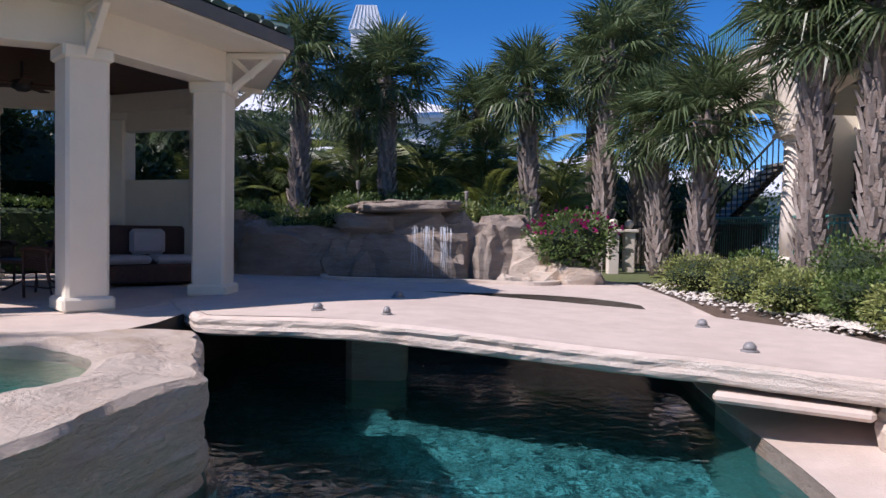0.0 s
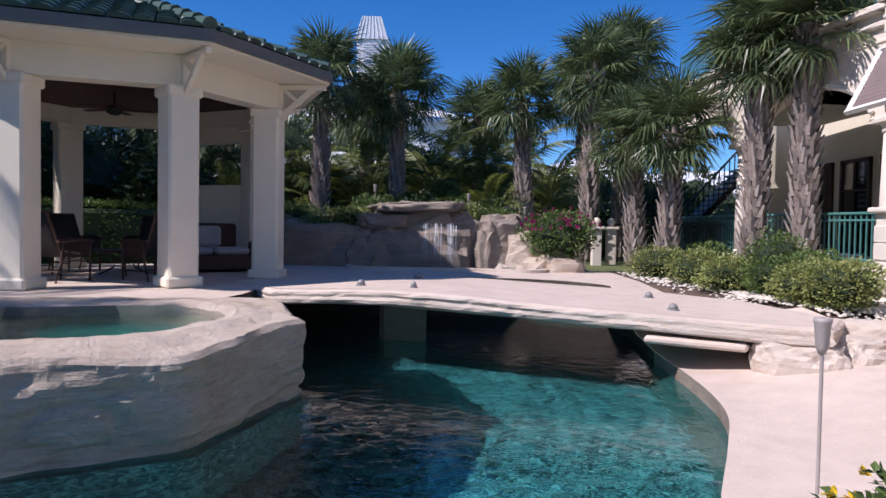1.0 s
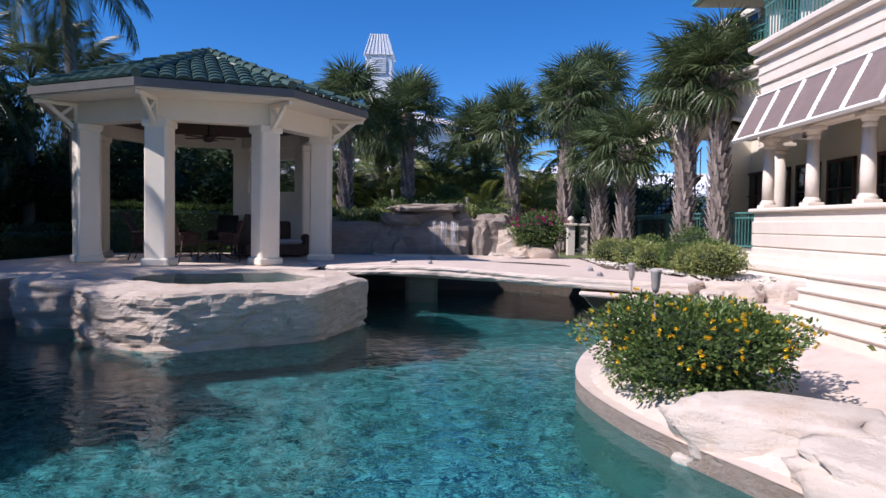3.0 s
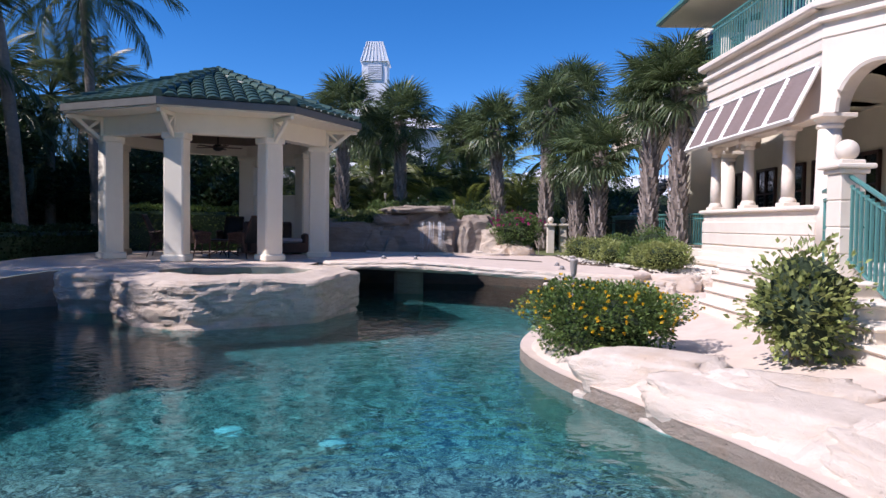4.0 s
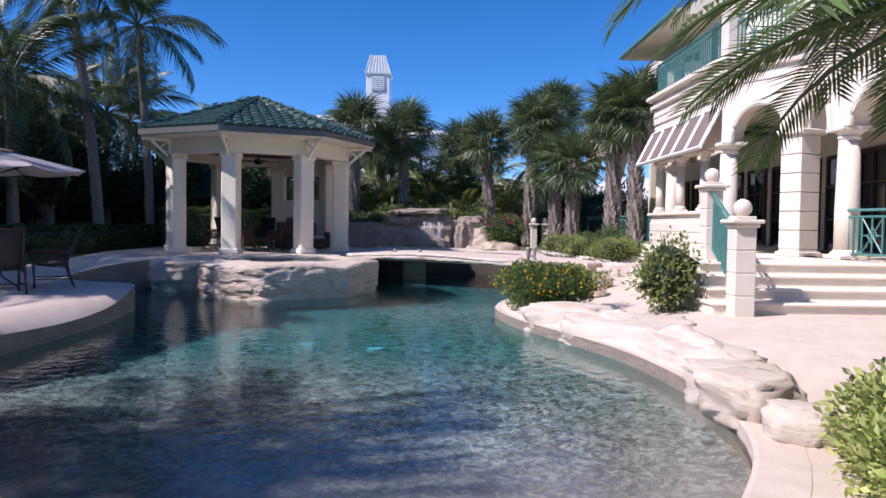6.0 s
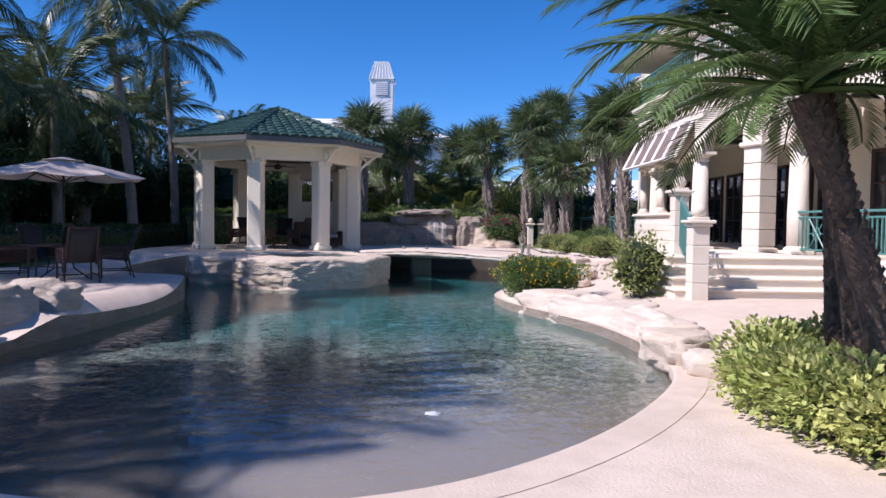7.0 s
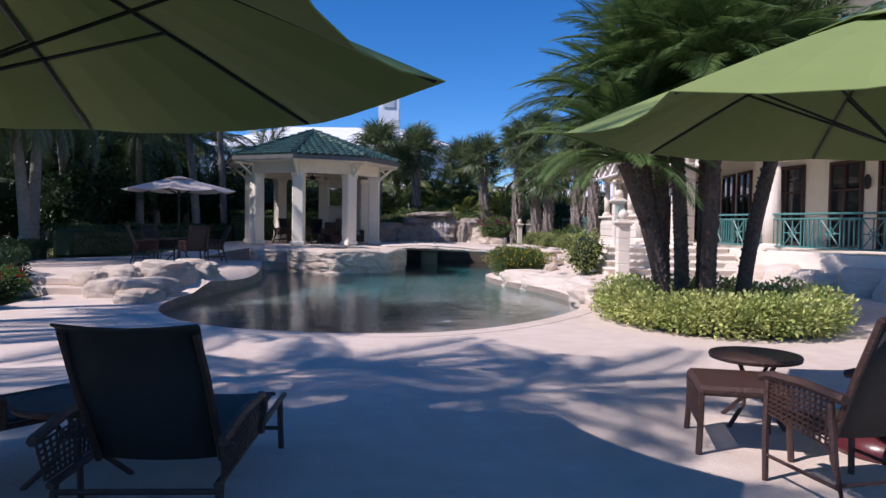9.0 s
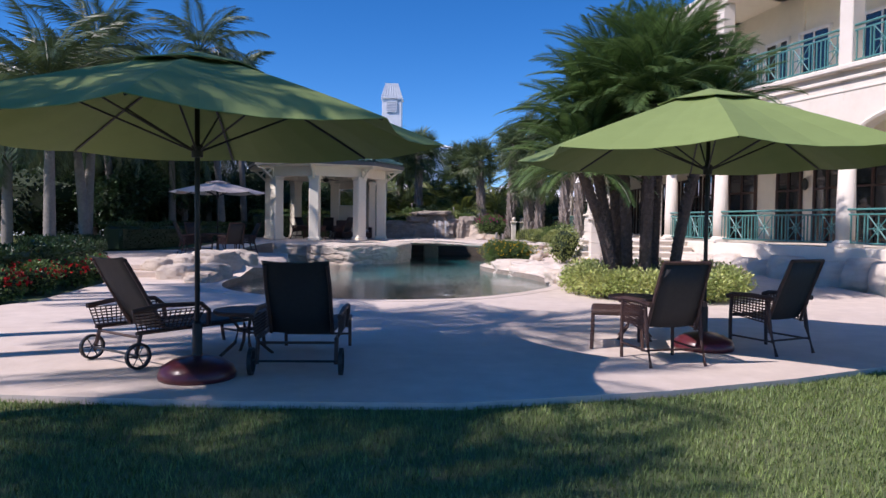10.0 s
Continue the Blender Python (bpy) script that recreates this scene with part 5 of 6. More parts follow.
skirt = thing("yellow_shrub_bed", "low clipped bed of glossy yellow-green shrubs under the date palms", "shrub bed", (4.05, -9.98, -0.45))
b, rnd = Mesh(), random.Random(8)
for k in range(22):
    a = 2 * math.pi * k / 22
    foliage(b, (1.5 * math.cos(a), 1.75 * math.sin(a), 0.22 + 0.05 * math.sin(k * 2.3)), (0.44, 0.44, 0.34 + 0.05 * math.sin(k * 1.7)), 1000, 0.072, rnd, 0.25, 0.5, 0.32, k * 3.1, 0.01)
for k in range(7):
    foliage(b, (rnd.uniform(-0.7, 0.7), rnd.uniform(-1.1, 1.1), 0.2), (0.5, 0.5, 0.3), 500, 0.072, rnd, 0.25, 0.5, 0.32, k * 5.1, 0.01)
part("foliage", b, M_LEAFY, skirt)
soil = Mesh().add([(1.62 * math.cos(a), 1.9 * math.sin(a), 0.02 if i < 24 else 0.06) for i, a in enumerate([2 * math.pi * k / 24 for k in range(24)])], [tuple(range(24))])
part("mulch", soil, M_MULCH, skirt)

shrub("lantana", "mounded green shrub dotted with yellow blossoms by the pool", (1.95, -0.8, -0.42), (0.9, 0.9, 0.43), 15500, 0.047, M_LEAF, 21, 0.4, 0.36, (M_YELLOW, 190, 0.031, -0.25))
big = thing("broad_leaf_plant", "bright green plant with broad upright leaves", "plant", (2.05, -0.25, -0.3))
for k in range(7):
    a, L = k * 0.9, 0.75
    bl = Mesh()
    p0 = Vector((0, 0, 0.1))
    d = Vector((math.cos(a) * 0.6, math.sin(a) * 0.6, 0.9)).normalized()
    s = d.cross(Vector((0, 0, 1))).normalized()
    row = []
    for t, w in ((0, 0.012), (0.35, 0.015), (0.5, 0.08), (0.7, 0.11), (0.88, 0.07), (1.0, 0.0)):
        c = p0 + d * L * t + Vector((math.cos(a), math.sin(a), -1)) * 0.12 * t * t
        row += [c - s * w, c, c + s * w]
    bl.add(row, [(3 * i + j, 3 * i + j + 1, 3 * i + j + 4, 3 * i + j + 3) for i in range(5) for j in (0, 1)])
    part("leaf", bl, M_LEAFL, big)
for i, (x, y, z, rx, rz, mt) in enumerate([(-3.0, 14.5, 0.75, 0.6, 0.3, M_LEAFL), (-2.3, 14.3, 0.95, 0.5, 0.26, M_LEAFL), (-3.9, 14.9, 0.85, 0.6, 0.34, M_LEAF), (-4.8, 14.7, 0.8, 0.55, 0.4, M_LEAF), (-2.0, 15.6, 1.0, 0.6, 0.4, M_LEAF), (0.3, 15.7, 1.0, 0.6, 0.36, M_LEAFL), (1.2, 15.8, 0.8, 0.6, 0.4, M_LEAF), (-5.6, 15.4, 0.7, 0.7, 0.5, M_LEAFD)]):
    shrub("rock_shrub", "sprawling green shrub growing over the waterfall rocks", (x, y, z), (rx, rx * 0.8, rz), 2600, 0.07, mt, 450 + i, 0.45, 0.34, group="waterfall shrubs")
shrub("variegated_shrub", "upright green shrub with pale variegated leaves beside the stairs", (3.62, -1.9, -0.28), (0.52, 0.5, 0.56), 2000, 0.078, M_LEAFL, 22, 0.65, 0.36)
# planting bed before the house
bed = Mesh()
rnd = random.Random(12)
for i, (x, y, rx, rz, mt, n) in enumerate([(4.55, 10.3, 0.62, 0.34, M_LEAFL, 2300), (4.6, 9.1, 0.55, 0.30, M_LEAFL, 2000), (5.0, 8.2, 0.6, 0.33, M_LEAF, 2200), (4.95, 7.2, 0.6, 0.32, M_LEAFL, 2300), (5.05, 6.7, 0.6, 0.34, M_LEAFL, 2600),
                                         (5.6, 8.4, 0.55, 0.38, M_LEAF, 2000), (5.6, 9.6, 0.6, 0.5, M_LEAF, 2000), (4.3, 12.0, 0.6, 0.34, M_LEAFL, 1800), (5.2, 11.6, 0.6, 0.4, M_LEAF, 1800)]):
    shrub("bed_shrub", "rounded light green shrub in the pebble bed" if mt is M_LEAFL else "darker green leafy shrub in the pebble bed", (x, y, 0.05), (rx, rx * 0.9, rz), int(n * 1.7), 0.052, mt, 400 + i, 0.3, 0.34, group="pebble bed shrubs")
PEB = [(4.05, 8.2), (4.5, 6.6), (5.2, 5.5), (6.3, 4.9), (6.4, 14), (3.7, 14), (3.5, 10.4)]
solid("pebble_bed_soil", sheet(PEB, 0.5, lambda x, y: ground_z(x, y) - 0.02), M_MULCH, "dark mulch under white pebbles in the planting bed", "garden bed", kind="structure")
for k in range(5200):
    t = rnd.random()
    q = Vector(PEB[0]).lerp(Vector(PEB[3]), rnd.random()) if rnd.random() < 0.45 else Vector((rnd.uniform(3.6, 6.3), rnd.uniform(5, 13)))
    q += Vector((rnd.uniform(-0.1, 0.55), rnd.uniform(-0.1, 0.5)))
    if not inside(q, PEB):
        continue
    r = rnd.uniform(0.018, 0.042)
    zz = ground_z(q.x, q.y) - 0.01
    a = rnd.uniform(0, 3)
    bed.add([(q.x + r * 1.2 * math.cos(a + j * 1.2566), q.y + r * math.sin(a + j * 1.2566), zz + r * 0.3) for j in range(5)] + [(q.x, q.y, zz + r), (q.x, q.y, zz - 0.01)],
            [(j, (j + 1) % 5, 5) for j in range(5)] + [((j + 1) % 5, j, 6) for j in range(5)])
solid("bed_pebbles", bed, M_PEBBLE, "white pebbles along the edge of the planting bed", "pebbles", kind="stuff")

# bank of pale rock along the pool, with the loose boulders
BANK = smooth_loop([(1.08, -0.6), (1.3, -1.7), (1.75, -2.9), (2.25, -4.4), (2.5, -5.7), (2.55, -7.0), (3.2, -6.8), (3.5, -5.0), (3.3, -3.4), (3.0, -2.2), (2.8, -1.0), (2.6, 0.4), (1.9, 1.0), (1.25, 0.5)], 8)


def bank_z(x, y):
    dd = min((Vector((x, y)) - p).length for p in BANK)
    q = Vector((x, y, 0))
    lay = math.floor((rock_noise(q * 0.8) + 0.6) * 5) / 5
    return ground_z(x, y) - 0.05 + ss(0, 0.22, dd) * (0.14 + 0.26 * lay * ss(0.1, 0.6, dd) + 0.05 * rock_noise(q * 2.5))


solid("rock_bank", sheet(BANK, 0.09, bank_z), M_PALE, "low bank of pale weathered coral rock at the pool edge", "rock")
for i, (x, y, z, s, rz, lab) in enumerate([(2.05, -2.2, -0.72, (0.85, 0.5, 0.62), -30, "large smooth pale boulder in front of the flowering shrub"), (2.5, -3.5, -0.74, (1.2, 0.6, 0.56), -58, "flat pale boulder on the pool bank"),
                                           (3.1, -2.9, -0.62, (0.8, 0.5, 0.40), -20, "flat pale boulder on the pool bank"), (2.95, -5.0, -0.76, (0.6, 1.1, 0.56), 5, "pale boulder at the water's edge"),
                                           (2.55, -7.4, -0.6, (0.42, 0.45, 0.50), 20, "cracked pale boulder where the beach entry begins"), (2.6, -8.15, -0.6, (0.28, 0.3, 0.40), 60, "small pale boulder where the beach entry begins"), (2.9, -6.4, -0.72, (0.5, 0.6, 0.5), 70, "pale boulder at the water's edge"),
                                           (4.75, 3.6, -0.45, (0.3, 0.3, 0.3), 10, "small stone block by the path"), (3.5, 2.3, -0.3, (0.35, 0.3, 0.32), 40, "small stone block by the path"), (3.2, 1.2, -0.4, (0.3, 0.25, 0.3), 80, "small stone block by the path"),
                                           (4.75, 5.35, -0.45, (0.7, 0.35, 0.62), -20, "pale stone edging block of the bed"), (5.8, 5.05, -0.45, (0.6, 0.35, 0.66), 5, "pale stone edging block of the bed")]):
    solid("boulder", boulder(s, 60 + i, 4, 0.012, 0.25), M_PALE, lab, "boulder", "pool bank boulders", at=(x, y, z), rz=rz, smooth=True)

# left-hand terrace: rocks, steps and hedges
for i, (x, y, z, s, rz) in enumerate([(-6.15, -5.0, -0.6, (0.6, 0.6, 0.62), 10), (-6.5, -5.9, -0.62, (0.75, 0.6, 0.66), 50), (-7.1, -6.2, -0.62, (0.7, 0.6, 0.6), 80), (-6.35, -7.1, -0.66, (0.7, 0.6, 0.46), 30), (-7.0, -7.3, -0.6, (0.5, 0.5, 0.4), 0), (-6.1, -8.1, -0.7, (0.45, 0.6, 0.36), 0), (-7.6, -6.6, -0.6, (0.5, 0.5, 0.5), 60)]):
    solid("boulder", boulder((s[0] * 1.05, s[1] * 1.05, s[2] * 1.3), 90 + i, 4, 0.015, 0.12), M_ROCK, "weathered pale boulder beside the side terrace", "boulder", "terrace boulders", at=(x, y, z), rz=rz, smooth=True)
st = thing("side_steps", "two pale concrete steps up to the side terrace", "stairs", (-8.3, -6.6, -0.5))
part("step", Mesh().box(-0.9, -0.55, -0.05, 1.0, 0.9, 0.15, 0.02), M_CONC, st)
part("step", Mesh().box(-0.9, -0.1, 0.15, 1.0, 0.9, 0.31, 0.02), M_CONC, st)


def hedge(name, label, pts, w, h, z, dens, leaf, material, seed, group=""):
    """A clipped hedge along a line."""
    rnd = random.Random(seed)
    ob = thing(name, label, "hedge", (pts[0][0], pts[0][1], z), group=group)
    core, b = Mesh(), Mesh()
    for i in range(len(pts) - 1):
        p, q = Vector(pts[i]) - Vector(pts[0]), Vector(pts[i + 1]) - Vector(pts[0])
        m, L = seg(p, q)
        core.box(-0.1, -w * 0.40, 0, L + 0.1, w * 0.40, h * 0.9, 0.1, m)
        for k in range(int(L * dens)):
            u, side = rnd.uniform(-0.2, L + 0.2), rnd.random()
            if side < 0.45:
                c = Vector((u, rnd.uniform(-w / 2, w / 2), h))
                n = Vector((0, 0, 1))
            else:
                s = 1 if side < 0.72 else -1
                c = Vector((u, s * w / 2, rnd.uniform(0.02, h)))
                n = Vector((0, s, 0.2))
            c += Vector((0, 0, 1)) * 0.12 * noise.noise(Vector((u * 0.8, seed, side))) + n * (0.10 * noise.noise(c * 2.2) - rnd.uniform(0, 0.1))
            v = (n + Vector((rnd.uniform(-1, 1), rnd.uniform(-1, 1), rnd.uniform(-0.6, 1)))).normalized()
            leaf_quad(b, m @ c, (m.to_3x3() @ v), Vector((rnd.uniform(-1, 1), 0.3, 1)), leaf * rnd.uniform(0.7, 1.3), leaf * 0.34)
    part("core", core, M_LEAFD, ob)
    part("foliage", b, material, ob)


hedge("hedge", "long dark clipped hedge behind the side terrace", [(-9.6, -14.0), (-9.3, -10.0), (-9.8, -6.4), (-12.5, -3.6), (-13.0, 0.5)], 1.1, 0.85, -0.5, 900, 0.085, M_LEAFD, 31)
hedge("hedge", "dark clipped hedge beside the gazebo", [(-12.8, 2.0), (-11.2, 5.0), (-10.9, 9.0), (-11.0, 13.0)], 1.3, 1.05, -0.25, 800, 0.09, M_LEAFD, 32)
hedge("hedge", "leafy hedge behind the gazebo", [(-10.5, 13.6), (-7.0, 14.8), (-4.6, 15.6)], 1.2, 1.5, 0.0, 900, 0.09, M_LEAF, 33)
for i, (x, y, r, c) in enumerate([(-8.3, -12.6, 0.5, 110), (-8.5, -11.0, 0.5, 80), (-8.4, -9.6, 0.4, 60), (-8.6, -8.2, 0.4, 25), (-8.9, -13.6, 0.45, 70)]):
    shrub("red_flower_shrub", "low green shrub with scarlet blossoms before the hedge", (x, y, -0.5), (r, r, 0.3), 1300, 0.075, M_LEAF, 500 + i, 0.3, 0.34, (M_RED, c, 0.05, 0.0), group="red flower bed")

# planting round the waterfall
for i, (x, y, z, r, n, lf, mt) in enumerate([(-4.6, 15.3, 0.1, (0.9, 0.7, 0.75), 2200, 0.1, M_LEAF), (-3.2, 15.2, 0.35, (0.8, 0.6, 0.6), 2200, 0.09, M_LEAFL), (-2.4, 15.8, 0.6, (0.7, 0.6, 0.5), 1600, 0.09, M_LEAF), (0.3, 16.6, 0.3, (0.8, 0.6, 0.75), 1500, 0.1, M_LEAF),
                                               (1.4, 16.6, 0.1, (0.8, 0.7, 0.9), 1600, 0.1, M_LEAFD), (-5.6, 16.2, 0.0, (1.0, 0.8, 1.0), 2200, 0.11, M_LEAFD), (3.2, 19.5, 0.0, (1.0, 0.8, 0.8), 1600, 0.1, M_LEAFD), (4.4, 22.0, 0.0, (1.3, 0.9, 1.0), 1700, 0.12, M_LEAF), (-0.9, 17.6, 0.2, (1.0, 0.8, 0.9), 1500, 0.1, M_LEAFD)]):
    shrub("garden_shrub", "leafy green shrub among the palms behind the waterfall", (x, y, z), r, n, lf, mt, 600 + i, 0.35, 0.32, group="waterfall planting")
pot = solid("stone_planter", boulder((0.55, 0.5, 0.6), 71, 3, 0.06, 0.1), M_ROCK, "rough pale stone planter beside the waterfall", "planter", at=(2.55, 13.2, -0.1), smooth=True)
shrub("bougainvillea", "trailing bougainvillea with magenta bracts over a stone planter", (2.45, 13.4, 0.42), (0.85, 0.7, 0.52), 3600, 0.075, M_LEAF, 75, 0.3, 0.34, (M_MAGENTA, 90, 0.06, 0.35))
for i, (x, y, h, s) in enumerate([(-2.6, 21.0, 1.8, 0.9), (-0.2, 21.5, 1.7, 1.0), (1.2, 20.0, 1.5, 0.9), (2.9, 22.5, 1.4, 0.9), (-6.2, 18.0, 1.6, 0.9), (-4.8, 21.0, 2.0, 1.0), (0.4, 24.5, 2.6, 1.0)]):
    rr = random.Random(700 + i)
    ob = thing("areca_palm", "clumping areca palm with arching yellow-green fronds", "palm tree", (x, y, 0), group="areca palms")
    stems, cr = Mesh(), Mesh()
    for k in range(26):
        a = k * 2.399
        bp = Vector((0.25 * math.cos(a), 0.25 * math.sin(a), h * rr.uniform(0.5, 1.0)))
        stems.tube([(bp.x * 0.6, bp.y * 0.6, 0), bp], [0.03, 0.02], 5)
        feather_frond(cr, Matrix.Translation(bp) @ rot_to(a, radians(rr.uniform(20, 75)), rr.uniform(-0.4, 0.4)) @ Matrix.Scale(s * rr.uniform(0.8, 1.1), 4), rr, 2.3, 30, 0.55, 0.9, 0.022, 0.3, 0.4)
    part("stem", stems, M_ARECA, ob)
    part("crown", cr, M_ARECA, ob)
for i, (x, y) in enumerate([(4.15, 17.2), (4.75, 18.0)]):
    gp = thing("gate_pillar", "slim pale stone garden pillar with a ball finial", "pillar", (x, y, 0), group="gate pillars")
    part("shaft", Mesh().box(-0.13, -0.13, 0, 0.13, 0.13, 1.05, 0.015), M_STONE, gp)
    part("cap", Mesh().box(-0.2, -0.2, 1.05, 0.2, 0.2, 1.13, 0.015), M_STONE, gp)
    part("ball", Mesh().lathe([(0.05, 1.12)] + [(0.12 * math.sin(t), 1.26 - 0.12 * math.cos(t)) for t in (0.5, 0.9, 1.3, 1.7, 2.1, 2.5, 2.9, 3.1)], 16), M_STONE, gp, smooth=True)
fence = thing("iron_fence", "black iron garden fence with upright bars", "fence", (0, 0, 0))
for a, b in (((4.9, 18.2), (6.5, 16.9)), ((6.5, 16.9), (6.5, 14.2))):
    m, L = seg(a, b)
    part("rail", Mesh().box(0, -0.015, 1.18, L, 0.015, 1.22, 0, m), M_BLACK, fence)
    part("rail", Mesh().box(0, -0.015, 0.2, L, 0.015, 0.24, 0, m), M_BLACK, fence)
    for k in range(int(L / 0.12)):
        part("bar", Mesh().box(k * 0.12 - 0.01, -0.01, 0, k * 0.12 + 0.01, 0.01, 1.3, 0, m), M_BLACK, fence)
ost = thing("outside_stair", "black iron railed stair rising beside the house", "stairs", (0, 0, 0))
for k in range(16):
    t = k / 15
    part("tread", Mesh().box(7.0 + 2.4 * t, 19.9, 0.3 + 2.7 * t, 7.3 + 2.4 * t, 21.0, 0.38 + 2.7 * t), M_STONE, ost)
    part("baluster", Mesh().box(7.14 + 2.4 * t, 19.86, 0.38 + 2.7 * t, 7.17 + 2.4 * t, 19.89, 1.35 + 2.7 * t), M_BLACK, ost)
part("handrail", Mesh().tube([(7.1, 19.87, 1.3), (9.6, 19.87, 4.1)], 0.035, 6), M_BLACK, ost)
part("stringer", Mesh().add([(6.9, 19.9, 0), (9.6, 19.9, 2.9), (9.6, 19.9, 3.1), (6.9, 19.9, 0.35), (6.9, 21.0, 0), (9.6, 21.0, 2.9), (9.6, 21.0, 3.1), (6.9, 21.0, 0.35)], [(0, 1, 2, 3), (7, 6, 5, 4), (0, 4, 5, 1), (3, 2, 6, 7)]), M_BLACK, ost)


# ---- neighbours and distance ----
def neighbour(name, label, x0, y0, x1, y1, eave, ridge, wallm, roofm, windows):
    ob = thing(name, label, "house", ((x0 + x1) / 2, (y0 + y1) / 2, 0))
    cx, cy = (x0 + x1) / 2, (y0 + y1) / 2
    hx, hy = (x1 - x0) / 2, (y1 - y0) / 2
    part("wall", Mesh().box(-hx, -hy, -0.5, hx, hy, eave, 0.02), wallm, ob)
    o, k = 0.5, min(hx, hy)
    rx, ry = max(0.05, hx - k), max(0.05, hy - k)
    part("roof", Mesh().add([(-hx - o, -hy - o, eave), (hx + o, -hy - o, eave), (hx + o, hy + o, eave), (-hx - o, hy + o, eave), (-rx, -ry, ridge), (rx, -ry, ridge), (rx, ry, ridge), (-rx, ry, ridge)],
                             [(0, 1, 5, 4), (1, 2, 6, 5), (2, 3, 7, 6), (3, 0, 4, 7), (4, 5, 6, 7), (3, 2, 1, 0)]), roofm, ob)
    part("fascia", Mesh().box(-hx - o - 0.03, -hy - o - 0.03, eave - 0.18, hx + o + 0.03, -hy - o + 0.06, eave + 0.02), M_WHITE, ob)
    for wx in windows:
        w = part("window", Mesh().box(wx - 0.5, -hy - 0.03, 0.9, wx + 0.5, -hy + 0.05, 2.3, 0.01), M_GLASS, ob)
        part("window_frame", Mesh().box(wx - 0.58, -hy - 0.06, 0.82, wx - 0.5, -hy, 2.38).box(wx + 0.5, -hy - 0.06, 0.82, wx + 0.58, -hy, 2.38).box(wx - 0.58, -hy - 0.06, 2.3, wx + 0.58, -hy, 2.38).box(wx - 0.58, -hy - 0.06, 0.82, wx + 0.58, -hy, 0.9).box(wx - 0.02, -hy - 0.06, 0.9, wx + 0.02, -hy, 2.3), M_WHITE, w)
    return ob


neighbour("neighbour_house", "blue-grey single-storey house with a white roof", 2.6, 29, 10.5, 38, 3.1, 4.6, M_WALLB, M_WHITE, (-2.6, 0.2))
neighbour("neighbour_house", "buff garden house with a white hipped roof", -8.0, 26, -1.6, 32, 3.4, 4.3, M_WALLY, M_WHITE, (-2, 1.8))
neighbour("neighbour_house", "long low white-roofed house behind the palms", -22, 46, 1.5, 58, 8.3, 10.9, M_WHITE, M_WHITE, ())
neighbour("neighbour_house", "distant pale house with a white roof", 9.5, 38, 24, 48, 3.2, 4.9, M_WALLB, M_WHITE, (-4, 0))
neighbour("neighbour_house", "pale house half hidden behind coconut palms", -34, 26, -22, 36, 3.6, 5.4, M_WHITE, M_WHITE, (-3, 2))
tw_ob = thing("roof_tower", "slim white louvred tower with a pitched metal cap", "tower", (-4.75, 43.0, 0))
part("shaft", Mesh().box(-0.92, -0.92, 0, 0.92, 0.92, 12.7, 0.03), M_WHITE, tw_ob)
part("cap_roof", Mesh().add([(-1.05, -1.05, 12.7), (1.05, -1.05, 12.7), (1.05, 1.05, 12.7), (-1.05, 1.05, 12.7), (-0.6, -1.05, 14.1), (0.6, -1.05, 14.1), (0.6, 1.05, 14.1), (-0.6, 1.05, 14.1)], [(0, 1, 5, 4), (1, 2, 6, 5), (2, 3, 7, 6), (3, 0, 4, 7), (4, 5, 6, 7), (0, 3, 2, 1)]), M_WHITE, tw_ob)
part("louvre_opening", Mesh().box(-0.5, -1.0, 11.4, 0.5, -0.9, 12.5), M_WALLB, tw_ob)
for k in range(7):
    part("louvre_slat", Mesh().box(-0.5, -1.03, 11.45 + 0.15 * k, 0.5, -0.98, 11.52 + 0.15 * k), M_WHITE, tw_ob)
for k in range(8):
    part("roof_seam", Mesh().tube([(lerp(-1.0, 1.0, k / 7), -1.06, 12.72), (lerp(-0.57, 0.57, k / 7), -1.06, 14.1)], 0.03, 4), M_WHITE, tw_ob)


def broad_tree(at, h, r, seed, material):
    """A dense evergreen tree: trunk, limbs and a clumped crown."""
    rnd = random.Random(seed)
    ob = thing("evergreen_tree", "dense dark evergreen tree at the garden's edge", "tree", at, group="evergreen trees")
    wood, crown, inner = Mesh(), Mesh(), Mesh()
    wood.tube([(0, 0, -0.2), (0.1, 0.05, h * 0.3), (0.0, 0.1, h * 0.6)], [0.2, 0.16, 0.09], 8)
    for k in range(11):
        a, e = k * 2.399, rnd.uniform(0.25, 1.0)
        c = Vector((math.cos(a) * r * rnd.uniform(0.35, 0.8), math.sin(a) * r * rnd.uniform(0.35, 0.8), h * lerp(0.22, 0.86, e)))
        wood.tube([(0, 0.05, h * 0.3), c * 0.6 + Vector((0, 0, h * 0.12)), c], [0.08, 0.05, 0.02], 5)
        s = r * rnd.uniform(0.42, 0.6)
        foliage(crown, c, (s, s, s * 0.85), 900, 0.17, rnd, 0.4, 0.5, 0.36, seed + k)
        # Dark filler in each clump paints the shade behind the leaves.
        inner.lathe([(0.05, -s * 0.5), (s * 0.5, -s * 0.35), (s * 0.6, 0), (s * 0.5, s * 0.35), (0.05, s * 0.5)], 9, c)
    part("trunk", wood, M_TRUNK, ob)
    part("shade_core", inner, M_INNER, ob)
    part("crown", crown, material, ob)


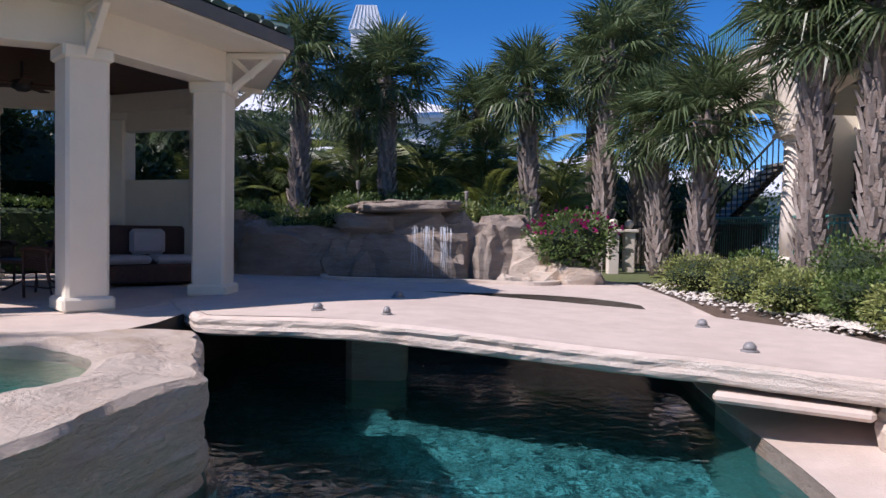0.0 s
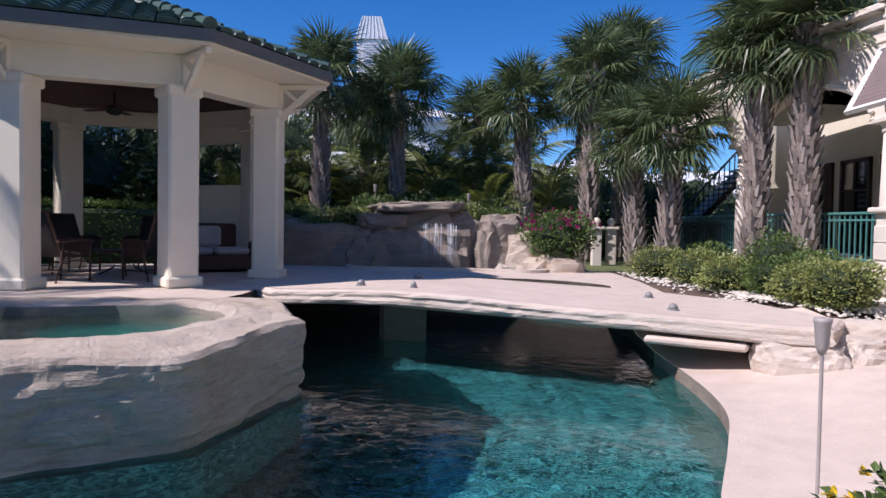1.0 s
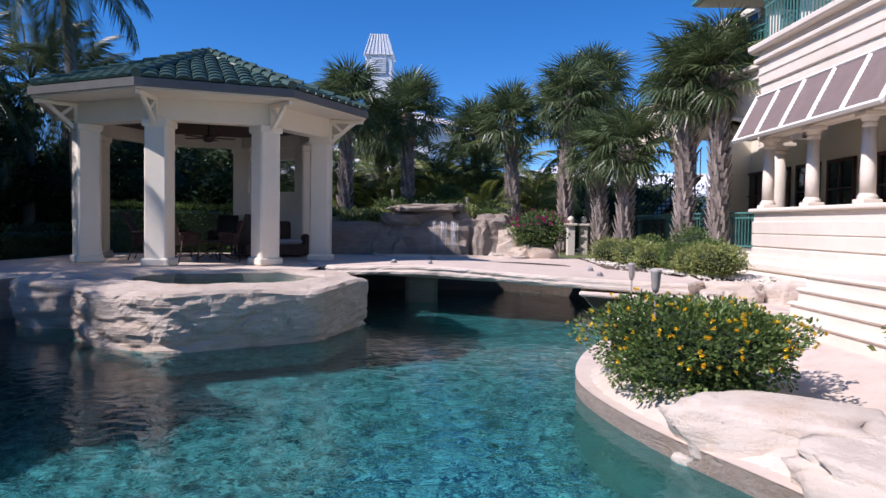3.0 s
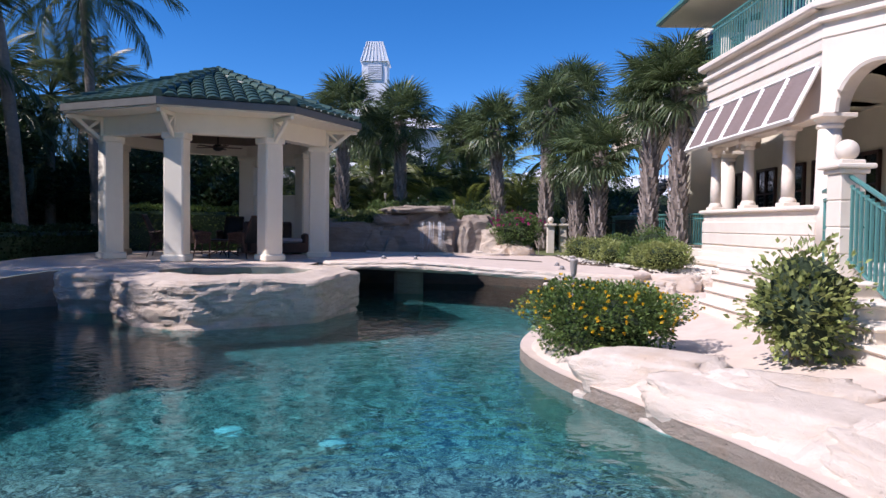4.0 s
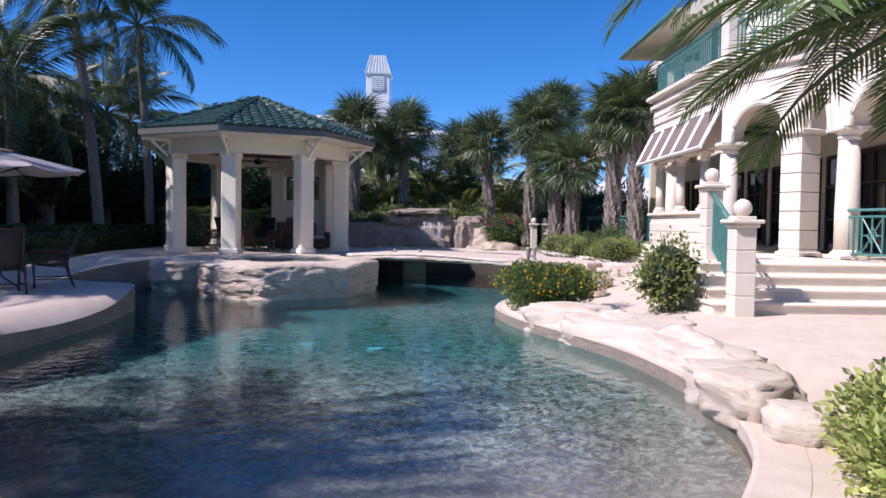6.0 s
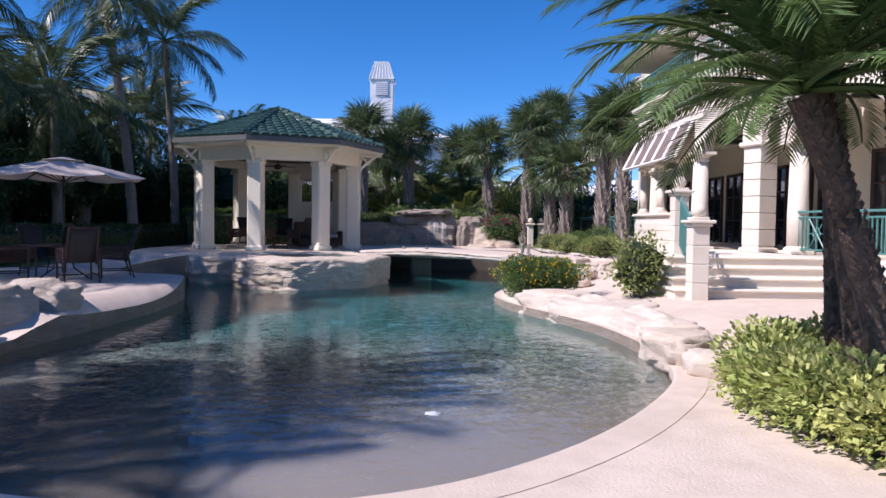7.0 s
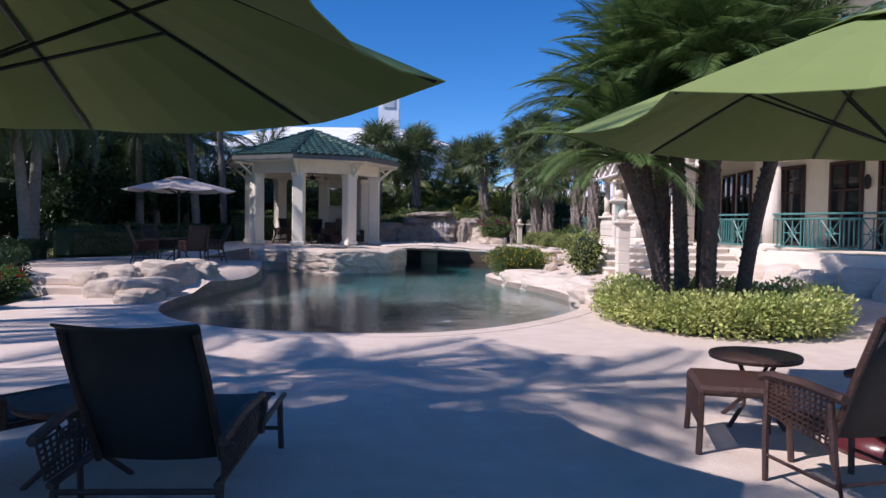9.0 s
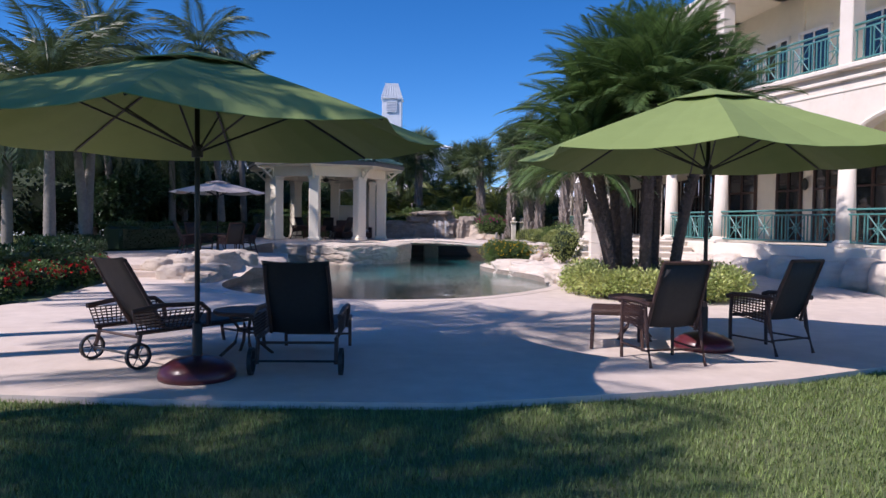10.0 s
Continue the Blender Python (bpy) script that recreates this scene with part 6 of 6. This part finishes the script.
for i, (x, y, h, r) in enumerate([(-13.8, 4.8, 3.0, 1.6), (-16.5, 8.0, 4.8, 2.3), (-13.2, 10.5, 3.8, 1.8), (-15.5, 14.5, 5.0, 2.4), (-20.5, 11.0, 5.2, 2.6), (-12.0, 17.0, 4.2, 2.1), (-18.5, 19.0, 5.6, 2.8),
                                   (-9.0, 20.5, 4.0, 2.1), (-5.2, 24.2, 3.6, 1.9), (-1.6, 24.6, 3.7, 2.0), (1.6, 26.6, 3.6, 2.0), (-24, 16, 5.6, 2.8), (-28, 9, 5.6, 2.8), (8.5, 26.5, 2.9, 1.7), (-7.6, 16.8, 2.6, 1.3), (-11.5, 30.0, 6.6, 3.2), (-8.0, 35.0, 7.0, 3.2), (-3.6, 36.0, 6.4, 2.8)]):
    broad_tree((x, y, far_z(x, y)), h, r, 900 + i, M_LEAFD)
rnd = random.Random(41)
for i in range(46):
    if i < 22:
        x, y = rnd.uniform(-30, -10.5), rnd.uniform(14, 30)
        if i < 8:
            x, y = rnd.uniform(-26, -15.5), rnd.uniform(-2, 14)
    else:
        x, y = rnd.uniform(-9, 12), rnd.uniform(24.5, 28)
    hgt = rnd.uniform(1.0, 1.9) if i >= 22 else rnd.uniform(1.7, 2.6)
    shrub("background_shrub", "dark leafy shrub in the garden beyond the pool", (x, y, far_z(x, y)), (hgt * 1.3, hgt * 1.2, hgt), 1900, 0.17, M_LEAFD, 800 + i, 0.35, 0.36, group="background shrubs")
sea = solid("sea", Mesh().box(-900, -400, -1.6, -46, 900, -1.0), mat("sea_water", (0.03, 0.09, 0.16), (0.04, 0.11, 0.18), 0.3, 0.15, 0.4, 0.8), "blue sea beyond the garden", "sea", kind="structure")


# ---- furniture ----
def umbrella(at, R, zt, ze, canvas, pole_r=0.024, base=True, rz=22.5, label="", sag=0.10, pole_mat=None, n=8):
    """A market umbrella: zt the canopy's peak, ze its edge, above the base."""
    pole_mat = pole_mat or M_BLACK
    ob = thing("umbrella", label, "parasol", at, rz, group="umbrellas")
    part("pole", Mesh().lathe([(pole_r, 0.1), (pole_r, zt - 0.02)], 12), pole_mat, ob, smooth=True)
    if base:
        part("base", Mesh().lathe([(0.34, 0.0), (0.35, 0.04), (0.32, 0.11), (0.22, 0.17), (0.09, 0.20), (0.03, 0.21)], 28), M_MAROON, ob, "maroon domed umbrella base", True)
    part("sleeve", Mesh().lathe([(0.045, 0.14), (0.045, 0.5), (0.03, 0.52)], 12), pole_mat, ob)
    can = Mesh()
    K = 5
    vs, fs = [], []
    for g in range(n):
        a0, a1 = 2 * math.pi * g / n, 2 * math.pi * (g + 1) / n
        o = len(vs)
        for j in range(K + 1):
            t = 0.12 + 0.88 * j / K
            for k in range(5):
                u = k / 4
                p = Vector((math.cos(a0), math.sin(a0), 0)).lerp(Vector((math.cos(a1), math.sin(a1), 0)), u) * R * t
                p.z = lerp(zt - 0.06, ze, t ** 1.15) - sag * t * 4 * u * (1 - u) * 0.9 * (1 - 0.35 * t)
                inn = 1 - 0.05 * t * 4 * u * (1 - u)
                vs.append(Vector((p.x * inn, p.y * inn, p.z)))
        for j in range(K):
            for k in range(4):
                fs.append((o + j * 5 + k, o + (j + 1) * 5 + k, o + (j + 1) * 5 + k + 1, o + j * 5 + k + 1))
    can.add(vs, fs)
    cp = part("canopy", can, canvas, ob)
    sol = cp.modifiers.new("thickness", "SOLIDIFY")
    sol.thickness = 0.006
    vent = Mesh()
    ring0 = [Vector((math.cos(2 * math.pi * k / n), math.sin(2 * math.pi * k / n), 0)) for k in range(n)]
    vent.add([(0, 0, zt - 0.02)] + [(*(p * R * 0.26).xy, lerp(zt - 0.06, ze, 0.26 ** 1.15) + 0.035) for p in ring0], [(0, 1 + k, 1 + (k + 1) % n) for k in range(n)])
    vp = part("vent", vent, canvas, cp)
    vp.modifiers.new("thickness", "SOLIDIFY").thickness = 0.006
    for k in range(n):
        d = Vector((math.cos(2 * math.pi * k / n), math.sin(2 * math.pi * k / n), 0))
        pts = [Vector((d.x * R * t, d.y * R * t, lerp(zt - 0.06, ze, t ** 1.15) - 0.022)) for t in (0.02, 0.3, 0.6, 0.98)]
        rib = part("rib", Mesh().tube(pts, 0.012, 5), pole_mat, ob)
        mid = Vector((d.x * R * 0.52, d.y * R * 0.52, lerp(zt - 0.06, ze, 0.52 ** 1.15) - 0.03))
        part("strut", Mesh().tube([Vector((d.x * 0.04, d.y * 0.04, ze - 0.12)), mid], 0.010, 5), pole_mat, rib)
    part("hub", Mesh().lathe([(0.05, ze - 0.18), (0.055, ze - 0.08), (0.03, ze - 0.06)], 12), pole_mat, ob)
    return ob


DECK = -0.5
umbrella((-2.78, -18.45, DECK), 2.28, 3.0, 2.2, M_UMB, label="large open green canvas umbrella on a dark pole", rz=8)
umbrella((2.6, -16.65, DECK), 2.26, 3.09, 2.24, M_UMB, label="large open green canvas umbrella over the seating group", rz=30)
umbrella((-8.0, -0.8, -0.2), 1.6, 2.55, 2.12, M_UMBW, base=False, label="faded white umbrella over the side terrace table", rz=10)


def woven(b, p0, p1, p2, p3, nu, nv, r=0.006):
    """A lattice of strands over a four-cornered panel."""
    p0, p1, p2, p3 = map(Vector, (p0, p1, p2, p3))
    for i in range(nu + 1):
        t = i / nu
        b.tube([p0.lerp(p1, t), p3.lerp(p2, t)], r, 3)
    for j in range(nv + 1):
        t = j / nv
        b.tube([p0.lerp(p3, t), p1.lerp(p2, t)], r, 3)


def lounger(at, rz, label):
    """A chaise on wheels: x across, y towards the feet."""
    ob = thing("sun_lounger", label, "lounger", at, rz, group="pool loungers")
    w = 0.37
    for s in (-1, 1):
        part("side_rail", Mesh().tube([(s * w, -0.35, 0.34), (s * w, 1.35, 0.34)], 0.02, 6), M_WICKER, ob)
        part("leg", Mesh().tube([(s * w, 1.18, 0.34), (s * w, 1.24, 0.0)], 0.02, 6), M_WICKER, ob)
        part("leg", Mesh().tube([(s * w, -0.30, 0.34), (s * w, -0.36, 0.1)], 0.02, 6), M_WICKER, ob)
        wh = part("wheel", Mesh().lathe([(0.105, -0.018), (0.13, -0.018), (0.13, 0.018), (0.105, 0.018), (0.105, -0.018)], 20, m=pose(0, 0, 0, 0, 90, 0), at=(s * (w + 0.05), -0.36, 0.13), cap=False), M_BLACK, ob)
        sp = Mesh()
        for k in range(6):
            a = k * math.pi / 3
            sp.tube([(s * (w + 0.05), -0.36, 0.13), (s * (w + 0.05), -0.36 + 0.11 * math.cos(a), 0.13 + 0.11 * math.sin(a))], 0.006, 4)
        part("spoke", sp, M_BLACK, wh)
        arm = part("armrest", Mesh().tube([(s * (w + 0.04), -0.42, 0.56), (s * (w + 0.05), -0.1, 0.60), (s * (w + 0.05), 0.35, 0.58), (s * (w + 0.04), 0.45, 0.50), (s * (w + 0.02), 0.46, 0.34)], 0.026, 6), M_WICKER, ob)
        pan = Mesh()
        woven(pan, (s * (w + 0.03), -0.40, 0.54), (s * (w + 0.03), 0.42, 0.54), (s * (w + 0.02), 0.30, 0.36), (s * (w + 0.02), -0.34, 0.36), 14, 6, 0.008)
        part("woven_panel", pan, M_WICKER, arm)
        part("back_post", Mesh().tube([(s * 0.30, -0.01, 0.35), (s * 0.30, -0.28, 0.82), (s * 0.29, -0.41, 1.04)], 0.02, 6), M_WICKER, ob)
    part("axle", Mesh().tube([(-w - 0.05, -0.36, 0.13), (w + 0.05, -0.36, 0.13)], 0.012, 6), M_BLACK, ob)
    part("cross_bar", Mesh().tube([(-w, 1.2, 0.15), (w, 1.2, 0.15)], 0.014, 6), M_WICKER, ob)
    part("cross_bar", Mesh().tube([(-w, -0.32, 0.3), (w, -0.32, 0.3)], 0.014, 6), M_WICKER, ob)
    vs, prof = [], [(1.36, 0.33), (1.30, 0.36), (0.8, 0.345), (0.3, 0.335), (0.02, 0.35), (-0.12, 0.55), (-0.30, 0.84), (-0.42, 1.06), (-0.46, 1.075)]
    m = Mesh()
    for y, z in prof:
        for x in (-0.31, -0.15, 0, 0.15, 0.31):
            vs.append((x, y, z - 0.02 * (1 - (x / 0.31) ** 2)))
    m.add(vs, [(5 * i + j, 5 * i + j + 1, 5 * i + j + 6, 5 * i + j + 5) for i in range(len(prof) - 1) for j in range(4)])
    sl = part("sling", m, M_SLING, ob, "black mesh sling", True)
    sl.modifiers.new("thickness", "SOLIDIFY").thickness = 0.012
    return ob


def patio_chair(at, rz, label, group="seating group"):
    """A high-backed sling chair with woven arms; it faces y."""
    ob = thing("patio_chair", label, "chair", at, rz, group=group)
    for s in (-1, 1):
        x = s * 0.31
        part("front_leg", Mesh().tube([(x, 0.30, 0.62), (x, 0.31, 0.3), (x, 0.30, 0.0)], [0.022, 0.022, 0.02], 6), M_WICKER, ob)
        part("rear_leg", Mesh().tube([(x, -0.20, 0.6), (x, -0.24, 0.3), (x, -0.34, 0.0)], [0.022, 0.024, 0.02], 6), M_WICKER, ob)
        arm = part("armrest", Mesh().tube([(x, -0.30, 0.64), (x, 0.0, 0.66), (x, 0.28, 0.65), (x, 0.36, 0.62)], 0.03, 6), M_WICKER, ob)
        pan = Mesh()
        woven(pan, (x, -0.22, 0.64), (x, 0.29, 0.64), (x, 0.30, 0.42), (x, -0.22, 0.36), 12, 8, 0.009)
        part("woven_panel", pan, M_WICKER, arm)
        part("back_post", Mesh().tube([(s * 0.28, -0.18, 0.36), (s * 0.27, -0.32, 0.75), (s * 0.26, -0.46, 1.08)], 0.02, 6), M_WICKER, ob)
        part("stretcher", Mesh().tube([(x, 0.30, 0.16), (x, -0.28, 0.16)], 0.012, 5), M_WICKER, ob)
    part("cross_bar", Mesh().tube([(-0.31, -0.26, 0.17), (0.31, -0.26, 0.17)], 0.012, 5), M_WICKER, ob)
    part("top_bar", Mesh().tube([(-0.26, -0.46, 1.08), (0.26, -0.46, 1.08)], 0.02, 6), M_WICKER, ob)
    prof = [(0.34, 0.38), (0.28, 0.42), (0.0, 0.395), (-0.16, 0.40), (-0.26, 0.60), (-0.36, 0.84), (-0.455, 1.075)]
    m, vs = Mesh(), []
    for y, z in prof:
        vs += [(x, y, z - 0.015 * (1 - (x / 0.27) ** 2)) for x in (-0.27, -0.13, 0, 0.13, 0.27)]
    m.add(vs, [(5 * i + j, 5 * i + j + 1, 5 * i + j + 6, 5 * i + j + 5) for i in range(len(prof) - 1) for j in range(4)])
    part("sling", m, M_SLING, ob, "dark brown mesh sling", True).modifiers.new("thickness", "SOLIDIFY").thickness = 0.012
    return ob


def side_table(at, r, h, label, group=""):
    ob = thing("side_table", label, "table", at, group=group)
    part("tabletop", Mesh().lathe([(r * 0.9, h - 0.05), (r, h - 0.04), (r * 1.02, h - 0.02), (r, h), (r * 0.88, h - 0.008)], 28), M_WICKER, ob)
    for k in range(4):
        a = k * math.pi / 2 + 0.5
        c, s = math.cos(a), math.sin(a)
        part("leg", Mesh().tube([(c * r * 0.55, s * r * 0.55, h - 0.05), (c * r * 0.25, s * r * 0.25, h * 0.6), (c * r * 0.35, s * r * 0.35, h * 0.3), (c * r * 0.85, s * r * 0.85, 0.0)], 0.018, 6), M_WICKER, ob)
    part("ring", Mesh().lathe([(r * 0.25, h * 0.55), (r * 0.30, h * 0.57), (r * 0.25, h * 0.6)], 16), M_WICKER, ob)
    return ob


lounger((-1.91, -17.95, DECK), 2, "dark wicker sun lounger with a black sling seat")
lounger((-3.58, -17.6, DECK), -36, "dark wicker wheeled sun lounger under the green umbrella")
side_table((-2.62, -17.35, DECK), 0.34, 0.5, "round dark wicker side table between the loungers")
patio_chair((1.84, -17.45, DECK), 12, "dark high-backed wicker patio chair with woven arms")
patio_chair((3.36, -16.72, DECK), 26, "dark high-backed wicker patio chair beside the umbrella")
side_table((1.98, -15.95, DECK), 0.34, 0.55, "round dark wicker table beside the patio chairs")
ott = thing("wicker_footstool", "dark woven wicker footstool in front of the patio chairs", "footstool", (1.60, -16.5, DECK), -13)
part("top", Mesh().box(-0.30, -0.33, 0.40, 0.30, 0.33, 0.47, 0.025), M_WICKER, ott)
for sx in (-1, 1):
    pan = Mesh()
    woven(pan, (sx * 0.29, -0.32, 0.42), (sx * 0.29, 0.32, 0.42), (sx * 0.29, 0.28, 0.2), (sx * 0.29, -0.28, 0.2), 14, 7, 0.009)
    part("woven_panel", pan, M_WICKER, ott)
    for sy in (-1, 1):
        part("leg", Mesh().tube([(sx * 0.28, sy * 0.31, 0.42), (sx * 0.28, sy * 0.30, 0.2), (sx * 0.29, sy * 0.32, 0.0)], 0.022, 6), M_WICKER, ott)
# seats under the white umbrella
for x, y, rz in ((-8.8, -1.3, -60), (-7.3, -1.6, 40), (-7.2, -0.2, 120), (-8.9, 0.0, -120)):
    patio_chair((x, y, -0.2), rz, "dark wicker chair at the side terrace table", "side terrace chairs")
side_table((-8.0, -0.8, -0.2), 0.55, 0.72, "round dark table under the white umbrella")
# gazebo seats
for x, y, rz in ((-7.3, 9.6, -80), (-6.2, 11.9, 180), (-7.2, 11.0, -120), (-5.0, 9.2, 60), (-6.2, 8.6, -20)):
    patio_chair((x, y, FLOOR + 0.005), rz, "dark wicker armchair inside the gazebo", "gazebo chairs")
sofa = thing("wicker_sofa", "dark wicker sofa with grey cushions inside the gazebo", "sofa", (-4.75, 11.35, FLOOR + 0.005), 215)
part("base", Mesh().box(-0.8, -0.4, 0.05, 0.8, 0.4, 0.35, 0.03), M_WICKER, sofa)
part("backrest", Mesh().box(-0.8, -0.45, 0.35, 0.8, -0.3, 0.95, 0.05), M_WICKER, sofa)
for sx in (-1, 1):
    part("arm", Mesh().box(sx * 0.8 - 0.08, -0.4, 0.05, sx * 0.8 + 0.08, 0.4, 0.62, 0.04), M_WICKER, sofa)
    part("cushion", Mesh().box(sx * 0.36 - 0.34, -0.28, 0.35, sx * 0.36 + 0.34, 0.38, 0.48, 0.05), M_CUSHION, sofa)
part("pillow", Mesh().box(-0.3, -0.3, 0.48, 0.25, -0.14, 0.9, 0.06), M_CUSHION, sofa)
side_table((-5.9, 10.2, FLOOR + 0.005), 0.5, 0.45, "round dark wicker table inside the gazebo")


def torch(at, h, label="slim metal garden torch with a cylindrical head"):
    ob = thing("garden_torch", label, "torch", at, group="garden torches")
    part("pole", Mesh().lathe([(0.011, -0.05), (0.011, h - 0.16)], 8), M_TORCH, ob)
    part("head", Mesh().lathe([(0.02, h - 0.2), (0.035, h - 0.16), (0.045, h - 0.03), (0.05, h - 0.02), (0.05, h), (0.02, h + 0.005)], 16), M_TORCH, ob, smooth=True)
    return ob


for x, y, z, h in ((1.52, -0.95, -0.42, 1.08), (1.97, 1.46, -0.36, 0.95), (-1.9, 15.6, 1.0, 1.1), (0.5, 15.5, 0.9, 1.0), (2.0, 16.0, 0.3, 1.3), (3.4, 15.0, 0.1, 0.9)):
    torch((x, y, z), h)
for i, (x, y) in enumerate([(-2.15, -1.9), (-1.05, -2.2), (-0.3, -9.0)]):
    p = thing("pool_fitting", "small white pool inlet fitting on the pool floor", "pool fitting", (x, y, pool_z(x, y)), group="pool fittings")
    d = 0.14 if i < 2 else 0.075
    part("disc", Mesh().lathe([(d, 0.0), (d, 0.02), (d * 0.4, 0.05)], 18), M_WHITE, p)

# coping band round the beach end
cop = thing("pool_coping", "smooth pale concrete coping along the pool rim", "coping", kind="structure")
n = len(POOL)
band = Mesh()
for i in range(n):
    a, b = POOL[i - 1], POOL[i]
    if a.y > -7.8 or a.x < -5.2:
        continue
    def off(k, dist):
        t = (POOL[(k + 1) % n] - POOL[k - 1]).normalized()
        return POOL[k] + Vector((t.y, -t.x)) * dist
    p0, p1 = off(i - 1, 0.33), off(i, 0.33)
    q0, q1 = off(i - 1, -0.015), off(i, -0.015)
    z = DECK + 0.006
    band.add([(q0.x, q0.y, z - 0.12), (q1.x, q1.y, z - 0.12), (q0.x, q0.y, z - 0.01), (q1.x, q1.y, z - 0.01), (*off(i - 1, 0.02), z), (*off(i, 0.02), z), (*p0, z), (*p1, z), (*p0, z - 0.02), (*p1, z - 0.02)],
             [(0, 1, 3, 2), (2, 3, 5, 4), (4, 5, 7, 6), (6, 7, 9, 8)])
part("band", band, M_CONC, cop)

# unseen palms, added to shade the terrace and the lawn, and the grass itself
coconut((-10.2, -24.9, -0.56), 7.8, 260, 0.5, 0.2)
coconut((-9.5, -25.2, -0.56), 8.6, 261, 0.5, 0.6)
coconut((-8.5, -21.7, -0.56), 8.4, 262, 0.3, 0.1)
grass = Mesh()
rnd = random.Random(3)
for k in range(150000):
    x, y = rnd.uniform(-5.0, 5.5), rnd.uniform(-21.9, -17.6)
    if inside((x, y), PATIO):
        continue
    h, a = rnd.uniform(0.025, 0.06), rnd.uniform(0, 6.28)
    dx, dy, w = math.cos(a) * h * 0.5, math.sin(a) * h * 0.5, 0.004
    z = -0.565
    grass.add([(x - dy * 0.17, y + dx * 0.17, z), (x + dy * 0.17, y - dx * 0.17, z), (x + dx, y + dy, z + h)], [(0, 1, 2)])
solid("lawn_grass", grass, M_GRASS, "short mown lawn grass at the patio edge", "grass", kind="stuff")
